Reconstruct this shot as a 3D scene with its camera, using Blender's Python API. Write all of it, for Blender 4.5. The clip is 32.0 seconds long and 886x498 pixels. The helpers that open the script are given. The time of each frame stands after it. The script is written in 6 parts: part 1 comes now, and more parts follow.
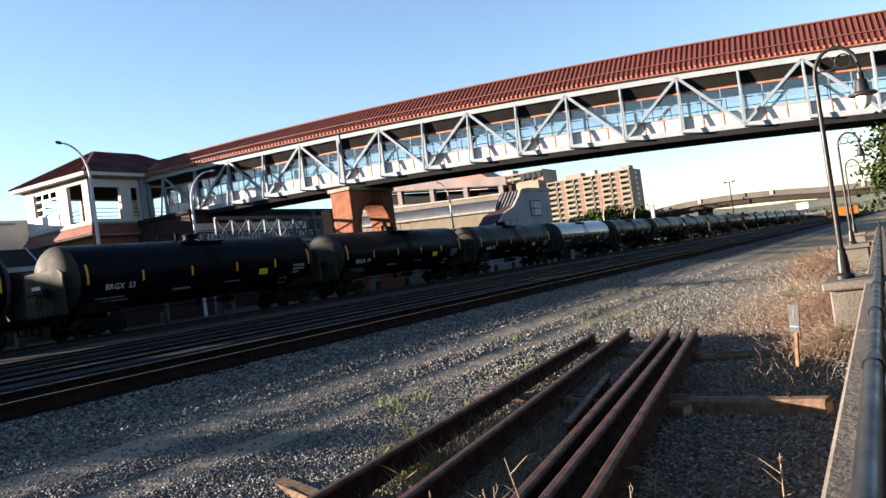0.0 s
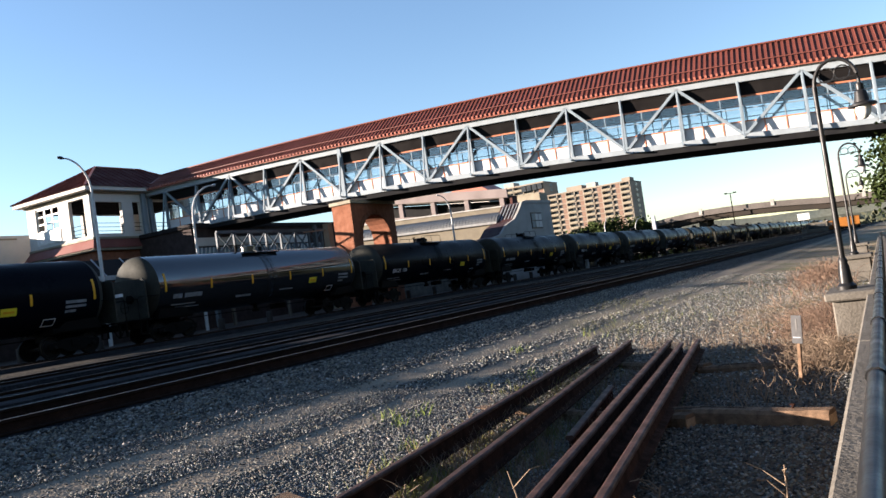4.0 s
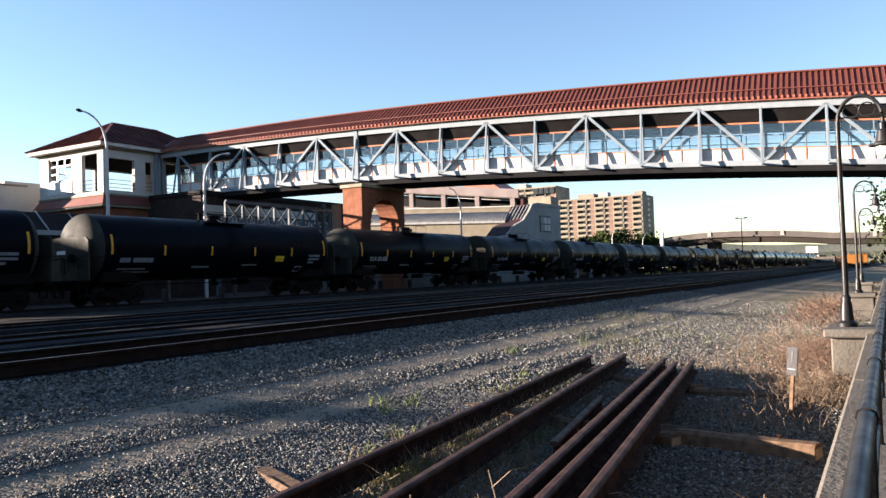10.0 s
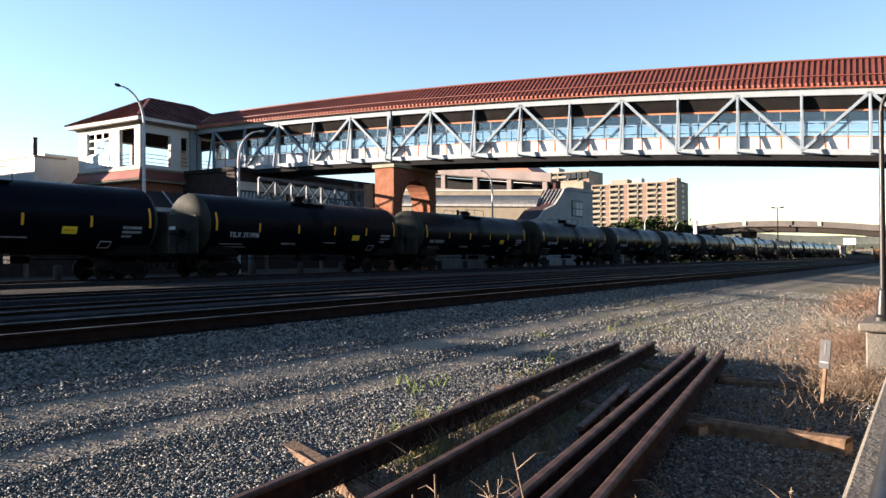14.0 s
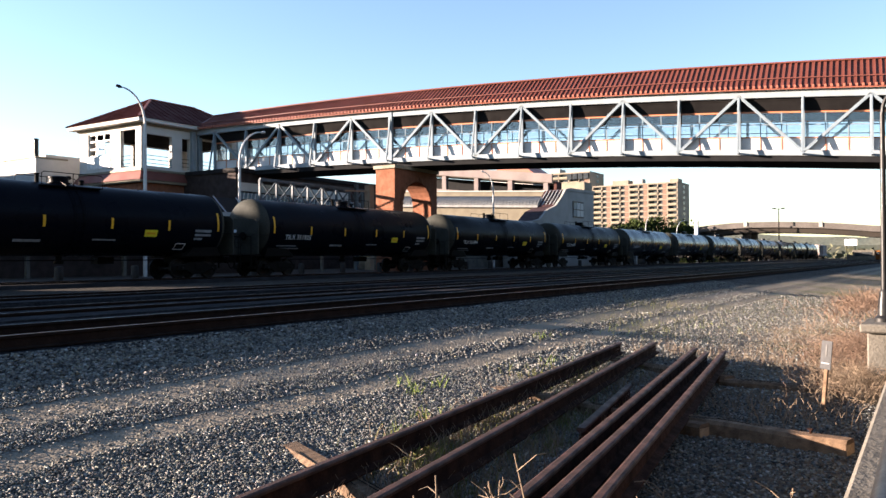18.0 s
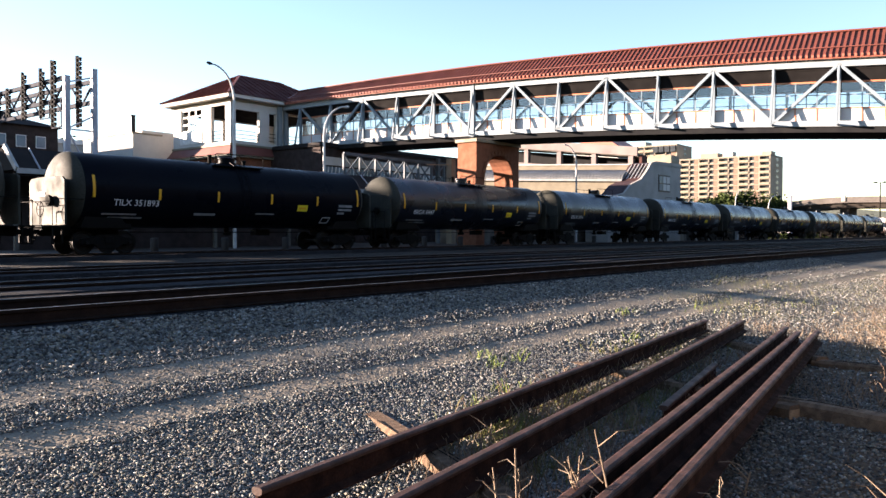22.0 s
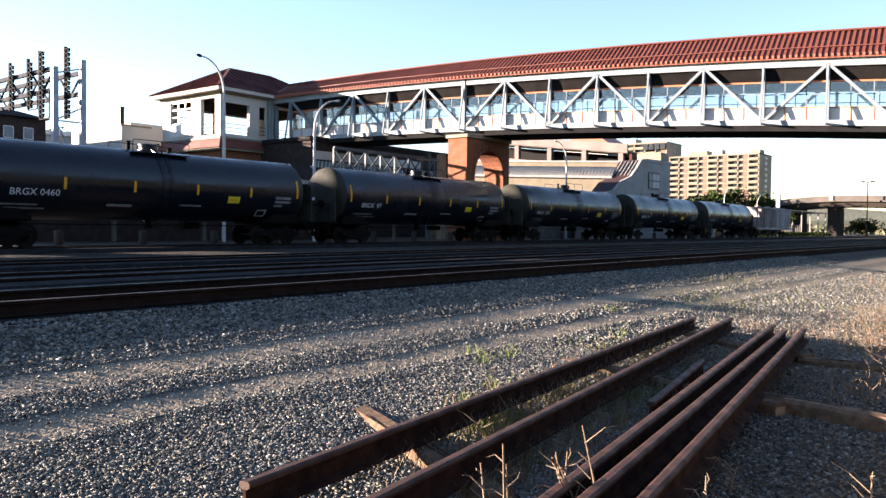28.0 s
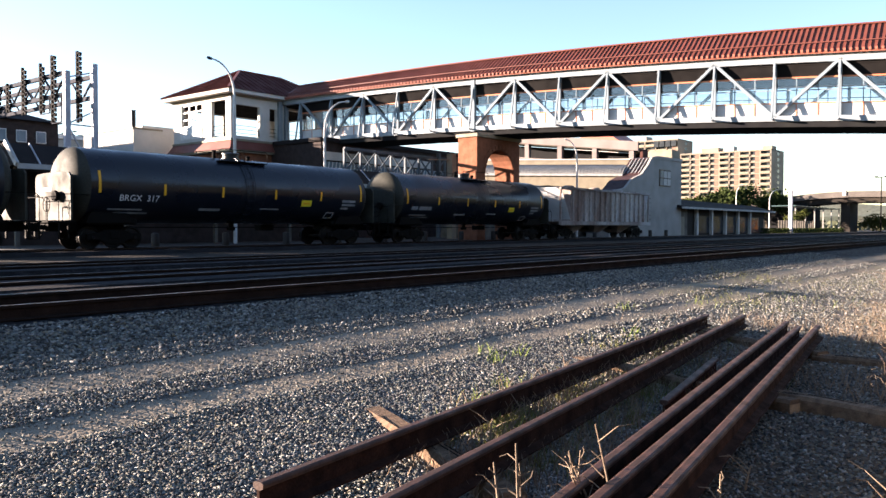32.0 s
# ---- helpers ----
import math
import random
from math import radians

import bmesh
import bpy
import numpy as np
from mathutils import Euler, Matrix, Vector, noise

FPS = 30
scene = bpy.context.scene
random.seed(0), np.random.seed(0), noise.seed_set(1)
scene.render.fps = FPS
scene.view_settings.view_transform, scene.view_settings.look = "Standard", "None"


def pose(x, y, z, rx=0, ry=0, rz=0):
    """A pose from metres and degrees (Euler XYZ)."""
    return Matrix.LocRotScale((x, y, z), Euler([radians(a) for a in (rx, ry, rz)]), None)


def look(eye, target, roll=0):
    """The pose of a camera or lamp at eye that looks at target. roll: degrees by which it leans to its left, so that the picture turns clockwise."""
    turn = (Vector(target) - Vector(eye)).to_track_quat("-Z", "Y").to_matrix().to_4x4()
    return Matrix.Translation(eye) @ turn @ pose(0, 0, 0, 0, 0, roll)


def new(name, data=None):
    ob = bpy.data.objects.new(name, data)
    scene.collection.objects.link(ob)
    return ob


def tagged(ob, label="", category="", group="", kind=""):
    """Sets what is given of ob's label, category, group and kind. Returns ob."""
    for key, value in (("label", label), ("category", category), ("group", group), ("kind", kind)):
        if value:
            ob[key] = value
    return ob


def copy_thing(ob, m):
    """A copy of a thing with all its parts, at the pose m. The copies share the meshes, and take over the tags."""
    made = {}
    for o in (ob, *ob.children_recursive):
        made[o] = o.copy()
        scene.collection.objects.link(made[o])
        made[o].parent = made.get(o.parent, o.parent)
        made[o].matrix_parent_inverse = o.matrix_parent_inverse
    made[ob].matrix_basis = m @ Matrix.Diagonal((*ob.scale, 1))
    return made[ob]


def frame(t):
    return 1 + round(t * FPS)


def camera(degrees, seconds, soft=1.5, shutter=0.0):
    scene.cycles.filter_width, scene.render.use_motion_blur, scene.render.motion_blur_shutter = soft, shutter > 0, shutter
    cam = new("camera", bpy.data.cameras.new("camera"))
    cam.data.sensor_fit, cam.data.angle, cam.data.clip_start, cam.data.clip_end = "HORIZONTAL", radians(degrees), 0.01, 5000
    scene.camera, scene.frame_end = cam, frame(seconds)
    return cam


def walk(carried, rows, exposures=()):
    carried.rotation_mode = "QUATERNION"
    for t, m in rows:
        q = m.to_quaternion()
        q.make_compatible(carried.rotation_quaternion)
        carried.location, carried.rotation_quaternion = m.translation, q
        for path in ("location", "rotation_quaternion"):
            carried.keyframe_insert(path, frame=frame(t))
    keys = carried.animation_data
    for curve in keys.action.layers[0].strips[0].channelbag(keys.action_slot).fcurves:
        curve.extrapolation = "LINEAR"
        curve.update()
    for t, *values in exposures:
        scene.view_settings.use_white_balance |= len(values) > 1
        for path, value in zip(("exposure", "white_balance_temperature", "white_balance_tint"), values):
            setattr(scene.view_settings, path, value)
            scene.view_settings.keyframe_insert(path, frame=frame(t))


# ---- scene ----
cam = camera(58.50, 32.0)
PATH = [
    (0.0, 0.000, 0.000, 1.650, 91.440, 7.817, -59.678),
    (0.5, 0.000, 0.000, 1.650, 91.616, 7.971, -59.709),
    (1.0, 0.000, 0.000, 1.650, 91.797, 8.089, -59.743),
    (1.5, 0.000, 0.000, 1.650, 91.949, 8.033, -59.714),
    (2.0, 0.000, 0.000, 1.650, 92.083, 8.140, -59.709),
    (2.5, 0.000, 0.000, 1.650, 92.208, 8.190, -59.682),
    (3.0, 0.000, 0.000, 1.650, 92.280, 8.186, -59.658),
    (3.5, 0.000, 0.000, 1.650, 92.325, 8.163, -59.648),
    (5.5, 0.000, 0.000, 1.650, 92.679, 8.063, -59.047),
    (6.0, 0.000, 0.000, 1.650, 92.803, 8.056, -58.842),
    (6.5, 0.000, 0.000, 1.650, 92.927, 8.075, -58.627),
    (7.0, 0.000, 0.000, 1.650, 93.057, 7.999, -58.430),
    (7.5, 0.000, 0.000, 1.650, 93.247, 7.555, -58.331),
    (8.0, 0.000, 0.000, 1.650, 93.203, 6.733, -58.366),
    (8.5, 0.000, 0.000, 1.650, 92.887, 5.425, -58.577),
    (9.0, 0.000, 0.000, 1.650, 92.333, 3.998, -58.932),
    (9.5, 0.000, 0.000, 1.650, 91.995, 2.644, -59.274),
    (10.0, 0.000, 0.000, 1.650, 91.889, 1.868, -59.407),
    (10.5, 0.000, 0.000, 1.650, 91.826, 1.366, -59.161),
    (11.0, 0.000, 0.000, 1.650, 91.619, 0.940, -58.654),
    (11.5, 0.000, 0.000, 1.650, 91.324, 0.712, -58.065),
    (12.0, 0.000, 0.000, 1.650, 90.979, 0.516, -57.518),
    (12.5, 0.000, 0.000, 1.650, 90.670, 0.461, -57.245),
    (13.0, 0.000, 0.000, 1.650, 90.541, 0.444, -57.237),
    (13.5, 0.000, 0.000, 1.650, 90.576, 0.378, -57.236),
    (14.0, 0.000, 0.000, 1.650, 90.617, 0.327, -57.244),
    (14.5, 0.000, 0.000, 1.650, 90.649, 0.297, -57.258),
    (16.5, 0.000, 0.000, 1.650, 90.831, 0.457, -57.255),
    (17.0, 0.000, 0.000, 1.650, 90.790, 0.408, -57.274),
    (17.5, 0.000, 0.000, 1.650, 90.761, 0.388, -57.298),
    (18.0, 0.000, 0.000, 1.650, 90.690, 0.330, -57.175),
    (18.5, 0.000, 0.000, 1.650, 90.614, 0.268, -55.900),
    (19.0, 0.000, 0.000, 1.650, 90.521, 0.175, -54.107),
    (19.5, 0.000, 0.000, 1.650, 90.341, 0.134, -52.756),
    (20.0, 0.000, 0.000, 1.650, 90.048, 0.145, -51.825),
    (20.5, 0.000, 0.000, 1.650, 89.644, 0.049, -51.430),
    (21.0, 0.000, 0.000, 1.650, 89.240, 0.016, -51.361),
    (21.5, 0.000, 0.000, 1.650, 88.925, -0.023, -51.326),
    (22.0, 0.000, 0.000, 1.650, 88.814, -0.057, -51.298),
    (22.5, 0.000, 0.000, 1.650, 88.750, -0.113, -51.473),
    (23.0, 0.000, 0.000, 1.650, 88.721, -0.252, -51.674),
    (23.5, 0.000, 0.000, 1.650, 88.695, -0.292, -51.876),
    (24.0, 0.000, 0.000, 1.650, 88.683, -0.390, -52.001),
    (24.5, 0.000, 0.000, 1.650, 88.660, -0.478, -52.087),
    (25.0, 0.000, 0.000, 1.650, 88.647, -0.493, -52.129),
    (25.5, 0.000, 0.000, 1.650, 88.630, -0.546, -52.122),
    (27.5, 0.000, 0.000, 1.650, 88.521, -0.639, -52.072),
    (28.0, 0.000, 0.000, 1.650, 88.480, -0.548, -52.030),
    (28.5, 0.000, 0.000, 1.650, 88.421, -0.442, -51.945),
    (29.0, 0.000, 0.000, 1.650, 88.344, -0.311, -51.879),
    (29.5, 0.000, 0.000, 1.650, 88.274, -0.181, -51.834),
    (30.0, 0.000, 0.000, 1.650, 88.229, -0.127, -51.782),
    (30.5, 0.000, 0.000, 1.650, 88.220, -0.076, -51.744),
    (31.0, 0.000, 0.000, 1.650, 88.271, -0.038, -51.668),
    (31.5, 0.000, 0.000, 1.650, 88.349, 0.016, -51.504),
    (32.0, 0.000, 0.000, 1.650, 88.446, -0.003, -51.251),
]
# the camera opens up and warms its picture a little as it swings away from the bright sky
EXPOSURES = [(0.0, 2.72, 6300, 18), (3.0, 2.58, 6100, 17), (6.0, 2.58, 6050, 17), (9.0, 2.64, 6100, 19), (13.0, 2.76, 6250, 18), (17.0, 2.86, 6350, 19), (21.0, 3.16, 6500, 22), (28.0, 3.2, 6450, 22), (32.0, 3.2, 6450, 22)]
walk(cam, [(row[0], pose(*row[1:])) for row in PATH], EXPOSURES)

# ---- light ----
SUN_TO = Vector((-0.457, 0.876, 0.163)).normalized()
world = bpy.data.worlds.new("world")
scene.world = world
world.use_nodes = True
wn = world.node_tree
sky = wn.nodes.new("ShaderNodeTexSky")
sky.sky_type = "NISHITA"
sky.sun_disc = False
sky.sun_elevation = math.asin(SUN_TO.z)
sky.sun_rotation = math.atan2(SUN_TO.x, SUN_TO.y)
sky.air_density, sky.dust_density, sky.ozone_density = 1.0, 0.0, 2.0
wn.links.new(sky.outputs["Color"], wn.nodes["Background"].inputs["Color"])
wn.nodes["Background"].inputs["Strength"].default_value = 0.05

sun = new("sun", bpy.data.lights.new("sun", "SUN"))
sun.data.energy, sun.data.angle, sun.data.color = 5.0, radians(0.6), (1.0, 0.84, 0.64)
sun.matrix_world = look(SUN_TO * 100, (0, 0, 0))


# ---- materials ----
def material(name, tone, tone2=None, scale=6.0, rough=0.7, metal=0.0, bump=0.0, grain=60.0, fine=0.15, spread=0.0, bump_scale=None, stretch=None, spec=0.2):
    """Two tones mixed by broad noise, a fine grain on top, relief, and an optional spread from object to object."""
    m = bpy.data.materials.new(name)
    m.use_nodes = True
    nt, b = m.node_tree, m.node_tree.nodes["Principled BSDF"]
    tone2 = tone2 or tuple(c * 0.75 for c in tone)
    tone, tone2 = tuple(c * 0.85 for c in tone), tuple(c * 0.85 for c in tone2)
    co = nt.nodes.new("ShaderNodeTexCoord")
    mp = nt.nodes.new("ShaderNodeMapping")
    mp.inputs["Scale"].default_value = stretch or (1, 1, 1)
    nt.links.new(co.outputs["Object"], mp.inputs["Vector"])

    def tex(sc, detail):
        n = nt.nodes.new("ShaderNodeTexNoise")
        n.inputs["Scale"].default_value, n.inputs["Detail"].default_value = sc, detail
        nt.links.new(mp.outputs["Vector"], n.inputs["Vector"])
        return n.outputs["Fac"]

    def ramp(fac, lo, hi):
        n = nt.nodes.new("ShaderNodeMapRange")
        n.inputs["From Min"].default_value, n.inputs["From Max"].default_value = lo, hi
        nt.links.new(fac, n.inputs["Value"])
        return n.outputs["Result"]

    def mix(kind, fac, a, c):
        n = nt.nodes.new("ShaderNodeMix")
        n.data_type, n.blend_type = "RGBA", kind
        for socket, v in ((n.inputs["Factor"], fac), (n.inputs[6], a), (n.inputs[7], c)):
            if isinstance(v, bpy.types.NodeSocket):
                nt.links.new(v, socket)
            elif isinstance(v, (int, float)):
                socket.default_value = v
            else:
                socket.default_value = (*v, 1)
        return n.outputs[2]

    broad = ramp(tex(scale, 4.0), 0.35, 0.65)
    col = mix("MIX", broad, tone, tone2)
    g = ramp(tex(grain, 3.0), 0.3, 0.7)
    col = mix("MULTIPLY", fine, col, mix("MIX", g, (0.35, 0.35, 0.35), (1.5, 1.5, 1.5)))
    if spread:
        info = nt.nodes.new("ShaderNodeObjectInfo")
        col = mix("MULTIPLY", spread, col, mix("MIX", info.outputs["Random"], (0.4, 0.4, 0.4), (1.5, 1.45, 1.4)))
    nt.links.new(col, b.inputs["Base Color"])
    b.inputs["Metallic"].default_value = metal
    b.inputs["Specular IOR Level"].default_value = spec
    rr = nt.nodes.new("ShaderNodeMapRange")
    rr.inputs["To Min"].default_value, rr.inputs["To Max"].default_value = max(rough - 0.1, 0.03), min(rough + 0.1, 1)
    nt.links.new(broad, rr.inputs["Value"])
    nt.links.new(rr.outputs["Result"], b.inputs["Roughness"])
    if bump:
        bp = nt.nodes.new("ShaderNodeBump")
        bp.inputs["Distance"].default_value = bump
        bp.inputs["Strength"].default_value = 0.8
        nt.links.new(tex(bump_scale or grain, 5.0), bp.inputs["Height"])
        nt.links.new(bp.outputs["Normal"], b.inputs["Normal"])
    return m


M = {}
M["steel_blue"] = material("painted steel", (0.22, 0.265, 0.30), (0.18, 0.222, 0.255), 1.5, 0.45, 0, 0.002, 40, 0.15)
# darker copy of the painted steel, shade of the ramp truss in its tone
M["steel_shade"] = material("shade-toned blue-grey steel", (0.085, 0.105, 0.12), (0.065, 0.08, 0.095), 1.5, 0.6, 0, 0.002, 40, 0.2)
M["roof_red"] = material("red metal roof", (0.165, 0.052, 0.038), (0.135, 0.042, 0.031), 0.6, 0.5, 0, 0.002, 20, 0.2, spec=0.1)
M["roof_dark"] = material("dark maroon metal roof", (0.07, 0.017, 0.013), (0.055, 0.014, 0.011), 0.6, 0.6, 0, 0.002, 20, 0.2, spec=0.05)
M["seam_red"] = material("sunlit red seam", (0.17, 0.056, 0.042), (0.14, 0.046, 0.034), 0.6, 0.5)
M["chord_white"] = material("off-white painted steel", (0.285, 0.32, 0.345), (0.24, 0.272, 0.295), 1.5, 0.5, 0, 0.001, 40, 0.12)
M["eave_red"] = material("orange red fascia", (0.36, 0.125, 0.082), (0.31, 0.105, 0.07), 1.0, 0.5, 0, 0, 20, 0.1)
M["panel_white"] = material("white panel", (0.62, 0.61, 0.605), (0.53, 0.525, 0.52), 1.0, 0.5, 0, 0, 30, 0.08)
M["stucco"] = material("pale stucco", (0.54, 0.515, 0.475), (0.47, 0.45, 0.415), 0.8, 0.85, 0, 0.004, 60, 0.15)
M["cream"] = material("cream trim", (0.24, 0.208, 0.15), (0.20, 0.172, 0.125), 1.2, 0.7, 0, 0.002, 50, 0.12)
M["orange_frame"] = material("terracotta frame paint", (0.55, 0.20, 0.10), None, 2, 0.5)
M["girder_dark"] = material("dark weathered bridge steel", (0.022, 0.018, 0.015), (0.035, 0.028, 0.022), 0.3, 0.9, 0, 0, 4, 0.3)
M["overpass_rail"] = material("grimy overpass parapet", (0.12, 0.105, 0.095), (0.09, 0.08, 0.072), 0.2, 0.9, 0, 0, 4, 0.3)
M["teal_glass"] = material("pale teal canopy glass", (0.06, 0.10, 0.10), (0.045, 0.08, 0.08), 0.5, 0.3)
M["window_brown"] = material("dark bronze window frame", (0.035, 0.025, 0.02), None, 3, 0.5)
# near-black tone keeps undersides and recesses in shade despite bounced light
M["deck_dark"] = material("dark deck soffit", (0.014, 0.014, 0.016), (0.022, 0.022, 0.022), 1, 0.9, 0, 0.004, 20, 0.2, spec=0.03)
# near-black so the strip under the top chord reads as ceiling shade
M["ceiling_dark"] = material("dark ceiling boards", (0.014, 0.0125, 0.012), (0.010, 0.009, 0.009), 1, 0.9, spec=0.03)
M["brick"] = material("orange brick", (0.235, 0.09, 0.047), (0.18, 0.07, 0.038), 3, 0.9, 0, 0.006, 30, 0.35)
M["brick_dark"] = material("dark red brick", (0.075, 0.028, 0.022), (0.055, 0.022, 0.018), 2, 0.9, 0, 0.006, 30, 0.3)
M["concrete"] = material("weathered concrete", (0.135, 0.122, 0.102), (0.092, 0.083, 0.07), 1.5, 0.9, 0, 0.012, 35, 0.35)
M["concrete_pale"] = material("pale concrete", (0.34, 0.325, 0.30), (0.27, 0.26, 0.24), 0.5, 0.9, 0, 0.006, 20, 0.2)
M["deck_concrete"] = material("pinkish parking deck concrete", (0.20, 0.165, 0.155), (0.16, 0.132, 0.125), 0.4, 0.9, 0, 0.004, 20, 0.2)
M["tan"] = material("tan concrete frame", (0.25, 0.21, 0.165), (0.22, 0.185, 0.145), 0.15, 0.9, 0, 0, 5, 0.15)
M["tan_brick"] = material("salmon brick infill", (0.20, 0.128, 0.095), (0.17, 0.108, 0.082), 0.3, 0.9, 0, 0, 5, 0.15)
M["tank_dull"] = material("dusty black tank paint", (0.0024, 0.0034, 0.0064), (0.0038, 0.0046, 0.0072), 0.5, 0.36, 0, 0.0015, 14, 0.35, bump_scale=1.2, spec=0.03)
M["tank_gloss"] = material("glossy black tank paint", (0.0045, 0.0065, 0.0125), (0.006, 0.008, 0.0135), 0.5, 0.32, 0, 0.001, 14, 0.3, bump_scale=1.2, spec=0.32)
M["tank_mirror"] = material("polished black tank paint", (0.012, 0.013, 0.015), (0.016, 0.016, 0.017), 0.5, 0.16, 0, 0.0006, 14, 0.2, bump_scale=1.2, spec=1.0)
# lighter than the shell so heads and shields read as sunlit
M["tank_head"] = material("sun-lifted dusty head paint", (0.041, 0.041, 0.033), (0.031, 0.031, 0.026), 1.2, 0.7, 0, 0.001, 14, 0.35, spec=0.1)
M["works_brick"] = material("dark brown brick", (0.045, 0.031, 0.028), (0.032, 0.023, 0.021), 2, 0.9, 0, 0.006, 30, 0.3)
M["gantry_grey"] = material("weathered galvanised lattice", (0.40, 0.40, 0.44), (0.32, 0.325, 0.36), 3, 0.6, 0, 0, 30, 0.2)
# darker than the legs: shadow lines put in colour against the bright sky
M["gantry_truss"] = material("toned-down galvanised truss", (0.085, 0.088, 0.10), (0.065, 0.068, 0.078), 3, 0.95, 0, 0, 30, 0.2, spec=0.0)
M["truck_steel"] = material("grimy bogie steel", (0.0045, 0.0042, 0.004), (0.008, 0.0068, 0.0056), 4, 0.8, 0, 0.004, 40, 0.4, spec=0.05)
M["wheel_steel"] = material("worn wheel steel", (0.012, 0.010, 0.009), (0.008, 0.007, 0.006), 6, 0.6, 0, 0.002, 40, 0.3, spec=0.1)
M["stripe"] = material("yellow reflector tape", (0.765, 0.378, 0.018), (0.675, 0.324, 0.018), 5, 0.45)
M["placard"] = material("yellow placard", (0.80, 0.62, 0.03), (0.70, 0.54, 0.03), 5, 0.5)
M["lettering"] = material("white lettering", (0.75, 0.76, 0.78), (0.6, 0.6, 0.62), 5, 0.6)
M["lettering_dim"] = material("faded grey lettering", (0.26, 0.27, 0.29), (0.18, 0.19, 0.2), 5, 0.6)
M["hopper"] = material("faded brown grey hopper paint", (0.42, 0.41, 0.40), (0.22, 0.16, 0.14), 0.5, 0.8, 0, 0.004, 12, 0.45, stretch=(1, 1, 0.25))
M["hopper_pale"] = material("pale weathered hopper paint", (0.58, 0.57, 0.56), (0.26, 0.19, 0.165), 0.4, 0.8, 0, 0.004, 12, 0.45, stretch=(1, 1, 0.25))
# web and foot dark, head lighter: side shade and top sun in the tones
M["rust"] = material("rusted rail steel, shade tone", (0.038, 0.016, 0.010), (0.018, 0.009, 0.007), 7, 0.85, 0, 0.004, 70, 0.5, spec=0.05)
M["rust_head"] = material("rail head rust, sunlit tone", (0.062, 0.026, 0.016), (0.03, 0.0145, 0.01), 5, 0.65, 0, 0.003, 60, 0.5, spec=0.25)
M["rail_web"] = material("brown rail web", (0.026, 0.0155, 0.012), (0.018, 0.0115, 0.0095), 5, 0.9, 0, 0.003, 60, 0.4, spec=0.05)
M["rail_head"] = material("polished rail head", (0.13, 0.11, 0.095), (0.085, 0.07, 0.06), 3, 0.45, 0.7, 0, 30, 0.2)
# creosote tone pulled lower to hold the train's shade
M["tie_old"] = material("shade-dark creosote tie", (0.0125, 0.012, 0.0125), (0.018, 0.0165, 0.0165), 3, 0.95, 0, 0.006, 30, 0.5, spread=0.5, spec=0.03)
M["timber"] = material("sun-bleached timber", (0.16, 0.10, 0.06), (0.085, 0.053, 0.033), 3, 0.9, 0, 0.008, 40, 0.5, stretch=(4, 0.6, 4))
M["end_grain"] = material("sawn end grain", (0.34, 0.23, 0.14), (0.25, 0.165, 0.10), 12, 0.9, 0, 0.003, 60, 0.4)
M["black_iron"] = material("black painted iron", (0.015, 0.015, 0.016), (0.025, 0.024, 0.023), 6, 0.4, 0.2, 0.001, 50, 0.3)
M["galv"] = material("galvanised pole", (0.4, 0.4, 0.4), (0.32, 0.32, 0.32), 3, 0.5, 0.4, 0, 30, 0.2)
M["pole_white"] = material("white painted pole", (0.55, 0.54, 0.52), (0.46, 0.455, 0.44), 3, 0.5, 0, 0, 30, 0.1)
M["bulb"] = material("frosted lamp globe", (0.78, 0.76, 0.70), (0.70, 0.68, 0.62), 5, 0.25)
M["window_dark"] = material("dark window glass", (0.025, 0.03, 0.035), (0.05, 0.055, 0.06), 0.6, 0.12, spec=0.08)
M["window_pale"] = material("sky-lit window glass", (0.20, 0.26, 0.30), (0.12, 0.16, 0.19), 0.4, 0.1)
M["frame_white"] = material("white window frame", (0.75, 0.74, 0.71), None, 3, 0.5)
M["slate_roof"] = material("ribbed brown roof", (0.05, 0.022, 0.02), (0.036, 0.018, 0.017), 1, 0.6, 0, 0.003, 20, 0.3)
M["grey_roof"] = material("grey ribbed canopy roof", (0.21, 0.21, 0.203), (0.154, 0.161, 0.161), 0.7, 0.5, 0.2, 0.003, 20, 0.3)
M["canopy_dark"] = material("dark canopy", (0.02, 0.018, 0.018), (0.03, 0.026, 0.026), 1, 0.85, spec=0.05)
M["canopy_edge"] = material("pale canopy edge", (0.36, 0.36, 0.35), None, 2, 0.6)
M["asphalt"] = material("platform paving", (0.06, 0.052, 0.046), (0.045, 0.04, 0.036), 0.5, 0.95, 0, 0.004, 40, 0.3)
M["safety_yellow"] = material("orange work truck paint", (0.26, 0.10, 0.018), (0.22, 0.085, 0.015), 2, 0.5)
M["sign_grey"] = material("weathered sign face", (0.03, 0.03, 0.032), (0.045, 0.045, 0.046), 9, 0.7, 0, 0, 30, 0.3)
M["leaf"] = material("tree foliage", (0.022, 0.034, 0.011), (0.034, 0.044, 0.014), 1.3, 0.9, 0, 0, 9, 0.5, spec=0.03)
M["leaf_light"] = material("yellow green foliage", (0.07, 0.078, 0.02), (0.048, 0.06, 0.017), 1.5, 0.9, 0, 0, 9, 0.5, spec=0.03)
M["bark"] = material("bark", (0.09, 0.07, 0.05), (0.06, 0.045, 0.035), 5, 0.95, 0, 0.01, 30, 0.4)
M["dry_stem"] = material("dry brown stems", (0.215, 0.16, 0.11), (0.13, 0.09, 0.06), 5, 0.9, 0, 0, 30, 0.3)
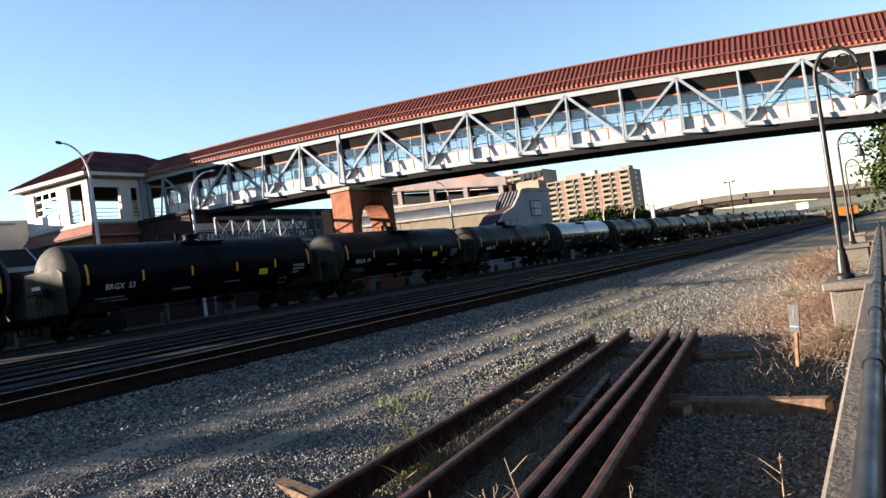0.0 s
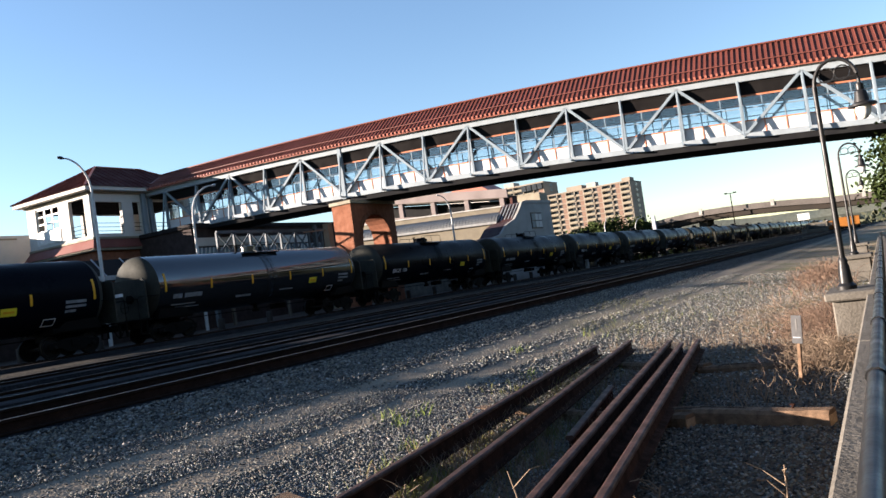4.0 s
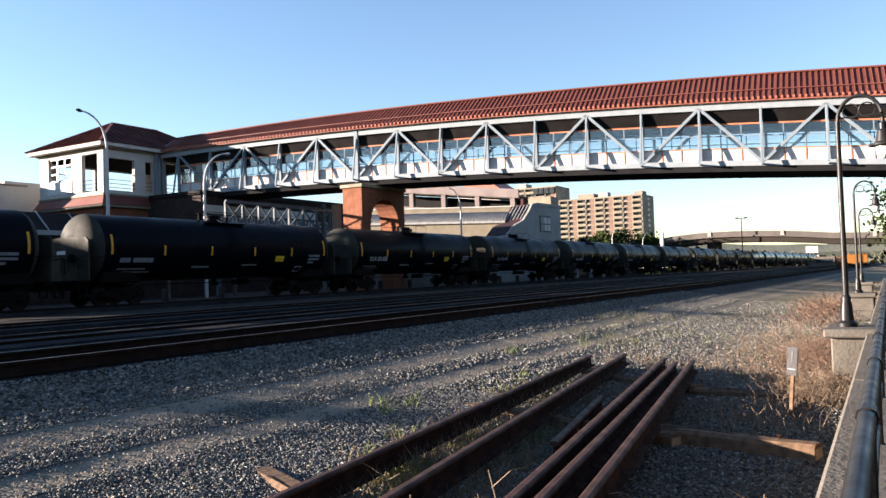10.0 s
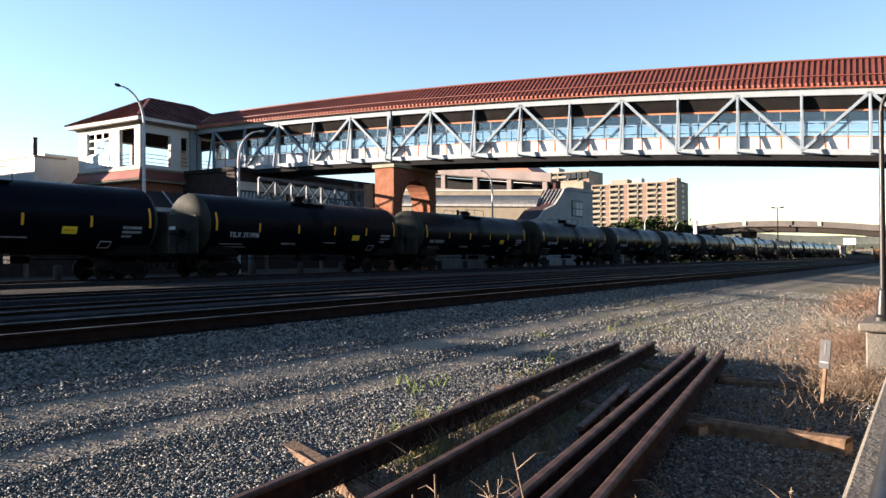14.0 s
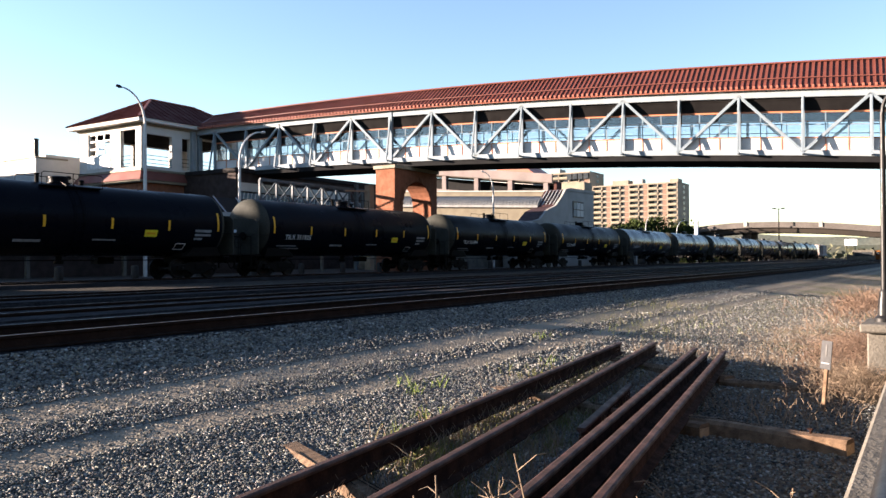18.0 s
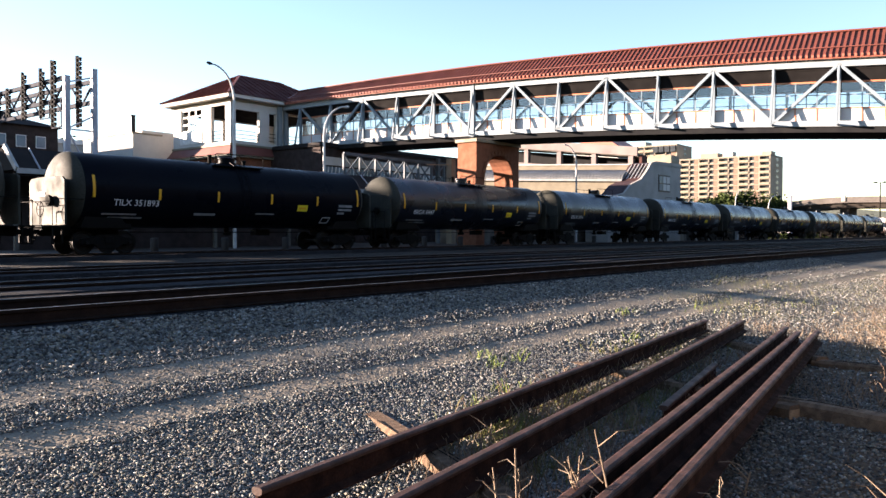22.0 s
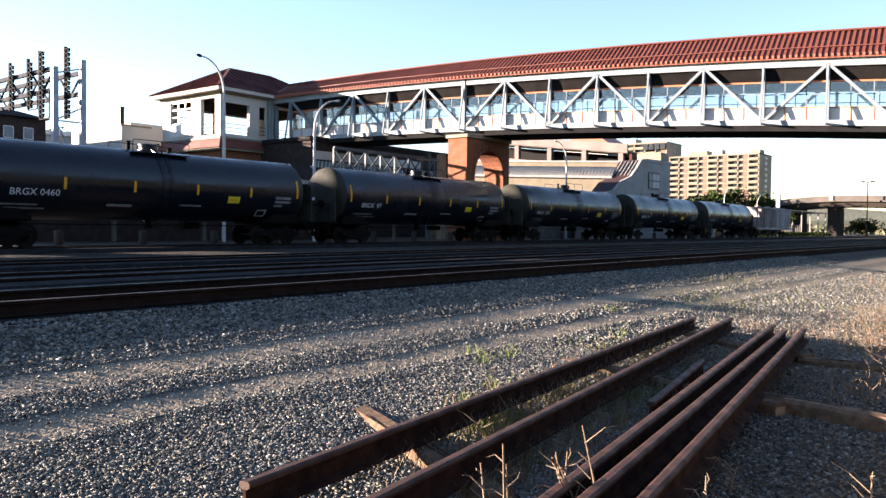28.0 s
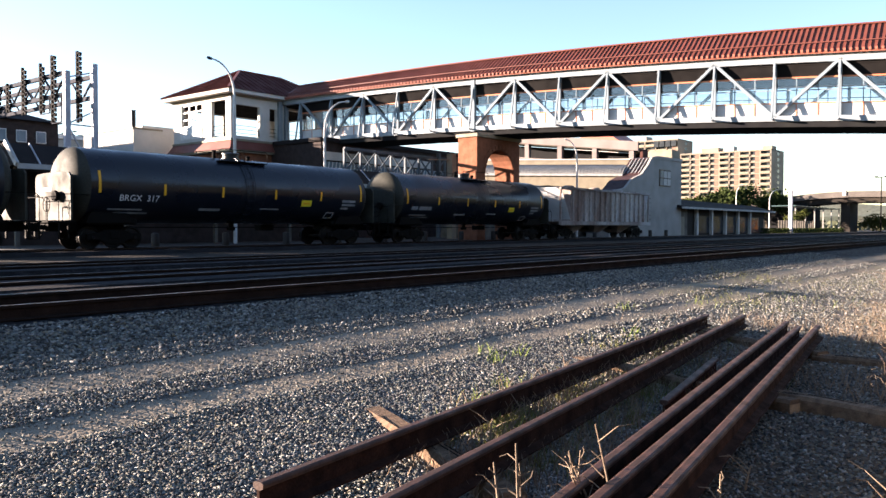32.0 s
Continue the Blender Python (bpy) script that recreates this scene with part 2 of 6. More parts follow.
M["dry_red"] = material("reddish dry brush", (0.125, 0.076, 0.052), (0.17, 0.115, 0.08), 3, 0.9, 0, 0, 30, 0.3)
M["grass"] = material("weedy grass", (0.098, 0.112, 0.0245), (0.168, 0.154, 0.049), 4, 0.9, 0, 0, 30, 0.3)
M["sprig"] = material("fresh green weed", (0.13, 0.19, 0.025), (0.20, 0.24, 0.05), 4, 0.9, 0, 0, 30, 0.3)
M["white_pipe"] = material("white sheet", (0.8, 0.8, 0.79), None, 3, 0.6)

# glass of the bridge windows: mostly clear, with a mirror share
gl = bpy.data.materials.new("bridge glass")
gl.use_nodes = True
gn = gl.node_tree
gout = gn.nodes["Material Output"]
gn.nodes.remove(gn.nodes["Principled BSDF"])
tr, gs, mx = gn.nodes.new("ShaderNodeBsdfTransparent"), gn.nodes.new("ShaderNodeBsdfGlossy"), gn.nodes.new("ShaderNodeMixShader")
tr.inputs["Color"].default_value = (0.97, 0.985, 0.99, 1)
gs.inputs["Roughness"].default_value = 0.03
mx.inputs["Fac"].default_value = 0.1
gn.links.new(tr.outputs[0], mx.inputs[1])
gn.links.new(gs.outputs[0], mx.inputs[2])
gn.links.new(mx.outputs[0], gout.inputs["Surface"])
M["glass"] = gl


# ---- shape helpers ----
class Shape:
    """Collects vertices and faces of one mesh."""

    def __init__(self):
        self.v, self.f = [], []

    def add(self, verts, faces):
        n = len(self.v)
        self.v += [tuple(p) for p in verts]
        self.f += [tuple(i + n for i in f) for f in faces]
        return self

    def box(self, x0, x1, y0, y1, z0, z1):
        v = [(x, y, z) for x in (x0, x1) for y in (y0, y1) for z in (z0, z1)]
        return self.add(v, BOX)

    def beam(self, a, b, w, h, up=(0, 0, 1)):
        """A bar from a to b, w across and h along up."""
        a, b, up = Vector(a), Vector(b), Vector(up)
        d = (b - a).normalized()
        s = d.cross(up)
        s = s.normalized() if s.length > 1e-4 else Vector((1, 0, 0))
        u = s.cross(d).normalized()
        v = [p + s * (w / 2 * i) + u * (h / 2 * j) for p in (a, b) for i in (-1, 1) for j in (-1, 1)]
        return self.add(v, BOX)

    def tube(self, points, r, n=8, r2=None, cap=True):
        """A round bar through points, tapering from r to r2."""
        pts = [Vector(p) for p in points]
        r2 = r if r2 is None else r2
        rings = []
        for k, p in enumerate(pts):
            d = (pts[min(k + 1, len(pts) - 1)] - pts[max(k - 1, 0)]).normalized()
            s = d.cross(Vector((0, 0, 1)))
            s = s.normalized() if s.length > 0.05 else d.cross(Vector((0, 1, 0))).normalized()
            u = s.cross(d)
            rr = r + (r2 - r) * k / max(len(pts) - 1, 1)
            rings.append([p + (s * math.cos(2 * math.pi * i / n) + u * math.sin(2 * math.pi * i / n)) * rr for i in range(n)])
        v = [p for ring in rings for p in ring]
        f = [(k * n + i, k * n + (i + 1) % n, (k + 1) * n + (i + 1) % n, (k + 1) * n + i) for k in range(len(pts) - 1) for i in range(n)]
        if cap:
            f += [tuple(range(n))[::-1], tuple(range((len(pts) - 1) * n, len(pts) * n))]
        return self.add(v, f)

    def lathe(self, profile, n=16, at=(0, 0, 0), axis="z"):
        """Turns (radius, height) pairs about an axis."""
        v = []
        for r, h in profile:
            for i in range(n):
                c, s = r * math.cos(2 * math.pi * i / n), r * math.sin(2 * math.pi * i / n)
                v.append({"z": (at[0] + c, at[1] + s, at[2] + h), "x": (at[0] + h, at[1] + c, at[2] + s), "y": (at[0] + s, at[1] + h, at[2] + c)}[axis])
        m = len(profile)
        f = [(k * n + i, k * n + (i + 1) % n, (k + 1) * n + (i + 1) % n, (k + 1) * n + i) for k in range(m - 1) for i in range(n)]
        f += [tuple(range(n))[::-1], tuple(range((m - 1) * n, m * n))]
        return self.add(v, f)

    def extrude(self, outline, a, b, up=(0, 0, 1)):
        """A bar from a to b with the outline (across, up)."""
        a, b, up = Vector(a), Vector(b), Vector(up)
        d = (b - a).normalized()
        s = d.cross(up).normalized()
        u = s.cross(d).normalized()
        n = len(outline)
        v = [p + s * o[0] + u * o[1] for p in (a, b) for o in outline]
        f = [(i, (i + 1) % n, n + (i + 1) % n, n + i) for i in range(n)] + [tuple(range(n))[::-1], tuple(range(n, 2 * n))]
        return self.add(v, f)

    def quad(self, a, b, c, d):
        return self.add([a, b, c, d], [(0, 1, 2, 3)])


BOX = [(0, 1, 3, 2), (4, 6, 7, 5), (0, 4, 5, 1), (2, 3, 7, 6), (0, 2, 6, 4), (1, 5, 7, 3)]


def mesh_of(name, shape, mat, bevel=0.0, smooth=False, weld=False):
    me = bpy.data.meshes.new(name)
    me.from_pydata(shape.v, [], shape.f)
    bm = bmesh.new()
    bm.from_mesh(me)
    if weld:
        bmesh.ops.remove_doubles(bm, verts=bm.verts, dist=0.001)
    bmesh.ops.recalc_face_normals(bm, faces=bm.faces)
    if bevel:
        edges = [e for e in bm.edges if len(e.link_faces) == 2 and e.calc_face_angle(0) > 0.6]
        bmesh.ops.bevel(bm, geom=edges, offset=bevel, segments=1, affect="EDGES", clamp_overlap=True)
    if smooth:
        for f in bm.faces:
            f.smooth = True
        for e in bm.edges:
            if len(e.link_faces) == 2 and e.calc_face_angle(0) > 0.7:
                e.smooth = False
    bm.to_mesh(me)
    bm.free()
    me.materials.append(mat)
    return me


def part(name, shape, mat, parent=None, label="", bevel=0.0, smooth=False, weld=False):
    """Links a shape as one mesh object, under a thing or a part."""
    data = shape if isinstance(shape, bpy.types.Mesh) else mesh_of(name, shape, mat, bevel, smooth, weld)
    ob = new(name, data)
    ob.parent = parent
    return tagged(ob, label=label)


def thing(name, label, category, group="", kind="", at=None):
    """An empty at the base of a thing, for its parts."""
    ob = new(name)
    ob.empty_display_size = 0.2
    if at is not None:
        ob.matrix_basis = at
    return tagged(ob, label, category, group, kind)


def solid(name, shape, mat, label, category, group="", kind="", bevel=0.0, smooth=False):
    """A thing that is one mesh."""
    return tagged(new(name, mesh_of(name, shape, mat, bevel, smooth)), label, category, group, kind)


# ---- ground ----
RAIL_Z = 0.78
TRAIN_Y = 31.5


SLOPE = ((3.2, 0.03), (5.0, 0.16), (7.5, 0.42), (8.5, 0.545), (8.8, 0.59), (9.15, 0.56))


def ground_z(x, y):
    """Yard level, the bank up to the tracks, and the small unevenness near the walk."""
    z = 0.56
    for (y0, z0), (y1, z1) in zip(SLOPE, SLOPE[1:]):
        if y < y1:
            u = max((y - y0) / (y1 - y0), 0.0)
            z = z0 + (z1 - z0) * u
            break
    z += -0.005 * math.exp(-((y - 6.65) / 0.3) ** 2) - 0.004 * math.exp(-((y - 5.6) / 0.24) ** 2)
    if -5 < x < 60 and -1 < y < 9.5:
        fade = 1.0 if x < 30 else (60 - x) / 30
        z += fade * (0.009 * noise.noise((x * 0.9, y * 0.9, 0)) + 0.005 * noise.noise((x * 4, y * 4, 3)))
    return z


def spread_out(fine_lo, fine_hi, step, far):
    out = list(np.arange(fine_lo, fine_hi + 1e-6, step))
    a, s = fine_hi, step
    while a < far:
        s *= 1.22
        a += s
        out.append(a)
    a, s = fine_lo, step
    while a > -far:
        s *= 1.25
        a -= s
        out.insert(0, a)
    return out


def ground_material():
    m = bpy.data.materials.new("yard ground")
    m.use_nodes = True
    nt, b = m.node_tree, m.node_tree.nodes["Principled BSDF"]
    L = nt.links.new
    co = nt.nodes.new("ShaderNodeTexCoord")
    sep = nt.nodes.new("ShaderNodeSeparateXYZ")
    L(co.outputs["Object"], sep.inputs[0])

    def noise_of(scale, detail=4.0):
        n = nt.nodes.new("ShaderNodeTexNoise")
        n.inputs["Scale"].default_value, n.inputs["Detail"].default_value = scale, detail
        L(co.outputs["Object"], n.inputs["Vector"])
        return n.outputs["Fac"]

    def math_(op, a, c):
        n = nt.nodes.new("ShaderNodeMath")
        n.operation = op
        for s, v in zip(n.inputs, (a, c)):
            if isinstance(v, (int, float)):
                s.default_value = v
            else:
                L(v, s)
        return n.outputs[0]

    def mix(fac, a, c, kind="MIX"):
        n = nt.nodes.new("ShaderNodeMix")
        n.data_type, n.blend_type = "RGBA", kind
        for s, v in ((n.inputs["Factor"], fac), (n.inputs[6], a), (n.inputs[7], c)):
            if isinstance(v, bpy.types.NodeSocket):
                L(v, s)
            elif isinstance(v, (int, float)):
                s.default_value = v
            else:
                s.default_value = (*v, 1)
        return n.outputs[2]

    def ramp_of(fac, stops):
        r = nt.nodes.new("ShaderNodeValToRGB")
        e = r.color_ramp.elements
        e[0].position, e[0].color = stops[0][0], (*stops[0][1], 1)
        e[1].position, e[1].color = stops[-1][0], (*stops[-1][1], 1)
        for p, c in stops[1:-1]:
            k = e.new(p)
            k.color = (*c, 1)
        L(fac, r.inputs[0])
        return r.outputs["Color"]

    wob = math_("ADD", sep.outputs["Y"], math_("MULTIPLY", math_("SUBTRACT", noise_of(0.45, 3), 0.5), 0.3))
    wob = math_("ADD", wob, math_("MULTIPLY", math_("SUBTRACT", noise_of(3.0, 3), 0.5), 0.14))
    across = math_("DIVIDE", wob, 20.0)
    # the dark stop carries the train's shadow over the track bed
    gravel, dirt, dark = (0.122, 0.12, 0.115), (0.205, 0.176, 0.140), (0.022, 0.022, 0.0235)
    # bank and wall stops run darker, with cast shade in their tone
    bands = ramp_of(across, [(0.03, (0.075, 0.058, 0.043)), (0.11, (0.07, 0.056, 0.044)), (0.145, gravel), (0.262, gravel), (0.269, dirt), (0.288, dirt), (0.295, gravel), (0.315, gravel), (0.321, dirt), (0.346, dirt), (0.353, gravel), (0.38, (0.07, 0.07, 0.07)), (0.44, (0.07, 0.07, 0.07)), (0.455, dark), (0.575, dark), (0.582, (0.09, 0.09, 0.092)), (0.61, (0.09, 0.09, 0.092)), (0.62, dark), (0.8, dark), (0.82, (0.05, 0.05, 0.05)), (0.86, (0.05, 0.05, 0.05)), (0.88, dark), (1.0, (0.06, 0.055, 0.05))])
    # stones, as cells of their own tone
    vo = nt.nodes.new("ShaderNodeTexVoronoi")
    vo.inputs["Scale"].default_value = 17.0
    L(co.outputs["Object"], vo.inputs["Vector"])
    vo2 = nt.nodes.new("ShaderNodeTexVoronoi")
    vo2.inputs["Scale"].default_value = 17.0
    vo2.feature = "DISTANCE_TO_EDGE"
    L(co.outputs["Object"], vo2.inputs["Vector"])
    tone = nt.nodes.new("ShaderNodeSeparateColor")
    L(vo.outputs["Color"], tone.inputs[0])
    stone = mix(tone.outputs[0], (0.45, 0.45, 0.46), (1.75, 1.72, 1.66))
    edge = nt.nodes.new("ShaderNodeMapRange")
    edge.inputs["From Max"].default_value = 0.22
    edge.inputs["To Min"].default_value = 0.25
    L(vo2.outputs["Distance"], edge.inputs["Value"])
    stone = mix(1.0, stone, edge.outputs[0], "MULTIPLY")
    yes, no = (0.9, 0.9, 0.9), (0, 0, 0)
    is_dirt = ramp_of(across, [(0.03, (0.8, 0.8, 0.8)), (0.11, (0.7, 0.7, 0.7)), (0.14, no), (0.262, no), (0.269, yes), (0.288, yes), (0.295, no), (0.315, no), (0.321, yes), (0.346, yes), (0.353, no), (1.0, (0.1, 0.1, 0.1))])
    fine = mix(noise_of(45, 4), (0.55, 0.55, 0.55), (1.45, 1.45, 1.45))
    tex = mix(is_dirt, stone, fine)
    col = mix(1.0, bands, tex, "MULTIPLY")
    # farther down the yard: trodden earth with weeds
    away = nt.nodes.new("ShaderNodeMapRange")
    away.inputs["From Min"].default_value, away.inputs["From Max"].default_value = 12.0, 19.0
    L(math_("ADD", sep.outputs["X"], math_("MULTIPLY", noise_of(0.5, 3), 6.0)), away.inputs["Value"])
    near_side = nt.nodes.new("ShaderNodeMapRange")
    near_side.inputs["From Min"].default_value, near_side.inputs["From Max"].default_value = 7.5, 4.0
    L(wob, near_side.inputs["Value"])
    weed = nt.nodes.new("ShaderNodeMapRange")
    weed.inputs["From Min"].default_value, weed.inputs["From Max"].default_value = 0.5, 0.62
    L(noise_of(0.35, 5), weed.inputs["Value"])
    earth = mix(weed.outputs[0], (0.30, 0.25, 0.185), (0.20, 0.19, 0.10))
    earth = mix(1.0, earth, fine, "MULTIPLY")
    col = mix(math_("MULTIPLY", math_("MULTIPLY", away.outputs[0], near_side.outputs[0]), 0.7), col, earth)
    # patches of damp and dust
    col = mix(0.45, col, mix(noise_of(0.8, 4), (0.5, 0.5, 0.5), (1.5, 1.48, 1.42)), "MULTIPLY")
    L(col, b.inputs["Base Color"])
    b.inputs["Roughness"].default_value = 0.95
    b.inputs["Specular IOR Level"].default_value = 0.03
    h = math_("ADD", math_("MULTIPLY", edge.outputs[0], 0.6), math_("MULTIPLY", noise_of(30, 4), 0.6))
    bp = nt.nodes.new("ShaderNodeBump")
    bp.inputs["Distance"].default_value = 0.02
    bp.inputs["Strength"].default_value = 0.6
    L(h, bp.inputs["Height"])
    L(bp.outputs["Normal"], b.inputs["Normal"])
    return m


M["ground"] = ground_material()
gx = spread_out(-2, 36, 0.16, 3500)
gy = spread_out(-1, 9.6, 0.13, 3500)
s = Shape()
s.v = [(x, y, ground_z(x, y)) for x in gx for y in gy]
ny = len(gy)
s.f = [(i * ny + j, (i + 1) * ny + j, (i + 1) * ny + j + 1, i * ny + j + 1) for i in range(len(gx) - 1) for j in range(ny - 1)]
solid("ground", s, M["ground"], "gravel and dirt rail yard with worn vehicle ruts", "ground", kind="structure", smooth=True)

# ---- tracks ----
HEAD = [(-0.036, 0.135), (0.036, 0.135), (0.036, 0.168), (0.028, 0.172), (-0.028, 0.172), (-0.036, 0.168)]
RAIL = [(-0.072, 0), (0.072, 0), (0.072, 0.012), (0.012, 0.03), (0.009, 0.125), (0.036, 0.137), (0.036, 0.166), (0.03, 0.172), (-0.03, 0.172), (-0.036, 0.166), (-0.036, 0.137), (-0.009, 0.125), (-0.012, 0.03), (-0.072, 0.012)]
tie_mesh = mesh_of("tie", Shape().box(-0.11, 0.11, -1.3, 1.3, -0.14, 0.0), M["tie_old"], 0.012)


def track(y, ties_to, first=-40, last=900):
    t = thing("railway_track", "mainline railway track with worn steel rails on dark ties", "railway track", "parallel tracks", "structure")
    for dy in (-0.7525, 0.7525):
        r = part("rail", Shape().extrude(RAIL, (first, y + dy, RAIL_Z - 0.172), (last, y + dy, RAIL_Z - 0.172)), M["rail_web"], t)
        part("running_surface", Shape().box(first, last, y + dy - 0.028, y + dy + 0.028, RAIL_Z, RAIL_Z + 0.003), M["rail_head"], r, "polished steel running surface")
    bed = Shape()
    bed.extrude([(-1.42, -0.2), (1.42, -0.2), (1.32, 0.0), (-1.32, 0.0)], (first, y, RAIL_Z - 0.187), (last, y, RAIL_Z - 0.187))
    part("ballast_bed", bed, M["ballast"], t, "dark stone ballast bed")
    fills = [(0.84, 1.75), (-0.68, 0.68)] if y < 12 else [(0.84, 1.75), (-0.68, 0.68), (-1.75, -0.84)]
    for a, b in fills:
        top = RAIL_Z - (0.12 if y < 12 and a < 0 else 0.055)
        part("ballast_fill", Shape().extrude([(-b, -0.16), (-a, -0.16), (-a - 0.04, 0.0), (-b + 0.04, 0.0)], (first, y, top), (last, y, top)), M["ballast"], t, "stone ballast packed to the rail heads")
    n = int((ties_to - 1) / 0.55)
    for i in range(n):
        tie = part("tie", tie_mesh, None, t)
        tie.matrix_basis = pose(1 + i * 0.55 + random.uniform(-0.02, 0.02), y + random.uniform(-0.05, 0.05), RAIL_Z - 0.178, 0, 0, random.uniform(-1, 1))
    rest = Shape()
    for i in range(int((260 - ties_to) / 0.55)):
        x = ties_to + 0.1 + i * 0.55
        rest.box(x - 0.11, x + 0.11, y - 1.3, y + 1.3, RAIL_Z - 0.3, RAIL_Z - 0.178)
    tagged(part("far_ties", rest, M["tie_old"], t), kind="stuff")
    return t


# ballast tone lowered so the train's shadow sits in its colour
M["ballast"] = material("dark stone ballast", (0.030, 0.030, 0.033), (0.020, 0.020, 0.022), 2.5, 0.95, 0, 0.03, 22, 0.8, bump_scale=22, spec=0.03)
for ty, tt in ((10.05, 60), (13.95, 60), (19.2, 8), (TRAIN_Y, 8)):
    track(ty, tt)


# ---- tank train ----
R_TANK, Z_TANK = 1.52, 2.58
CAR = 18.3


def side_patch(x0, x1, z0, z1, r, n=6):
    """A strip on the near side of the tank, between two heights."""
    a0, a1 = math.asin((z0 - Z_TANK) / R_TANK), math.asin((z1 - Z_TANK) / R_TANK)
    s = Shape()
    for rr in (r, r + 0.006):
        s.v += [(x, -rr * math.cos(a0 + (a1 - a0) * k / n), Z_TANK + rr * math.sin(a0 + (a1 - a0) * k / n)) for k in range(n + 1) for x in (x0, x1)]
    m = 2 * (n + 1)
    for k in range(n):
        s.f.append((m + 2 * k, m + 2 * k + 1, m + 2 * k + 3, m + 2 * k + 2))
        s.f.append((2 * k, 2 * k + 2, 2 * k + 3, 2 * k + 1))
        s.f.append((2 * k, m + 2 * k, m + 2 * k + 2, 2 * k + 2))
        s.f.append((2 * k + 1, 2 * k + 3, m + 2 * k + 3, m + 2 * k + 1))
    return s


def bogie(parent, x):
    g = part("bogie", Shape().beam((x, -1.15, 0.56), (x, 1.15, 0.56), 0.36, 0.3), M["truck_steel"], parent, "grimy cast steel bogie", 0.02)
    for sy in (-1, 1):
        f = Shape()
        y = sy * 1.03
        out = [(-1.15, 0.36), (-1.15, 0.62), (-0.75, 0.66), (-0.35, 0.78), (0.35, 0.78), (0.75, 0.66), (1.15, 0.62), (1.15, 0.36), (0.62, 0.38), (0.35, 0.2), (-0.35, 0.2), (-0.62, 0.38)]
        f.add([(x + a, y + d, b) for d in (-0.08, 0.08) for a, b in out], [tuple(range(12)), tuple(range(12, 24))[::-1]] + [(i, (i + 1) % 12, 12 + (i + 1) % 12, 12 + i) for i in range(12)])
        part("side_frame", f, M["truck_steel"], g, "", 0.015)
        sp = Shape()
        for dx in (-0.14, 0.0, 0.14):
            sp.lathe([(0.055, 0.3), (0.07, 0.33), (0.055, 0.37), (0.07, 0.41), (0.055, 0.45), (0.07, 0.49), (0.055, 0.52)], 8, (x + dx, y - sy * 0.11, 0))
        part("springs", sp, M["truck_steel"], g)
    for dx in (-0.89, 0.89):
        w = Shape()
        w.lathe([(0.07, -1.16), (0.07, 1.16)], 10, (0, 0, 0), "y")
        for sy in (-1, 1):
            for a in (0.5, 2.6, 4.7):
                w.lathe([(0.018, sy * 1.15), (0.018, sy * 1.18)], 6, (0.045 * math.cos(a), 0, 0.045 * math.sin(a)), "y")
        for sy in (-1, 1):
            prof = [(0.12, 0.68), (0.16, 0.72), (0.33, 0.73), (0.38, 0.69), (0.485, 0.685), (0.49, 0.71), (0.46, 0.73), (0.455, 0.82), (0.40, 0.82), (0.36, 0.77), (0.16, 0.78), (0.12, 0.84)]
            w.lathe([(r, sy * h) for r, h in prof], 20, (0, 0, 0), "y")
        part("wheelset", w, M["wheel_steel"], g, "worn steel wheels on one axle", smooth=True).matrix_basis = pose(x + dx, 0, 0.46)


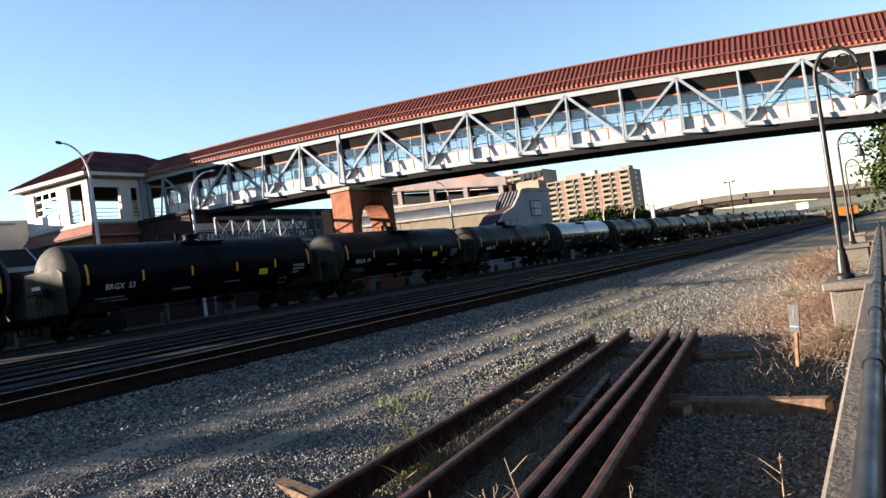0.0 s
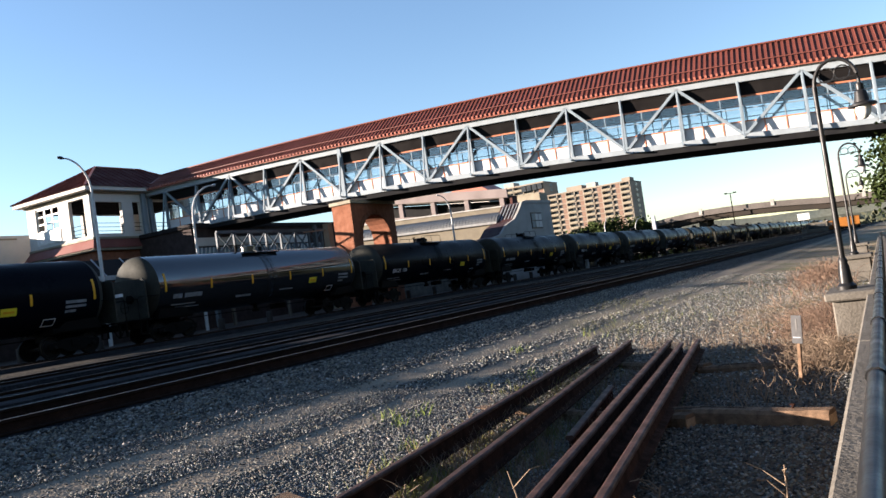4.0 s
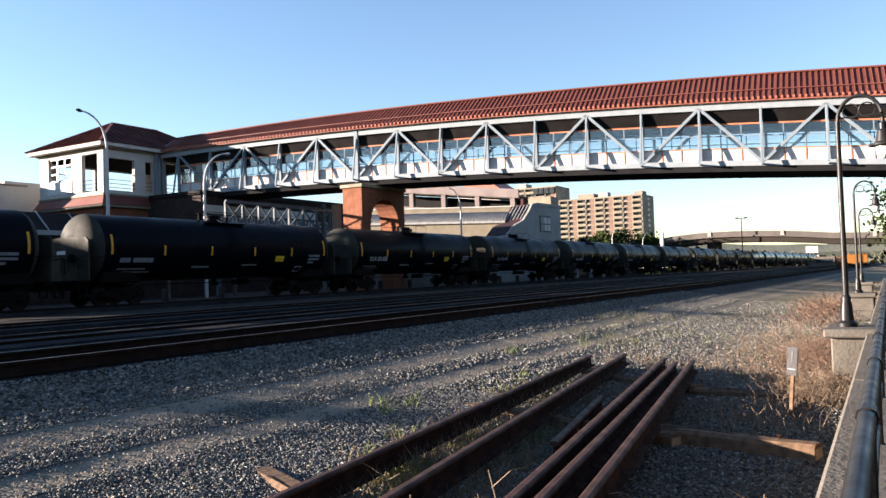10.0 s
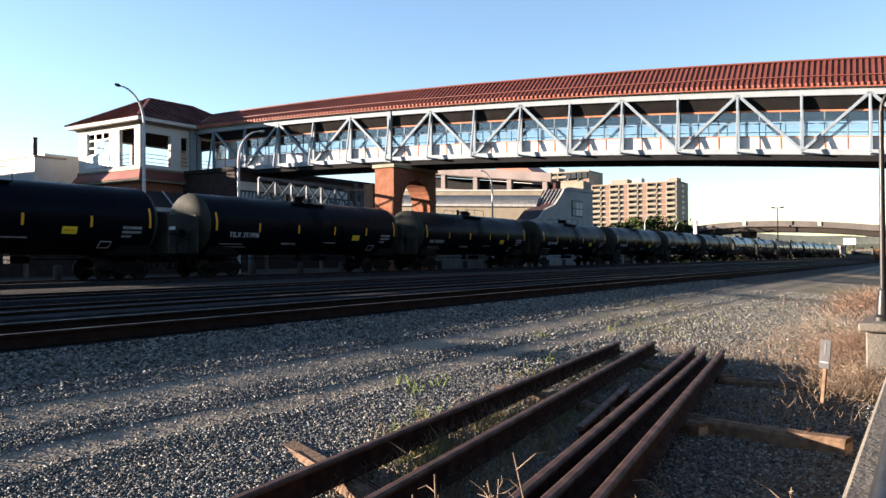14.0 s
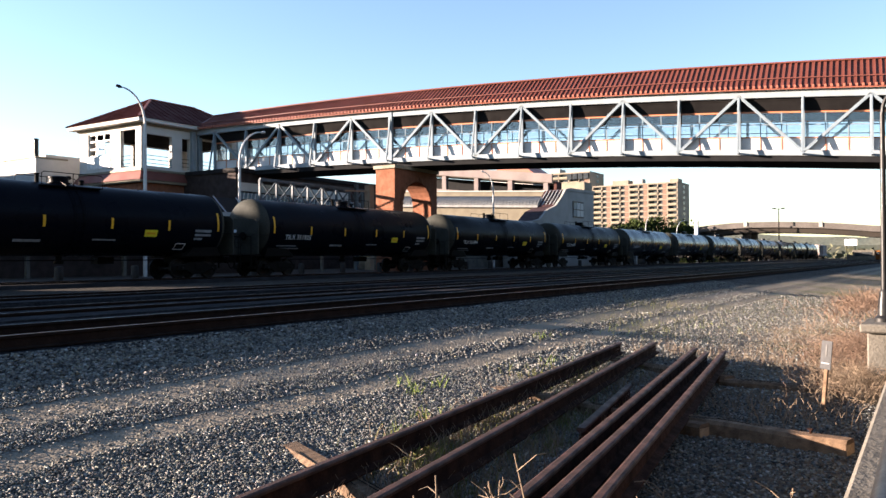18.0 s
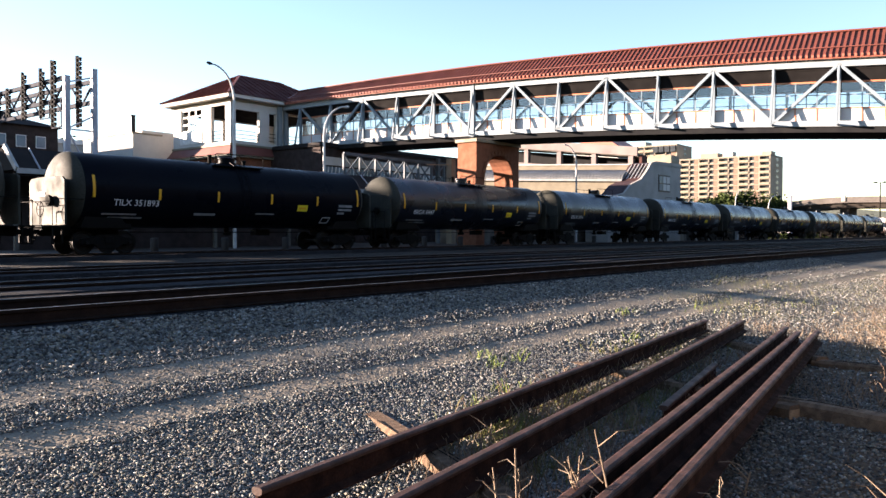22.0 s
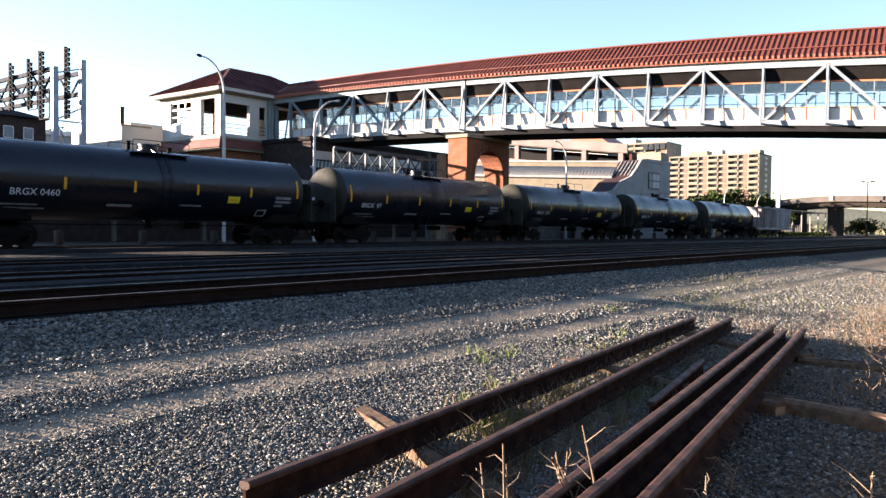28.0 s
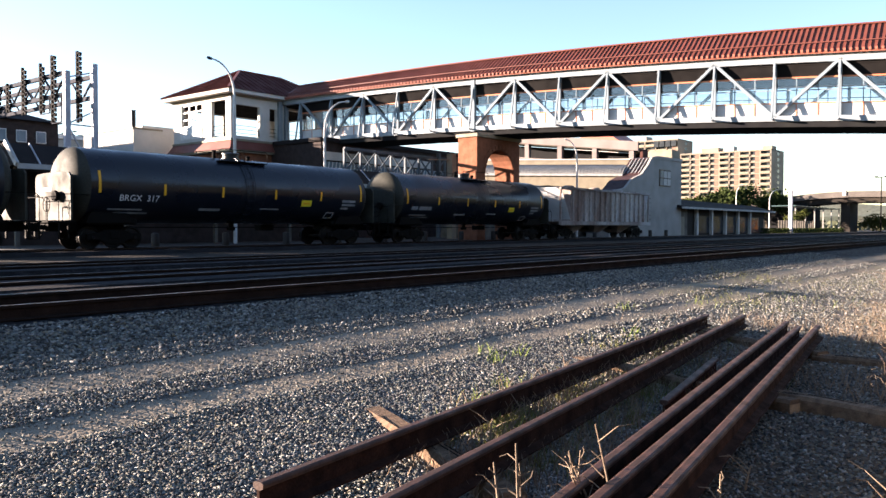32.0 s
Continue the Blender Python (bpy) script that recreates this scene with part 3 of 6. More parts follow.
def tank_car(mat, label):
    car = thing("tank_car", label, "tank car", "cars of the train")
    head_mat = M["tank_head"]
    prof = []
    for k in range(9):
        a = math.pi / 2 * k / 8
        prof.append((max(R_TANK * math.sin(a), 0.01), 1.0 + 0.6 * (1 - math.cos(a))))
    part("tank_shell", Shape().lathe([(R_TANK, 1.6), (R_TANK, CAR - 1.6)], 48, (0, 0, Z_TANK), "x"), mat, car, "", smooth=True)
    for side in (0, 1):
        cap = [(r, CAR - h) for r, h in prof] if side else prof
        part("tank_head", Shape().lathe(cap, 48, (0, 0, Z_TANK), "x"), head_mat, car, "domed tank head", smooth=True)
    for x in (9.0, 9.38):
        band = Shape().lathe([(R_TANK - 0.01, x - 0.03), (R_TANK + 0.012, x - 0.03), (R_TANK + 0.012, x + 0.03), (R_TANK - 0.01, x + 0.03)], 48, (0, 0, Z_TANK), "x")
        part("shell_band", band, mat, car)
    top = Z_TANK + R_TANK
    h = part("valve_housing", Shape().lathe([(0.46, -0.12), (0.46, 0.03), (0.38, 0.04), (0.38, 0.22), (0.42, 0.23), (0.42, 0.27), (0.34, 0.3), (0.1, 0.32)], 24, (9.2, 0, top)), mat, car, "domed valve housing", smooth=True)
    part("lid_hinge", Shape().box(9.5, 9.66, -0.16, 0.16, top + 0.2, top + 0.34), M["truck_steel"], h, "", 0.01)
    v = Shape().lathe([(0.09, -0.05), (0.09, 0.16), (0.12, 0.18), (0.12, 0.23), (0.05, 0.26)], 12, (10.35, 0.2, top))
    part("relief_valve", v, M["truck_steel"], car)
    v = Shape().lathe([(0.08, -0.05), (0.08, 0.3), (0.11, 0.31), (0.11, 0.36)], 12, (8.2, -0.1, top))
    part("relief_valve", v, M["truck_steel"], car)
    for sy in (-1, 1):
        pl = Shape().box(7.9, 10.6, sy * 0.72 - 0.26, sy * 0.72 + 0.26, top - 0.2, top - 0.16)
        part("top_walkway", pl, M["truck_steel"], car, "", 0.006)
    for sy in (-1, 1):
        rl = Shape()
        y = sy * 0.97
        rl.tube([(7.9, y, top - 0.18), (7.9, y, top + 0.3), (7.98, y, top + 0.36), (10.52, y, top + 0.36), (10.6, y, top + 0.3), (10.6, y, top - 0.18)], 0.018, 6)
        rl.tube([(9.25, y, top - 0.18), (9.25, y, top + 0.36)], 0.016, 6)
        part("top_handrail", rl, M["truck_steel"], car)
    for sy in (-1, 1):
        ld = Shape()
        arc = [(sy * (R_TANK + 0.1) * math.cos(a), Z_TANK + (R_TANK + 0.1) * math.sin(a)) for a in [-0.75 + 2.0 * k / 9 for k in range(10)]]
        for dx in (9.02, 9.42):
            ld.tube([(dx, y, z) for y, z in arc], 0.016, 5)
        for y, z in arc[::1]:
            ld.tube([(9.02, y, z), (9.42, y, z)], 0.012, 5)
        part("side_ladder", ld, mat, car)
    for end in (0, 1):
        fx = (lambda x: CAR - x) if end else (lambda x: x)
        b = lambda x0, x1: (min(fx(x0), fx(x1)), max(fx(x0), fx(x1)))
        sill = Shape().box(*b(0.45, 3.6), -0.33, 0.33, 0.72, 1.08)
        sill.box(*b(1.6, 3.7), -1.15, 1.15, 0.98, 1.22)
        part("stub_sill", sill, M["truck_steel"], car, "", 0.02)
        for sy in (-1, 1):
            cr = Shape().add([(fx(a), sy * 1.25, c) for a, c in ((1.5, 1.05), (3.6, 1.05), (3.2, 1.45), (1.7, 1.5))] + [(fx(a), sy * 0.9, c) for a, c in ((1.5, 1.05), (3.6, 1.05), (3.2, 1.35), (1.7, 1.4))], BOX_RING)
            part("cradle", cr, M["truck_steel"], car)
        pf = Shape().box(*b(0.3, 1.0), -1.48, 1.48, 1.06, 1.12)
        for sy in (-1, 1):
            pf.box(*b(0.35, 0.75), sy * 1.4 - 0.06, sy * 1.4 + 0.06, 0.42, 0.46)
            pf.box(*b(0.35, 0.4), sy * 1.4 - 0.06, sy * 1.4 + 0.06, 0.42, 1.06)
            pf.box(*b(0.7, 0.75), sy * 1.4 - 0.06, sy * 1.4 + 0.06, 0.42, 1.06)
        part("end_platform", pf, M["truck_steel"], car, "", 0.008)
        hr = Shape()
        for sy in (-1, 1):
            hr.tube([(fx(0.36), sy * 1.42, 1.1), (fx(0.36), sy * 1.42, 2.05), (fx(0.5), sy * 1.42, 2.15), (fx(1.55), sy * 1.46, 2.15)], 0.018, 6)
        hr.tube([(fx(0.36), -1.42, 2.05), (fx(0.36), 1.42, 2.05)], 0.018, 6)
        hr.tube([(fx(0.36), -0.5, 1.1), (fx(0.36), -0.5, 2.05)], 0.015, 6)
        part("end_handrail", hr, M["truck_steel"], car)
        sh = Shape()
        sh.add([(fx(x), y, z) for x in (0.8, 0.88) for y, z in ((-1.46, 1.15), (1.46, 1.15), (1.46, 2.86), (1.3, 3.0), (0.6, 3.04), (-0.6, 3.04), (-1.3, 3.0), (-1.46, 2.86))], [tuple(range(8)), tuple(range(8, 16))[::-1]] + [(i, (i + 1) % 8, 8 + (i + 1) % 8, 8 + i) for i in range(8)])
        part("head_shield", sh, head_mat, car, "steel half-height head shield", 0.01)
        part("brake_valve", Shape().lathe([(0.05, 0.0), (0.2, 0.02), (0.22, 0.1), (0.16, 0.2), (0.05, 0.22)], 14, (fx(0.8) - (0.22 if not end else 0.0), -0.5, 2.1), "x"), M["truck_steel"], car, "dark brake valve on the end plate", smooth=True)
        part("end_stencil", Shape().box(*b(0.785, 0.797), 0.1, 0.7, 2.3, 2.45), M["lettering"], car, "white stencil block")
        cp = Shape().box(*b(-0.02, 0.5), -0.11, 0.11, 0.78, 0.98)
        cp.box(*b(-0.05, 0.14), -0.2, 0.16, 0.72, 1.03)
        part("coupler", cp, M["truck_steel"], car, "cast knuckle coupler", 0.03)
        hose = Shape().tube([(fx(0.3), -0.35, 0.85), (fx(0.15), -0.38, 0.55), (fx(0.02), -0.36, 0.42), (fx(-0.03), -0.3, 0.45)], 0.025, 6)
        part("brake_hose", hose, M["truck_steel"], car)
        bogie(car, fx(2.75))
    wheel = Shape().tube([(0.3 + 0.0, -0.55 + 0.28 * math.cos(a), 1.75 + 0.28 * math.sin(a)) for a in [2 * math.pi * k / 16 for k in range(17)]], 0.015, 5, cap=False)
    wheel.tube([(0.3, -0.83, 1.75), (0.3, -0.27, 1.75)], 0.012, 5)
    wheel.tube([(0.3, -0.55, 1.47), (0.3, -0.55, 2.03)], 0.012, 5)
    part("hand_brake_wheel", wheel, M["truck_steel"], car)
    for x, tall in ((1.95, 1), (4.8, 0), (7.7, 0), (10.7, 0), (13.6, 0), (16.45, 1)):
        z0, z1 = (2.25, 3.12) if tall else (2.22, 2.68)
        part("reflector_stripe", side_patch(x - 0.055, x + 0.055, z0, z1, R_TANK + 0.003), M["stripe"], car, "yellow reflective stripe")
    pc = part("placard", side_patch(12.35, 13.0, 1.92, 2.22, R_TANK + 0.003), M["placard"], car, "yellow hazard placard")
    part("print_bar", side_patch(12.45, 12.9, 2.03, 2.11, R_TANK + 0.012, 2), M["stripe"], pc)
    for x0, x1, z0, z1 in ((15.1, 16.05, 2.18, 2.3), (15.1, 16.05, 2.0, 2.1), (15.1, 15.6, 1.82, 1.92), (6.6, 7.7, 1.62, 1.72), (9.9, 11.0, 1.72, 1.78), (2.4, 3.9, 1.58, 1.64), (2.7, 4.2, 1.44, 1.5)):
        part("stencil_line", side_patch(x0, x1, z0, z1, R_TANK + 0.003, 2), M["lettering_dim"], car)
    bx = Shape()
    for x0, x1, z0, z1 in ((14.2, 14.75, 1.36, 1.39), (14.2, 14.75, 1.62, 1.65), (14.2, 14.23, 1.36, 1.65), (14.72, 14.75, 1.36, 1.65)):
        p = side_patch(x0, x1, z0, z1, R_TANK + 0.003, 2)
        bx.add(p.v, p.f)
    part("stencil_frame", bx, M["lettering"], car)
    out = Shape().lathe([(0.16, 0.72), (0.2, 0.74), (0.2, 0.86), (0.12, 0.88), (0.12, 1.12)], 14, (9.2, 0, 0))
    part("bottom_outlet", out, M["truck_steel"], car, smooth=True)
    pipe = Shape().tube([(3.6, 0.55, 0.88), (14.9, 0.55, 0.88)], 0.025, 6)
    pipe.box(11.2, 12.0, 0.3, 0.8, 0.72, 1.02)
    part("brake_gear", pipe, M["truck_steel"], car)
    return car


BOX_RING = [(0, 1, 2, 3), (7, 6, 5, 4), (0, 4, 5, 1), (1, 5, 6, 2), (2, 6, 7, 3), (3, 7, 4, 0)]


def words(text, size, mat, name="lettering"):
    """Flat letters as a thin mesh in the xz plane."""
    cu = bpy.data.curves.new(name, "FONT")
    cu.body, cu.size, cu.extrude = text, size, 0.002
    cu.resolution_u = 2
    tmp = bpy.data.objects.new(name, cu)
    me = bpy.data.meshes.new_from_object(tmp)
    bpy.data.objects.remove(tmp)
    me.materials.clear()
    me.materials.append(mat)
    return me


def hopper_car():
    car = thing("hopper_car", "weathered brown and grey covered hopper car at the train's tail", "hopper car", "cars of the train")
    L = 16.6
    body = Shape()
    sec = [(-1.5, 1.35), (1.5, 1.35), (1.55, 3.75), (1.1, 3.95), (-1.1, 3.95), (-1.55, 3.75)]
    n = len(sec)
    body.add([(x, y, z) for x in (2.3, L - 1.4) for y, z in sec], [tuple(range(n))[::-1], tuple(range(n, 2 * n))] + [(i, (i + 1) % n, n + (i + 1) % n, n + i) for i in range(n)])
    part("body", body, M["hopper_pale"], car, "", 0.02)
    for x0, x1, tilt in ((0.9, 2.3, 1), (L - 1.4, L - 0.3, -1)):
        a, c = (x1, x0) if tilt > 0 else (x0, x1)
        e = Shape().add([(a, -1.5, 1.5), (a, 1.5, 1.5), (c, 1.5, 3.9), (c, -1.5, 3.9), (a + 0.03, -1.5, 1.45), (a + 0.03, 1.5, 1.45), (c + 0.03, 1.5, 3.85), (c + 0.03, -1.5, 3.85)], BOX_RING)
        part("slope_sheet", e, M["panel_white"], car, "pale sloping end sheet")
        for sy in (-1, 1):
            part("corner_post", Shape().beam((c, sy * 1.45, 1.1), (c, sy * 1.45, 3.9), 0.12, 0.12, (1, 0, 0)), M["hopper_pale"], car, "", 0.01)
    for i in range(15):
        x = 2.5 + i * (L - 4.1) / 14
        part("side_rib", Shape().box(x - 0.06, x + 0.06, -1.68, -1.5, 1.35, 3.75), M["hopper_pale"], car, "", 0.01)
        part("side_rib", Shape().box(x - 0.06, x + 0.06, 1.5, 1.68, 1.35, 3.75), M["hopper"], car, "", 0.01)
    top = Shape()
    for sy in (-1, 1):
        top.box(0.6, L - 0.2, sy * 1.6 - 0.1, sy * 1.6 + 0.1, 3.72, 3.88)
        top.box(0.6, L - 0.2, sy * 1.6 - 0.1, sy * 1.6 + 0.1, 1.05, 1.35)
    part("side_rail", top, M["hopper"], car, "", 0.015)
    for sx in (4.2, 8.3, 12.4):
        c = Shape().add([(sx + a, b, 1.4) for a, b in ((-1.9, -1.4), (1.9, -1.4), (1.9, 1.4), (-1.9, 1.4))] + [(sx + a, b, 0.45) for a, b in ((-0.4, -0.5), (0.4, -0.5), (0.4, 0.5), (-0.4, 0.5))], BOX_RING)
        part("discharge_chute", c, M["hopper"], car)
    sill = Shape().box(0.3, L + 0.1, -0.3, 0.3, 0.75, 1.1)
    part("centre_sill", sill, M["truck_steel"], car, "", 0.02)
    rw = Shape().box(1.0, L - 0.5, -0.3, 0.3, 4.0, 4.05)
    part("running_board", rw, M["truck_steel"], car)
    for k in range(6):
        x = 3.2 + k * 2.1
        part("roof_hatch", Shape().lathe([(0.45, 3.9), (0.45, 4.05), (0.3, 4.1), (0.05, 4.12)], 14, (x, 0.8 if k % 2 else -0.8, 0)), M["hopper"], car, smooth=True)
    ld = Shape()
    for sx in (0.75, L - 0.25):
        for k in range(7):
            ld.tube([(sx, -1.5, 1.2 + 0.38 * k), (sx + 0.42, -1.5, 1.2 + 0.38 * k)], 0.014, 5)
    part("end_ladder", ld, M["truck_steel"], car)
    for x in (-0.05, L + 0.05):
        part("coupler", Shape().box(x - 0.1, x + 0.35, -0.2, 0.16, 0.74, 1.02), M["truck_steel"], car, "", 0.02)
    bogie(car, 2.2)
    bogie(car, L - 1.9)
    return car


TEXT = {3: "BRGX  315", 14: "TILX 351906", 4: "BRGX  97", 9: "TILX 351893", 23: "BRGX  19", 16: "TILX 351922", 10: "TILX 351894", 6: "BRGX 0431", 24: "BRGX  53", 22: "BRGX  55", 20: "BRGX  104", 18: "BRGX  42", 15: "TILX 351953", 12: "TILX 351970", 11: "TILX 351925", 8: "BRGX 0447", 7: "BRGX 0454", 5: "BRGX 0460", 2: "BRGX  317"}
GLOSSY = {1, 2, 3, 4, 5, 6, 7, 8, 21}
cars = {}
dull_first = tank_car(M["tank_dull"], "dusty black railway tank car with yellow reflector stripes")
mirror_first = tank_car(M["tank_mirror"], "polished black railway tank car mirroring the sky")
gloss_first = tank_car(M["tank_gloss"], "clean glossy black railway tank car with yellow stripes")
for k in range(26, 0, -1):
    first = mirror_first if k == 21 else gloss_first if k in GLOSSY else dull_first
    taken = first in cars.values()
    cars[k] = copy_thing(first, pose(0, TRAIN_Y, RAIL_Z)) if taken else first
for k, car in cars.items():
    if k in TEXT:
        me = words(TEXT[k], 0.38, M["lettering"])
        tx = part("reporting_mark", me, None, car, "white reporting mark")
        a = math.asin((2.06 - Z_TANK) / R_TANK)
        tx.matrix_basis = pose(2.75, -(R_TANK + 0.03) * math.cos(a), Z_TANK + (R_TANK + 0.03) * math.sin(a) - 0.1, 90 - math.degrees(a), 0, 0)
    else:
        part("reporting_mark", side_patch(2.4, 2.95, 1.9, 2.1, R_TANK + 0.003, 2), M["lettering_dim"], car)
        part("reporting_mark", side_patch(3.1, 4.2, 1.9, 2.1, R_TANK + 0.003, 2), M["lettering_dim"], car)
cars[0] = hopper_car()


# ---- footbridge ----
BA = Vector((50.0, 59.7, 0))
BD = Vector((math.sin(radians(5)), -math.cos(radians(5)), 0))
BN = Vector((-BD.y, BD.x, 0)) * 1.0      # across the bridge, away from the near truss
WIDE, PANEL, BEND = 4.4, 3.83, 66.0


def arch(s):
    return -0.0008 * (s - 7) ** 2


def at_bridge(s, across, z):
    p = BA + BD * s + BN * across
    return (p.x, p.y, z + arch(s))


bridge = thing("footbridge", "arched enclosed footbridge of pale blue steel with red metal roof", "footbridge")
LOW, HIGH = 9.3, 13.85
steps = [-0.3 + 66.3 * k / 34 for k in range(35)]


def along(z0, z1, a0, a1, s0=None, s1=None):
    """A bar that follows the arch, between two heights and two offsets across."""
    ss = [s for s in steps if (s0 is None or s > s0) and (s1 is None or s < s1)]
    ss = ([s0] if s0 is not None else []) + ss + ([s1] if s1 is not None else [])
    sh = Shape()
    for s in ss:
        sh.v += [at_bridge(s, a0, z0), at_bridge(s, a1, z0), at_bridge(s, a1, z1), at_bridge(s, a0, z1)]
    n = len(ss)
    sh.f = [(4 * k + i, 4 * k + (i + 1) % 4, 4 * k + 4 + (i + 1) % 4, 4 * k + 4 + i) for k in range(n - 1) for i in range(4)] + [(0, 3, 2, 1), (4 * n - 4, 4 * n - 3, 4 * n - 2, 4 * n - 1)]
    return sh


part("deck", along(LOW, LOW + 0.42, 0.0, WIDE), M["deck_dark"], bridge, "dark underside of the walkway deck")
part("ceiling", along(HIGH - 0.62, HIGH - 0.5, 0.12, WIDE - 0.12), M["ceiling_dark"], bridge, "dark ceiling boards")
for a in (0.0, WIDE):
    o = -0.12 if a == 0 else 0.0
    part("bottom_chord", along(LOW + 0.36, LOW + 0.72, a + o, a + o + 0.24), M["chord_white"], bridge, "", 0.01)
    part("top_chord", along(HIGH - 0.46, HIGH, a + o, a + o + 0.3), M["chord_white"], bridge, "", 0.01)
    part("eave_beam", along(HIGH - 0.02, HIGH + 0.1, a + o - 0.1, a + o + 0.34), M["panel_white"], bridge)
nodes = [-1.63 + PANEL * k for k in range(1, 18)]
for j, a in enumerate((0.0, WIDE)):
    side = -1 if j == 0 else 1
    off = a + side * 0.02
    for k, s0 in enumerate(nodes):
        hi = HIGH - 0.3
        if abs(s0 - 21.35) < 0.5:
            part("pier_post", Shape().beam(at_bridge(s0, off, LOW + 0.3), at_bridge(s0, off, HIGH + 0.1), 0.34, 0.3, tuple(BN)), M["steel_blue"], bridge, "", 0.01)
        part("post", Shape().beam(at_bridge(s0, off, LOW + 0.5), at_bridge(s0, off, hi), 0.19, 0.19, tuple(BN)), M["steel_blue"], bridge, "", 0.008)
        # inclined outrigger and its bracket
        part("outrigger", Shape().beam(at_bridge(s0 - 0.05, off + side * 0.7, LOW + 0.52), at_bridge(s0, off + side * 0.05, hi - 0.1), 0.12, 0.12, tuple(BD)), M["steel_blue"], bridge, "", 0.006)
        part("bracket", Shape().beam(at_bridge(s0, off, LOW + 0.46), at_bridge(s0, off + side * 0.78, LOW + 0.46), 0.12, 0.12), M["steel_blue"], bridge, "", 0.006)
        if k + 1 < len(nodes):
            s1 = nodes[k + 1]
            up = k % 2 == 1
            za, zb = (LOW + 0.6, hi) if up else (hi, LOW + 0.6)
            part("diagonal", Shape().beam(at_bridge(s0, off, za), at_bridge(s1, off, zb), 0.19, 0.2, tuple(BN)), M["steel_blue"], bridge, "", 0.008)

# infill: white parapet panels, window frames and glass
for j, a in enumerate((0.14, WIDE - 0.2)):
    half = PANEL / 3
    for k in range(1, 51):
        s0 = nodes[0] + (k - 1) * half
        if s0 + half > BEND:
            break
        part("parapet_panel", Shape().add([at_bridge(s, c, z) for s in (s0 + 0.03, s0 + half - 0.03) for c in (a, a + 0.05) for z in (LOW + 0.6, LOW + 1.5)], BOX), M["panel_white"], bridge)
        part("window_pane", Shape().add([at_bridge(s, c, z) for s in (s0 + 0.03, s0 + half - 0.03) for c in (a + 0.02, a + 0.03) for z in (LOW + 1.58, HIGH - 1.42)], BOX), M["glass"], bridge).visible_shadow = False
        part("panel_joint", Shape().beam(at_bridge(s0, a + 0.015, LOW + 0.58), at_bridge(s0, a + 0.015, LOW + 1.5), 0.07, 0.09, tuple(BN)), M["orange_frame"], bridge)
        part("mullion", Shape().beam(at_bridge(s0, a + 0.02, LOW + 1.58), at_bridge(s0, a + 0.02, HIGH - 1.39), 0.06, 0.08, tuple(BN)), M["steel_blue"], bridge)
    part("sill_rail", along(LOW + 1.5, LOW + 1.58, a - 0.02, a + 0.08, nodes[0], 65.5), M["orange_frame"], bridge)
    part("transom", along(LOW + 2.35, LOW + 2.41, a, a + 0.06, nodes[0], 65.5), M["steel_blue"], bridge)
    part("head_rail", along(HIGH - 1.42, HIGH - 1.32, a - 0.02, a + 0.08, nodes[0], 65.5), M["orange_frame"], bridge, "terracotta head rail")
    # dark strip added in place of the ceiling's shade above the windows
    part("bulkhead", along(HIGH - 1.32, HIGH - 0.63, a, a + 0.05, nodes[0], 65.5), M["ceiling_dark"], bridge, "dark strip standing in for the shaded ceiling gap")

# roof with standing seams
rz0, over = HIGH + 0.12, 0.4


def ridge(s):
    return HIGH + 1.72 + 0.010 * s


for j, (a0, a1) in enumerate(((-over, WIDE / 2), (WIDE + over, WIDE / 2))):
    sh = Shape()
    for s in steps:
        sh.v += [at_bridge(s, a0, rz0), at_bridge(s, a1, ridge(s)), at_bridge(s, a1, ridge(s) - 0.1), at_bridge(s, a0, rz0 - 0.1)]
    n = len(steps)
    sh.f = [(4 * k + i, 4 * k + (i + 1) % 4, 4 * k + 4 + (i + 1) % 4, 4 * k + 4 + i) for k in range(n - 1) for i in range(4)] + [(0, 3, 2, 1), (4 * n - 4, 4 * n - 3, 4 * n - 2, 4 * n - 1)]
    rf = part("roof_slope", sh, M["roof_red"], bridge, "red standing-seam metal roof")
    if j == 0:
        for k in range(189):
            s0 = 0.2 + k * 0.347
            part("seam", Shape().beam(at_bridge(s0, a0, rz0 + 0.02), at_bridge(s0, a1, ridge(s0) + 0.02), 0.035, 0.085), M["seam_red"], rf)
            part("eave_tile", Shape().beam(at_bridge(s0, a0 - 0.06, rz0 - 0.06), at_bridge(s0, a0 - 0.06, rz0 + 0.12), 0.18, 0.14, tuple(BD)), M["eave_red"], rf)
    f = along(rz0 - 0.13, rz0 - 0.01, a0 - 0.06 if j == 0 else a0 - 0.05, a0 + 0.05 if j == 0 else a0 + 0.06)
    part("fascia", f, M["eave_red"], bridge, "orange red gutter fascia")
for k in range(len(steps) - 1):
    a, b = steps[k], steps[k + 1]
    u = 0.3
    part("snow_guard", Shape().beam(at_bridge(a, -over + u * (WIDE / 2 + over), rz0 + u * (ridge(a) - rz0) + 0.12), at_bridge(b, -over + u * (WIDE / 2 + over), rz0 + u * (ridge(b) - rz0) + 0.12), 0.05, 0.05), M["seam_red"], bridge, "orange red snow guard rail")
    part("ridge_cap", Shape().beam(at_bridge(a, WIDE / 2, ridge(a) + 0.03), at_bridge(b, WIDE / 2, ridge(b) + 0.03), 0.3, 0.1), M["roof_red"], bridge)
part("near_end_support", Shape().add([tuple(Vector(at_bridge(63.5 + ds, c, 0)) * 1.0)[:2] + (z,) for ds in (-0.5, 0.5) for c in (0.1, WIDE - 0.1) for z in (0.0, LOW + arch(63.5) + 0.05)], BOX), M["brick"], bridge)

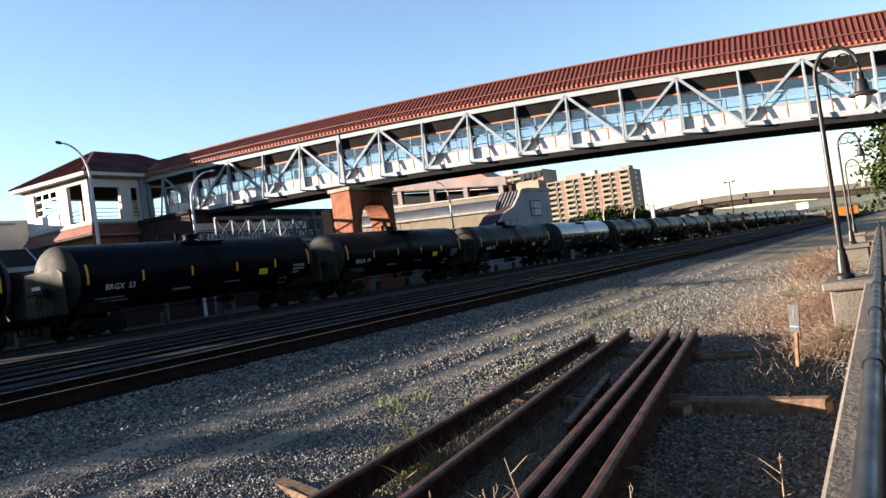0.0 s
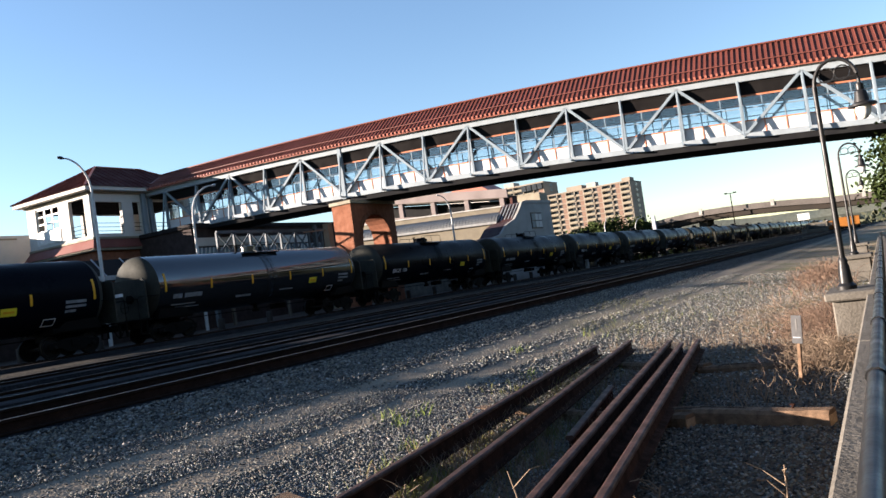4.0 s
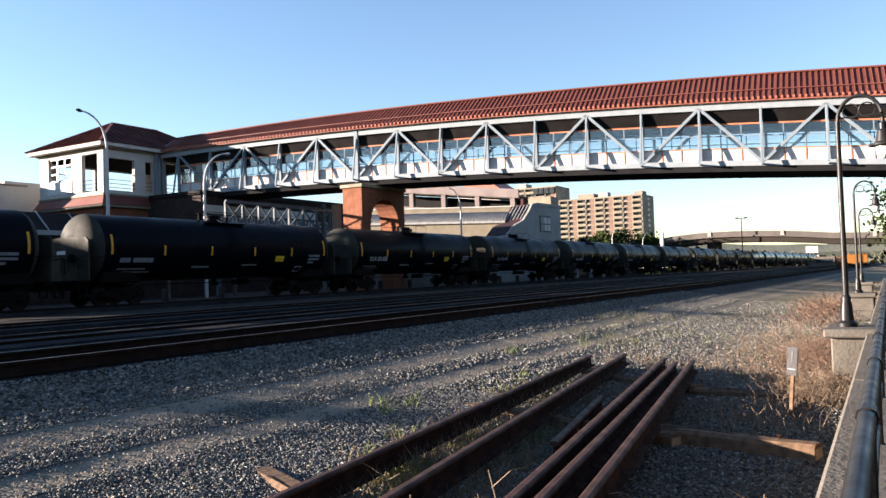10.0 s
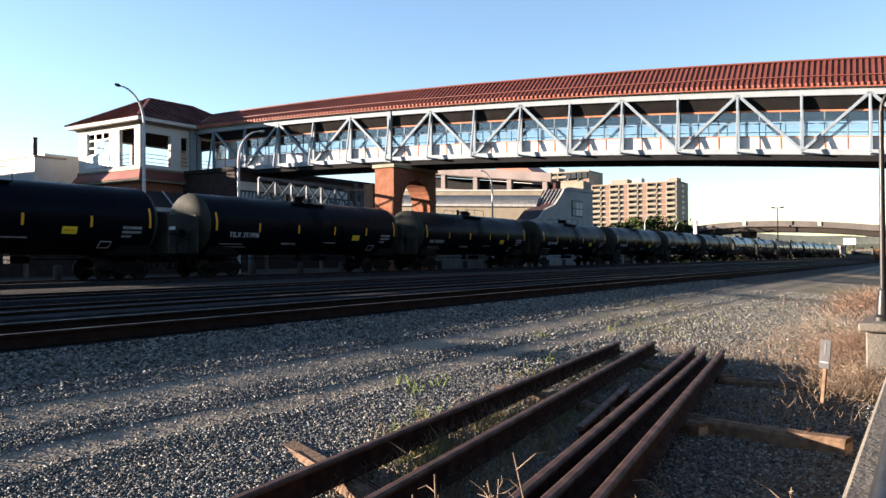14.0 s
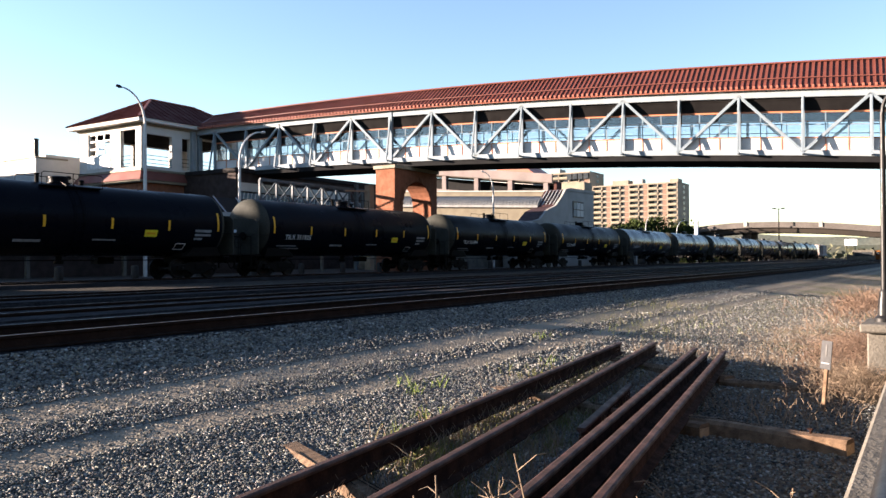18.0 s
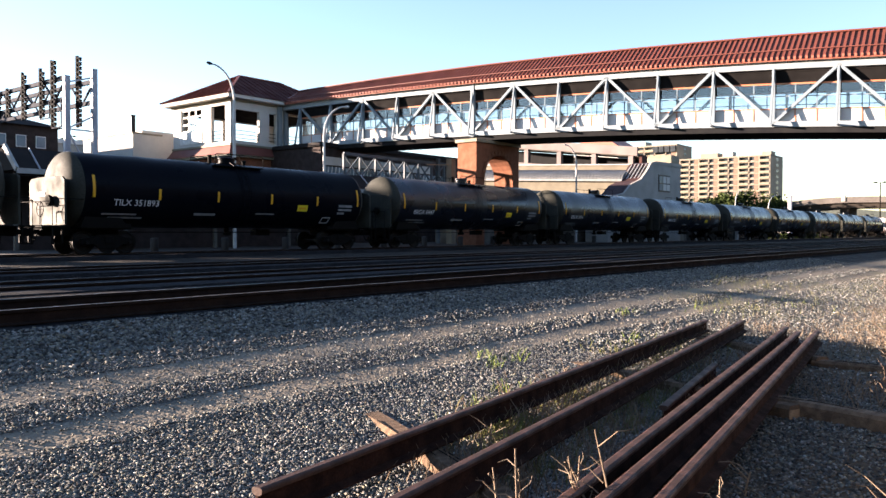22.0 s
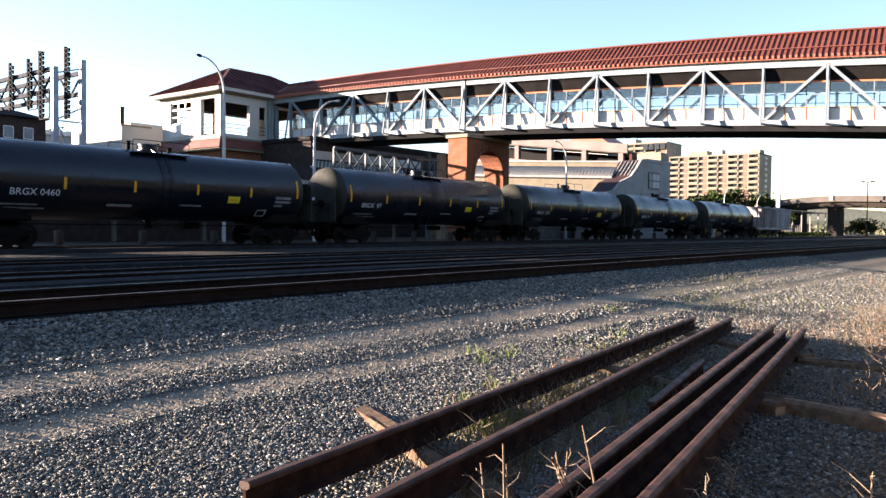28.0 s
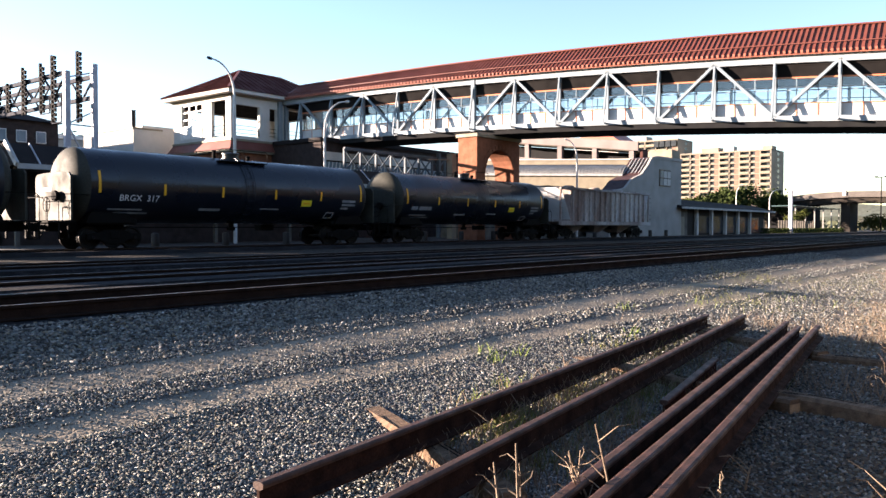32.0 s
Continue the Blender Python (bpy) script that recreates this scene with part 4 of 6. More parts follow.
# ---- brick pier with an arch ----
pier = thing("brick_pier", "orange brick bridge pier with an arched opening", "bridge pier")
px0, px1, py0, py1 = 49.9, 55.9, 36.65, 38.5


def arch_wall(x0, x1, y0, y1, z0, z1, ax0, ax1, spring, n=14):
    """A wall with an arched opening through it, from the ground up."""
    c, r = (ax0 + ax1) / 2, (ax1 - ax0) / 2
    curve = [(c - r * math.cos(math.pi * k / n), spring + r * math.sin(math.pi * k / n)) for k in range(n + 1)]
    inner = [(ax0, z0)] + curve + [(ax1, z0)]
    sh = Shape()
    m = len(inner)
    outer = [(x0, z0)] + [(x0 + (x1 - x0) * k / n, z1) for k in range(n + 1)] + [(x1, z0)]
    outer[1], outer[-2] = (x0, z1), (x1, z1)
    for y in (y0, y1):
        sh.v += [(x, y, z) for x, z in inner] + [(x, y, z) for x, z in outer]
    q = 2 * m
    for k in range(m - 1):
        sh.f.append((k, k + 1, m + k + 1, m + k))
        sh.f.append((q + k, q + m + k, q + m + k + 1, q + k + 1))
        sh.f.append((k, q + k, q + k + 1, k + 1))
        sh.f.append((m + k, m + k + 1, q + m + k + 1, q + m + k))
    return sh


part("arched_wall", arch_wall(px0, px1, py0, py1, 0.3, 8.75, 51.0, 55.0, 5.9), M["brick"], pier)
for k in range(15):
    a0 = math.pi * (k + 0.06) / 15
    a1 = math.pi * (k + 0.94) / 15
    ring = Shape().add([(53.0 - rr * math.cos(a), y, 5.9 + rr * math.sin(a)) for y in (py0 - 0.06, py0 + 0.1) for rr, a in ((2.02, a0), (2.4, a0), (2.4, a1), (2.02, a1))], BOX_RING)
    part("arch_stone", ring, M["brick"], pier)
part("cap", Shape().box(px0 - 0.15, px1 + 0.15, py0 - 0.15, py1 + 0.15, 8.75, 9.02), M["cream"], pier, "cream stone cap", 0.02)

# ---- lookout tower at the end of the bridge ----
tower = thing("lift_tower", "pale stucco lift tower on red brick with a hipped red roof", "tower")
tx0, tx1, ty0, ty1, tz0, tz1 = 44.0, 57.2, 59.9, 69.0, 9.75, 13.6


def wall_with_holes(axis, at, thick, u0, u1, z0, z1, holes):
    """A wall in the plane axis = at, with openings (u0, u1, z0, z1) through it, in bricks of solid wall."""
    us = sorted({u0, u1, *[h[0] for h in holes], *[h[1] for h in holes]})
    zs = sorted({z0, z1, *[h[2] for h in holes], *[h[3] for h in holes]})
    sh = Shape()
    for a, b in zip(us, us[1:]):
        for c, d in zip(zs, zs[1:]):
            if any(h[0] <= a and b <= h[1] and h[2] <= c and d <= h[3] for h in holes):
                continue
            if axis == "x":
                sh.box(at, at + thick, a, b, c, d)
            else:
                sh.box(a, b, at, at + thick, c, d)
    return sh


part("base_wall", Shape().box(tx0, tx1, ty0, ty1, 0.4, 8.55), M["brick"], tower, "orange brick base")
part("upper_wall", wall_with_holes("x", tx0, 0.35, ty0, ty1, tz0, tz1, [(64.35, 67.7, 11.25, 13.35), (60.7, 62.85, 9.95, 13.3)]), M["stucco"], tower, weld=True)
part("upper_wall", wall_with_holes("y", ty0, 0.35, tx0 + 0.35, tx1, tz0, tz1, [(44.55, 47.25, 10.05, 12.9), (48.4, 49.25, 10.05, 12.9), (50.6, 54.4, 9.75, 13.0)]), M["stucco"], tower, weld=True)
part("upper_wall", wall_with_holes("y", ty1 - 0.35, 0.35, tx0 + 0.35, tx1, tz0, tz1, [(45.5, 49.5, 10.7, 13.1), (50.5, 54.0, 10.7, 13.1)]), M["stucco"], tower, weld=True)
part("upper_wall", wall_with_holes("x", tx1 - 0.35, 0.35, ty0 + 0.35, ty1 - 0.35, tz0, tz1, [(61.5, 63.8, 10.7, 13.1), (64.8, 67.4, 10.7, 13.1)]), M["stucco"], tower, weld=True)
part("floor_slab", Shape().box(tx0 + 0.36, tx1 - 0.36, ty0 + 0.36, ty1 - 0.36, 9.3, 9.74), M["concrete_pale"], tower)
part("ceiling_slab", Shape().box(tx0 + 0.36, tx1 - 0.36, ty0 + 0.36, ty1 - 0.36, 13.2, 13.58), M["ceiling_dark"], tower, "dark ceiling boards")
sk = Shape().add([(tx0 - 0.5, ty0 - 0.5, 8.75), (tx1 + 0.5, ty0 - 0.5, 8.75), (tx1 + 0.5, ty1 + 0.5, 8.75), (tx0 - 0.5, ty1 + 0.5, 8.75), (tx0 - 0.05, ty0 - 0.05, 9.55), (tx1 + 0.05, ty0 - 0.05, 9.55), (tx1 + 0.05, ty1 + 0.05, 9.55), (tx0 - 0.05, ty1 + 0.05, 9.55)], [(0, 1, 5, 4), (1, 2, 6, 5), (2, 3, 7, 6), (3, 0, 4, 7), (3, 2, 1, 0), (4, 5, 6, 7)])
part("skirt_roof", sk, M["seam_red"], tower, "sloping red skirt roof")
part("belt_course", Shape().box(tx0 - 0.12, tx1 + 0.12, ty0 - 0.12, ty1 + 0.12, 9.55, 9.76), M["cream"], tower, "", 0.03)
part("belt_course", Shape().box(tx0 - 0.4, tx1 + 0.4, ty0 - 0.4, ty1 + 0.4, 8.52, 8.76), M["cream"], tower, "", 0.03)
part("cornice", Shape().box(tx0 - 0.2, tx1 + 0.2, ty0 - 0.2, ty1 + 0.2, 13.6, 13.78), M["cream"], tower, "", 0.03)
part("cornice", Shape().box(tx0 - 0.8, tx1 + 0.8, ty0 - 0.8, ty1 + 0.8, 13.78, 14.12), M["stucco"], tower, "pale boxed eave", 0.03)
eaves = [(tx0 - 0.9, ty0 - 0.9, 14.12), (tx1 + 0.9, ty0 - 0.9, 14.12), (tx1 + 0.9, ty1 + 0.9, 14.12), (tx0 - 0.9, ty1 + 0.9, 14.12)]
peaks = [(48.3, 64.3, 17.0), (53.4, 64.3, 17.0)]
hip = part("hipped_roof", Shape().add(eaves + peaks, [(0, 1, 5, 4), (1, 2, 5), (2, 3, 4, 5), (3, 0, 4), (3, 2, 1, 0)]), M["roof_dark"], tower, "dark red hipped metal roof")
for a, b in ((eaves[0], peaks[0]), (eaves[3], peaks[0]), (eaves[1], peaks[1]), (eaves[2], peaks[1]), (peaks[0], peaks[1])):
    part("hip_cap", Shape().beam((a[0], a[1], a[2] + 0.03), (b[0], b[1], b[2] + 0.03), 0.2, 0.09), M["eave_red"], hip)
for k in range(1, 20):
    u = k / 20
    p = Vector(eaves[3]).lerp(Vector(eaves[0]), u)
    w = u / 0.49 if u < 0.49 else (1 - u) / 0.51
    q = Vector(p).lerp(Vector((peaks[0][0], p.y, peaks[0][2])), min(w, 1.0) * 0.98)
    part("seam", Shape().beam((p.x, p.y, p.z + 0.02), (q.x, q.y, q.z + 0.02), 0.05, 0.07), M["roof_dark"], hip)
    p = Vector(eaves[0]).lerp(Vector(eaves[1]), u)
    lo, hi = peaks[0][0], peaks[1][0]
    w = min(1.0, (p.x - eaves[0][0]) / (lo - eaves[0][0]), (eaves[1][0] - p.x) / (eaves[1][0] - hi))
    q = Vector(p).lerp(Vector((p.x, peaks[0][1], peaks[0][2])), w * 0.98)
    part("seam", Shape().beam((p.x, p.y, p.z + 0.02), (q.x, q.y, q.z + 0.02), 0.05, 0.07), M["roof_dark"], hip)
wa, wb, wz0, wz1 = 64.35, 67.7, 11.25, 13.35
wn_ = part("window", Shape().box(tx0 + 0.1, tx0 + 0.22, wa, wa + 0.1, wz0, wz1).box(tx0 + 0.1, tx0 + 0.22, wb - 0.1, wb, wz0, wz1).box(tx0 + 0.1, tx0 + 0.22, wa + 0.1, wb - 0.1, wz1 - 0.1, wz1).box(tx0 + 0.1, tx0 + 0.22, wa + 0.1, wb - 0.1, wz0, wz0 + 0.1), M["frame_white"], tower, "open gridded window")
for k in (1, 2):
    y, z = wa + (wb - wa) * k / 3, wz0 + (wz1 - wz0) * k / 3
    part("glazing_bar", Shape().box(tx0 + 0.12, tx0 + 0.2, y - 0.08, y + 0.08, wz0 + 0.1, wz1 - 0.1), M["frame_white"], wn_)
    part("glazing_bar", Shape().box(tx0 + 0.13, tx0 + 0.19, wa + 0.1, wb - 0.1, z - 0.07, z + 0.07), M["frame_white"], wn_)
part("spandrel", Shape().box(tx0 - 0.06, tx0, wa - 0.1, wb + 0.1, 10.05, 11.2), M["frame_white"], tower, "white panel under the window", 0.02)
part("entry_post", Shape().box(49.3, 49.75, ty0 - 0.3, ty0 - 0.01, 8.6, 13.7), M["steel_blue"], tower, "blue steel corner post", 0.02)
part("entry_post", Shape().box(50.1, 50.5, ty0 - 0.3, ty0 - 0.01, 8.6, 13.7), M["steel_blue"], tower, "blue steel corner post", 0.02)
part("hall_bench", Shape().box(46.0, 48.0, 66.0, 66.6, 9.75, 10.6), M["brick_dark"], tower, "", 0.04)
for (a, b, ax, at) in ((60.7, 62.85, "x", tx0 + 0.15), (44.55, 47.25, "y", ty0 + 0.15), (48.4, 49.25, "y", ty0 + 0.15), (50.6, 54.4, "y", ty0 + 0.15)):
    rl = Shape()
    for z in (10.3, 10.65, 11.0):
        rl.tube([(at, a, z), (at, b, z)] if ax == "x" else [(a, at, z), (b, at, z)], 0.03, 6)
    part("guard_rail", rl, M["black_iron"], tower)

# ---- concrete wall, railing and lamps by the camera's walk ----
def wall_y(x):
    return 0.28 + 0.02 * x


def pedestal_y(x):
    return 0.20 + 0.04 * x


wall = thing("retaining_wall", "low weathered concrete retaining wall with a broad coping", "wall", kind="structure")
for i in range(14):
    x0, x1 = -6 + i * 4.4, -6 + i * 4.4 + 4.38
    sh = Shape().add([(x, wall_y(x) + o, z) for x in (x0, x1) for o, z in ((-0.30, -0.3), (0.0, -0.3), (-0.30, 0.58), (0.0, 0.58))], BOX)
    part("wall_segment", sh, M["concrete"], wall, "", 0.012)
    sh = Shape().add([(x, wall_y(x) + o, z) for x in (x0, x1) for o, z in ((-0.34, 0.58), (0.03, 0.58), (-0.34, 0.70), (0.03, 0.70))], BOX)
    part("coping", sh, M["concrete"], wall, "", 0.02)
for x in (12.3, 25.6, 38.9):
    y = pedestal_y(x)
    part("pedestal", Shape().box(x - 0.45, x + 0.45, y - 0.3, y + 0.28, -0.3, 0.64), M["concrete"], wall, "stained concrete pedestal", 0.02)
    part("pedestal_cap", Shape().box(x - 0.55, x + 0.55, y - 0.36, y + 0.36, 0.64, 0.755), M["concrete"], wall, "", 0.02)
solid("walkway", Shape().add([(x, wall_y(x) + o, z) for x in (-30, 70) for o, z in ((-4.5, -0.2), (-0.36, -0.2), (-4.5, 0.1), (-0.36, 0.1))], BOX), M["asphalt"], "paved walkway behind the retaining wall", "walkway", kind="structure")

fence = thing("railing", "black iron railing along the wall", "railing")
xs = [1.5 + 1.6 * k for k in range(24)]


def rail_y(x):
    return 0.09 + 0.02 * x


part("top_rail", Shape().tube([(x, rail_y(x), 1.12) for x in xs], 0.03, 10), M["black_iron"], fence, "wrapped black top rail", smooth=True)
part("lower_rail", Shape().tube([(x, rail_y(x), 0.8) for x in xs], 0.016, 8), M["black_iron"], fence, smooth=True)
for x in xs[1:]:
    part("railing_post", Shape().tube([(x, rail_y(x), 0.69), (x, rail_y(x), 1.12)], 0.024, 8), M["black_iron"], fence, smooth=True)
    part("rail_clamp", Shape().tube([(x - 0.05, rail_y(x - 0.05), 1.12), (x + 0.05, rail_y(x + 0.05), 1.12)], 0.037, 10), M["black_iron"], fence)
for xa, xb in zip(xs, xs[1:]):
    net, n = Shape(), 22
    for k in range(n):
        for za, zb in ((0.8, 1.1), (1.1, 0.8)):
            u0, u1 = xa + (xb - xa) * k / n, min(xa + (xb - xa) * (k + 3) / n, xb)
            net.tube([(u0, rail_y(u0), za), (u1, rail_y(u1), za + (zb - za) * (u1 - u0) / (3 * (xb - xa) / n))], 0.0022, 3, cap=False)
    part("wire_net", net, M["black_iron"], fence, "black diamond wire netting")


def walk_lamp(x, y, z):
    lamp = thing("walkway_lamp", "black gooseneck lamp post with a bell shade on a concrete pedestal", "lamp post", "lamps along the walk", at=pose(x, y, z))
    part("base", Shape().lathe([(0.13, 0), (0.13, 0.05), (0.09, 0.09), (0.075, 0.3), (0.06, 0.36), (0.065, 0.4), (0.045, 0.44)], 14), M["black_iron"], lamp, smooth=True)
    part("post", Shape().tube([(0, 0, 0.4), (0, 0, 2.85)], 0.042, 10, 0.032), M["black_iron"], lamp, smooth=True)
    arc = [(0, -0.275 + 0.275 * math.cos(a), 2.85 + 0.34 * math.sin(a)) for a in [math.pi * k / 14 for k in range(15)]]
    part("gooseneck", Shape().tube(arc + [(0, -0.55, 2.78)], 0.026, 8), M["black_iron"], lamp, smooth=True)
    sc = Shape()
    for cy, r in ((-0.17, 0.1), (-0.37, 0.1)):
        sc.tube([(0, cy + r * math.cos(a), 2.98 + r * math.sin(a)) for a in [2 * math.pi * k / 12 for k in range(13)]], 0.01, 5, cap=False)
    sc.tube([(0, 0, 2.9), (0, -0.55, 2.9)], 0.012, 6)
    part("scrollwork", sc, M["black_iron"], lamp)
    part("shade", Shape().lathe([(0.03, 2.79), (0.05, 2.77), (0.05, 2.69), (0.075, 2.67), (0.09, 2.58), (0.1, 2.52), (0.18, 2.49), (0.185, 2.465), (0.09, 2.475)], 20, (0, -0.55, 0)), M["black_iron"], lamp, "black bell shade", smooth=True)
    part("globe", Shape().lathe([(0.09, 2.48), (0.1, 2.42), (0.088, 2.35), (0.05, 2.3), (0.02, 2.285)], 16, (0, -0.55, 0)), M["bulb"], lamp, "frosted glass globe", smooth=True)
    return lamp


first_lamp = walk_lamp(12.3, pedestal_y(12.3) + 0.1, 0.755)
for x in (25.6, 38.9):
    copy_thing(first_lamp, pose(x, pedestal_y(x) + 0.1, 0.755))

# ---- stacked rails and timbers beside the wall ----
def loose_rail(a, b, z):
    d = Vector(b) - Vector(a)
    L = d.length
    rail = thing("loose_rail", "rusty old steel rail lying across timbers", "rail", "stacked rails", at=pose(a[0], a[1], z, 0, 0, math.degrees(math.atan2(d.y, d.x))))
    part("foot", Shape().extrude([(-0.072, 0), (0.072, 0), (0.072, 0.012), (0.012, 0.03), (-0.012, 0.03), (-0.072, 0.012)], (0, 0, 0), (L, 0, 0)), M["rust"], rail)
    part("web", Shape().extrude([(-0.011, 0.029), (0.011, 0.029), (0.009, 0.128), (-0.009, 0.128)], (0, 0, 0), (L, 0, 0)), M["rust"], rail)
    part("head", Shape().extrude([(-0.034, 0.137), (-0.009, 0.126), (0.009, 0.126), (0.034, 0.137), (0.037, 0.156), (0.032, 0.167), (0.02, 0.172), (-0.02, 0.172), (-0.032, 0.167), (-0.037, 0.156)], (0, 0, 0), (L, 0, 0)), M["rust_head"], rail, "brown rail head in a sunlit tone")
    for k in range(2):
        u = L - 0.12 - 0.14 * k
        part("bolt_hole", Shape().lathe([(0.016, -0.0125), (0.016, 0.0125)], 8, (u, 0, 0.08), "y"), M["black_iron"], rail)
    return rail


TZ = 0.145
for a, b in (((2.6, 3.33), (12.0, 4.43)), ((2.6, 2.62), (12.35, 3.98)), ((2.5, 1.86), (11.85, 3.22)), ((2.5, 1.70), (11.35, 2.93)), ((2.4, 1.42), (11.65, 2.76))):
    loose_rail(a, b, TZ)
loose_rail((6.27, 2.67), (8.7, 3.11), 0.04)


def timber(a, b, z0, h, w=0.2):
    """A squared log with worn edges, its end grain, drying cracks and a spike."""
    d = Vector((b[0] - a[0], b[1] - a[1], 0))
    L = d.length
    t = thing("timber", "weathered wooden tie lying on the gravel", "timber", "timbers under the rails", at=pose(a[0], a[1], z0, 0, 0, math.degrees(math.atan2(d.y, d.x))))
    n = 12
    body = Shape()
    for k in range(n + 1):
        x, q = L * k / n, 0.012 * noise.noise((L * k / n * 1.7, a[0], 2))
        e, g = w / 2 + 0.01 * noise.noise((x * 2.3, a[1], 5)), h + q
        body.v += [(x, -e, 0), (x, e, 0), (x, e, g - 0.03), (x, e - 0.03, g), (x, 0.03 - e, g), (x, -e, g - 0.03)]
    body.f = [(6 * k + i, 6 * k + (i + 1) % 6, 6 * k + 6 + (i + 1) % 6, 6 * k + 6 + i) for k in range(n) for i in range(6)] + [tuple(range(6))[::-1], tuple(range(6 * n, 6 * n + 6))]
    part("beam", body, M["timber"], t)
    for x in (-0.004, L + 0.001):
        part("end_grain", Shape().box(x, x + 0.003, -w / 2 + 0.015, w / 2 - 0.015, 0.01, h - 0.035), M["end_grain"], t, "pale sawn end grain")
    for k in range(4):
        x, y = random.uniform(0.05, 0.6) * L, random.uniform(-0.06, 0.06)
        part("crack", Shape().beam((x, y, h + 0.0045), (x + L * random.uniform(0.12, 0.3), y + random.uniform(-0.02, 0.02), h + 0.0045), 0.006, 0.004), M["truck_steel"], t, "dark drying crack")
    part("spike", Shape().tube([(L * 0.8, 0.03, h - 0.02), (L * 0.8, 0.03, h + 0.03)], 0.01, 6).box(L * 0.8 - 0.02, L * 0.8 + 0.02, 0.012, 0.048, h + 0.026, h + 0.038), M["rust"], t, "rusty track spike")
    return t


timber((4.8, 4.62), (3.75, 2.5), -0.05, 0.192)
timber((8.25, 4.72), (7.3, 1.9), -0.05, 0.192)
timber((11.75, 5.15), (10.4, 2.4), -0.05, 0.192)
timber((7.55, 2.3), (7.2, 0.72), -0.04, 0.2)
timber((10.4, 2.5), (10.32, 1.1), -0.04, 0.15)


# ---- signal gantry beyond the tracks ----
gantry = thing("signal_gantry", "white lattice signal gantry carrying dark signal ladders", "signal gantry")
GX0, GX1, GY0, GY1, GZ0, GZ1 = 24.3, 26.1, 50.0, 84.0, 10.1, 11.45
for x in (GX0, GX1):
    part("leg", Shape().box(x - 0.17, x + 0.17, GY0 - 0.17, GY0 + 0.17, 0.4, 11.55 if x == GX0 else 12.25), M["gantry_grey"], gantry, "", 0.02)
    for z in (GZ0, GZ1):
        part("chord", Shape().beam((x, GY0, z), (x, GY1, z), 0.2, 0.26), M["gantry_truss"], gantry)
    for k in range(22):
        y = GY0 + k * (GY1 - GY0) / 22
        y2 = GY0 + (k + 1) * (GY1 - GY0) / 22
        za, zb = (GZ0, GZ1) if k % 2 else (GZ1, GZ0)
        part("lattice_bar", Shape().beam((x, y, za), (x, y2, zb), 0.1, 0.1, (1, 0, 0)), M["gantry_truss"], gantry)
for z0, z1 in ((11.7, 11.15), (8.2, 8.2), (9.2, 8.2), (5.0, 8.2)):
    part("leg_brace", Shape().beam((GX1, GY0, z0), (GX0, GY0, z1), 0.09, 0.09, (0, 1, 0)), M["gantry_grey"], gantry)
for y in (84.0,):
    for x in (GX0, GX1):
        part("leg", Shape().box(x - 0.17, x + 0.17, y - 0.17, y + 0.17, 0.4, 11.2), M["gantry_grey"], gantry)
for x, y, z0, z1 in ((24.05, 55.6, 9.2, 12.4), (24.05, 53.0, 9.1, 12.35), (24.05, 51.4, 8.4, 12.65), (25.2, 50.4, 8.4, 13.0), (24.05, 58.0, 9.6, 11.6), (24.05, 59.6, 9.6, 11.6), (24.05, 61.6, 9.5, 11.8)):
    sg = part("signal_ladder", Shape().beam((x, y, z0), (x, y, z1), 0.16, 0.16, (1, 0, 0)), M["deck_dark"], gantry, "dark signal mast with lamp hoods")
    n = int((z1 - z0) / 0.3)
    for k in range(n):
        z = z0 + 0.15 + k * 0.3
        part("lamp_hood", Shape().beam((x, y, z + 0.07), (x, y - 0.42, z + 0.07), 0.2, 0.1).beam((x, y - 0.38, z + 0.07), (x, y - 0.38, z - 0.12), 0.2, 0.12, (1, 0, 0)), M["deck_dark"], sg)
    if z0 < 9.2 and x < 25:
        cg = Shape()
        for y2 in (y + 0.25, y - 1.0):
            cg.beam((x + 0.1, y2, GZ0), (x + 0.1, y2, z0 - 0.05), 0.07, 0.07, (1, 0, 0))
        cg.beam((x + 0.1, y + 0.28, z0 - 0.05), (x + 0.1, y - 1.03, z0 - 0.05), 0.07, 0.07)
        part("service_cage", cg, M["gantry_truss"], gantry)


# ---- street lights over the tracks ----
def street_light(x, y, top, dx, dy, head_mat):
    p = thing("street_light", "tall slim street light with a curved arm", "street light", "street lights", at=pose(x, y, 0.5))
    L = math.hypot(dx, dy)
    part("pole", Shape().tube([(0, 0, 0), (0, 0, top - 2.6)], 0.12, 10, 0.085), M["pole_white"], p, smooth=True)
    pts = [(dx * (1 - math.cos(a)), dy * (1 - math.cos(a)), top - 2.6 + 2.1 * math.sin(a)) for a in [math.pi / 2 * k / 9 for k in range(10)]]
    part("arm", Shape().tube(pts, 0.08, 8, 0.045), M["pole_white"], p, smooth=True)
    ux, uy = dx / L, dy / L
    part("lamp_head", Shape().lathe([(0.04, -0.08), (0.08, 0.0), (0.1, 0.1), (0.07, 0.24), (0.03, 0.28)], 10, (0, 0, 0), "x"), head_mat, p, "", smooth=True).matrix_basis = pose(pts[-1][0], pts[-1][1], pts[-1][2], 0, -12, math.degrees(math.atan2(uy, ux)))
    return p


street_light(29.65, 40.0, 11.7, -1.35, 0.4, M["black_iron"])
street_light(37.0, 40.0, 10.35, 1.75, -0.3, M["pole_white"])
street_light(72.6, 40.5, 10.6, -1.6, 0.3, M["pole_white"])
street_light(150.0, 44.0, 8.6, 3.0, -0.6, M["gantry_grey"])
street_light(138.0, 46.0, 9.0, 3.0, 0.0, M["gantry_grey"])

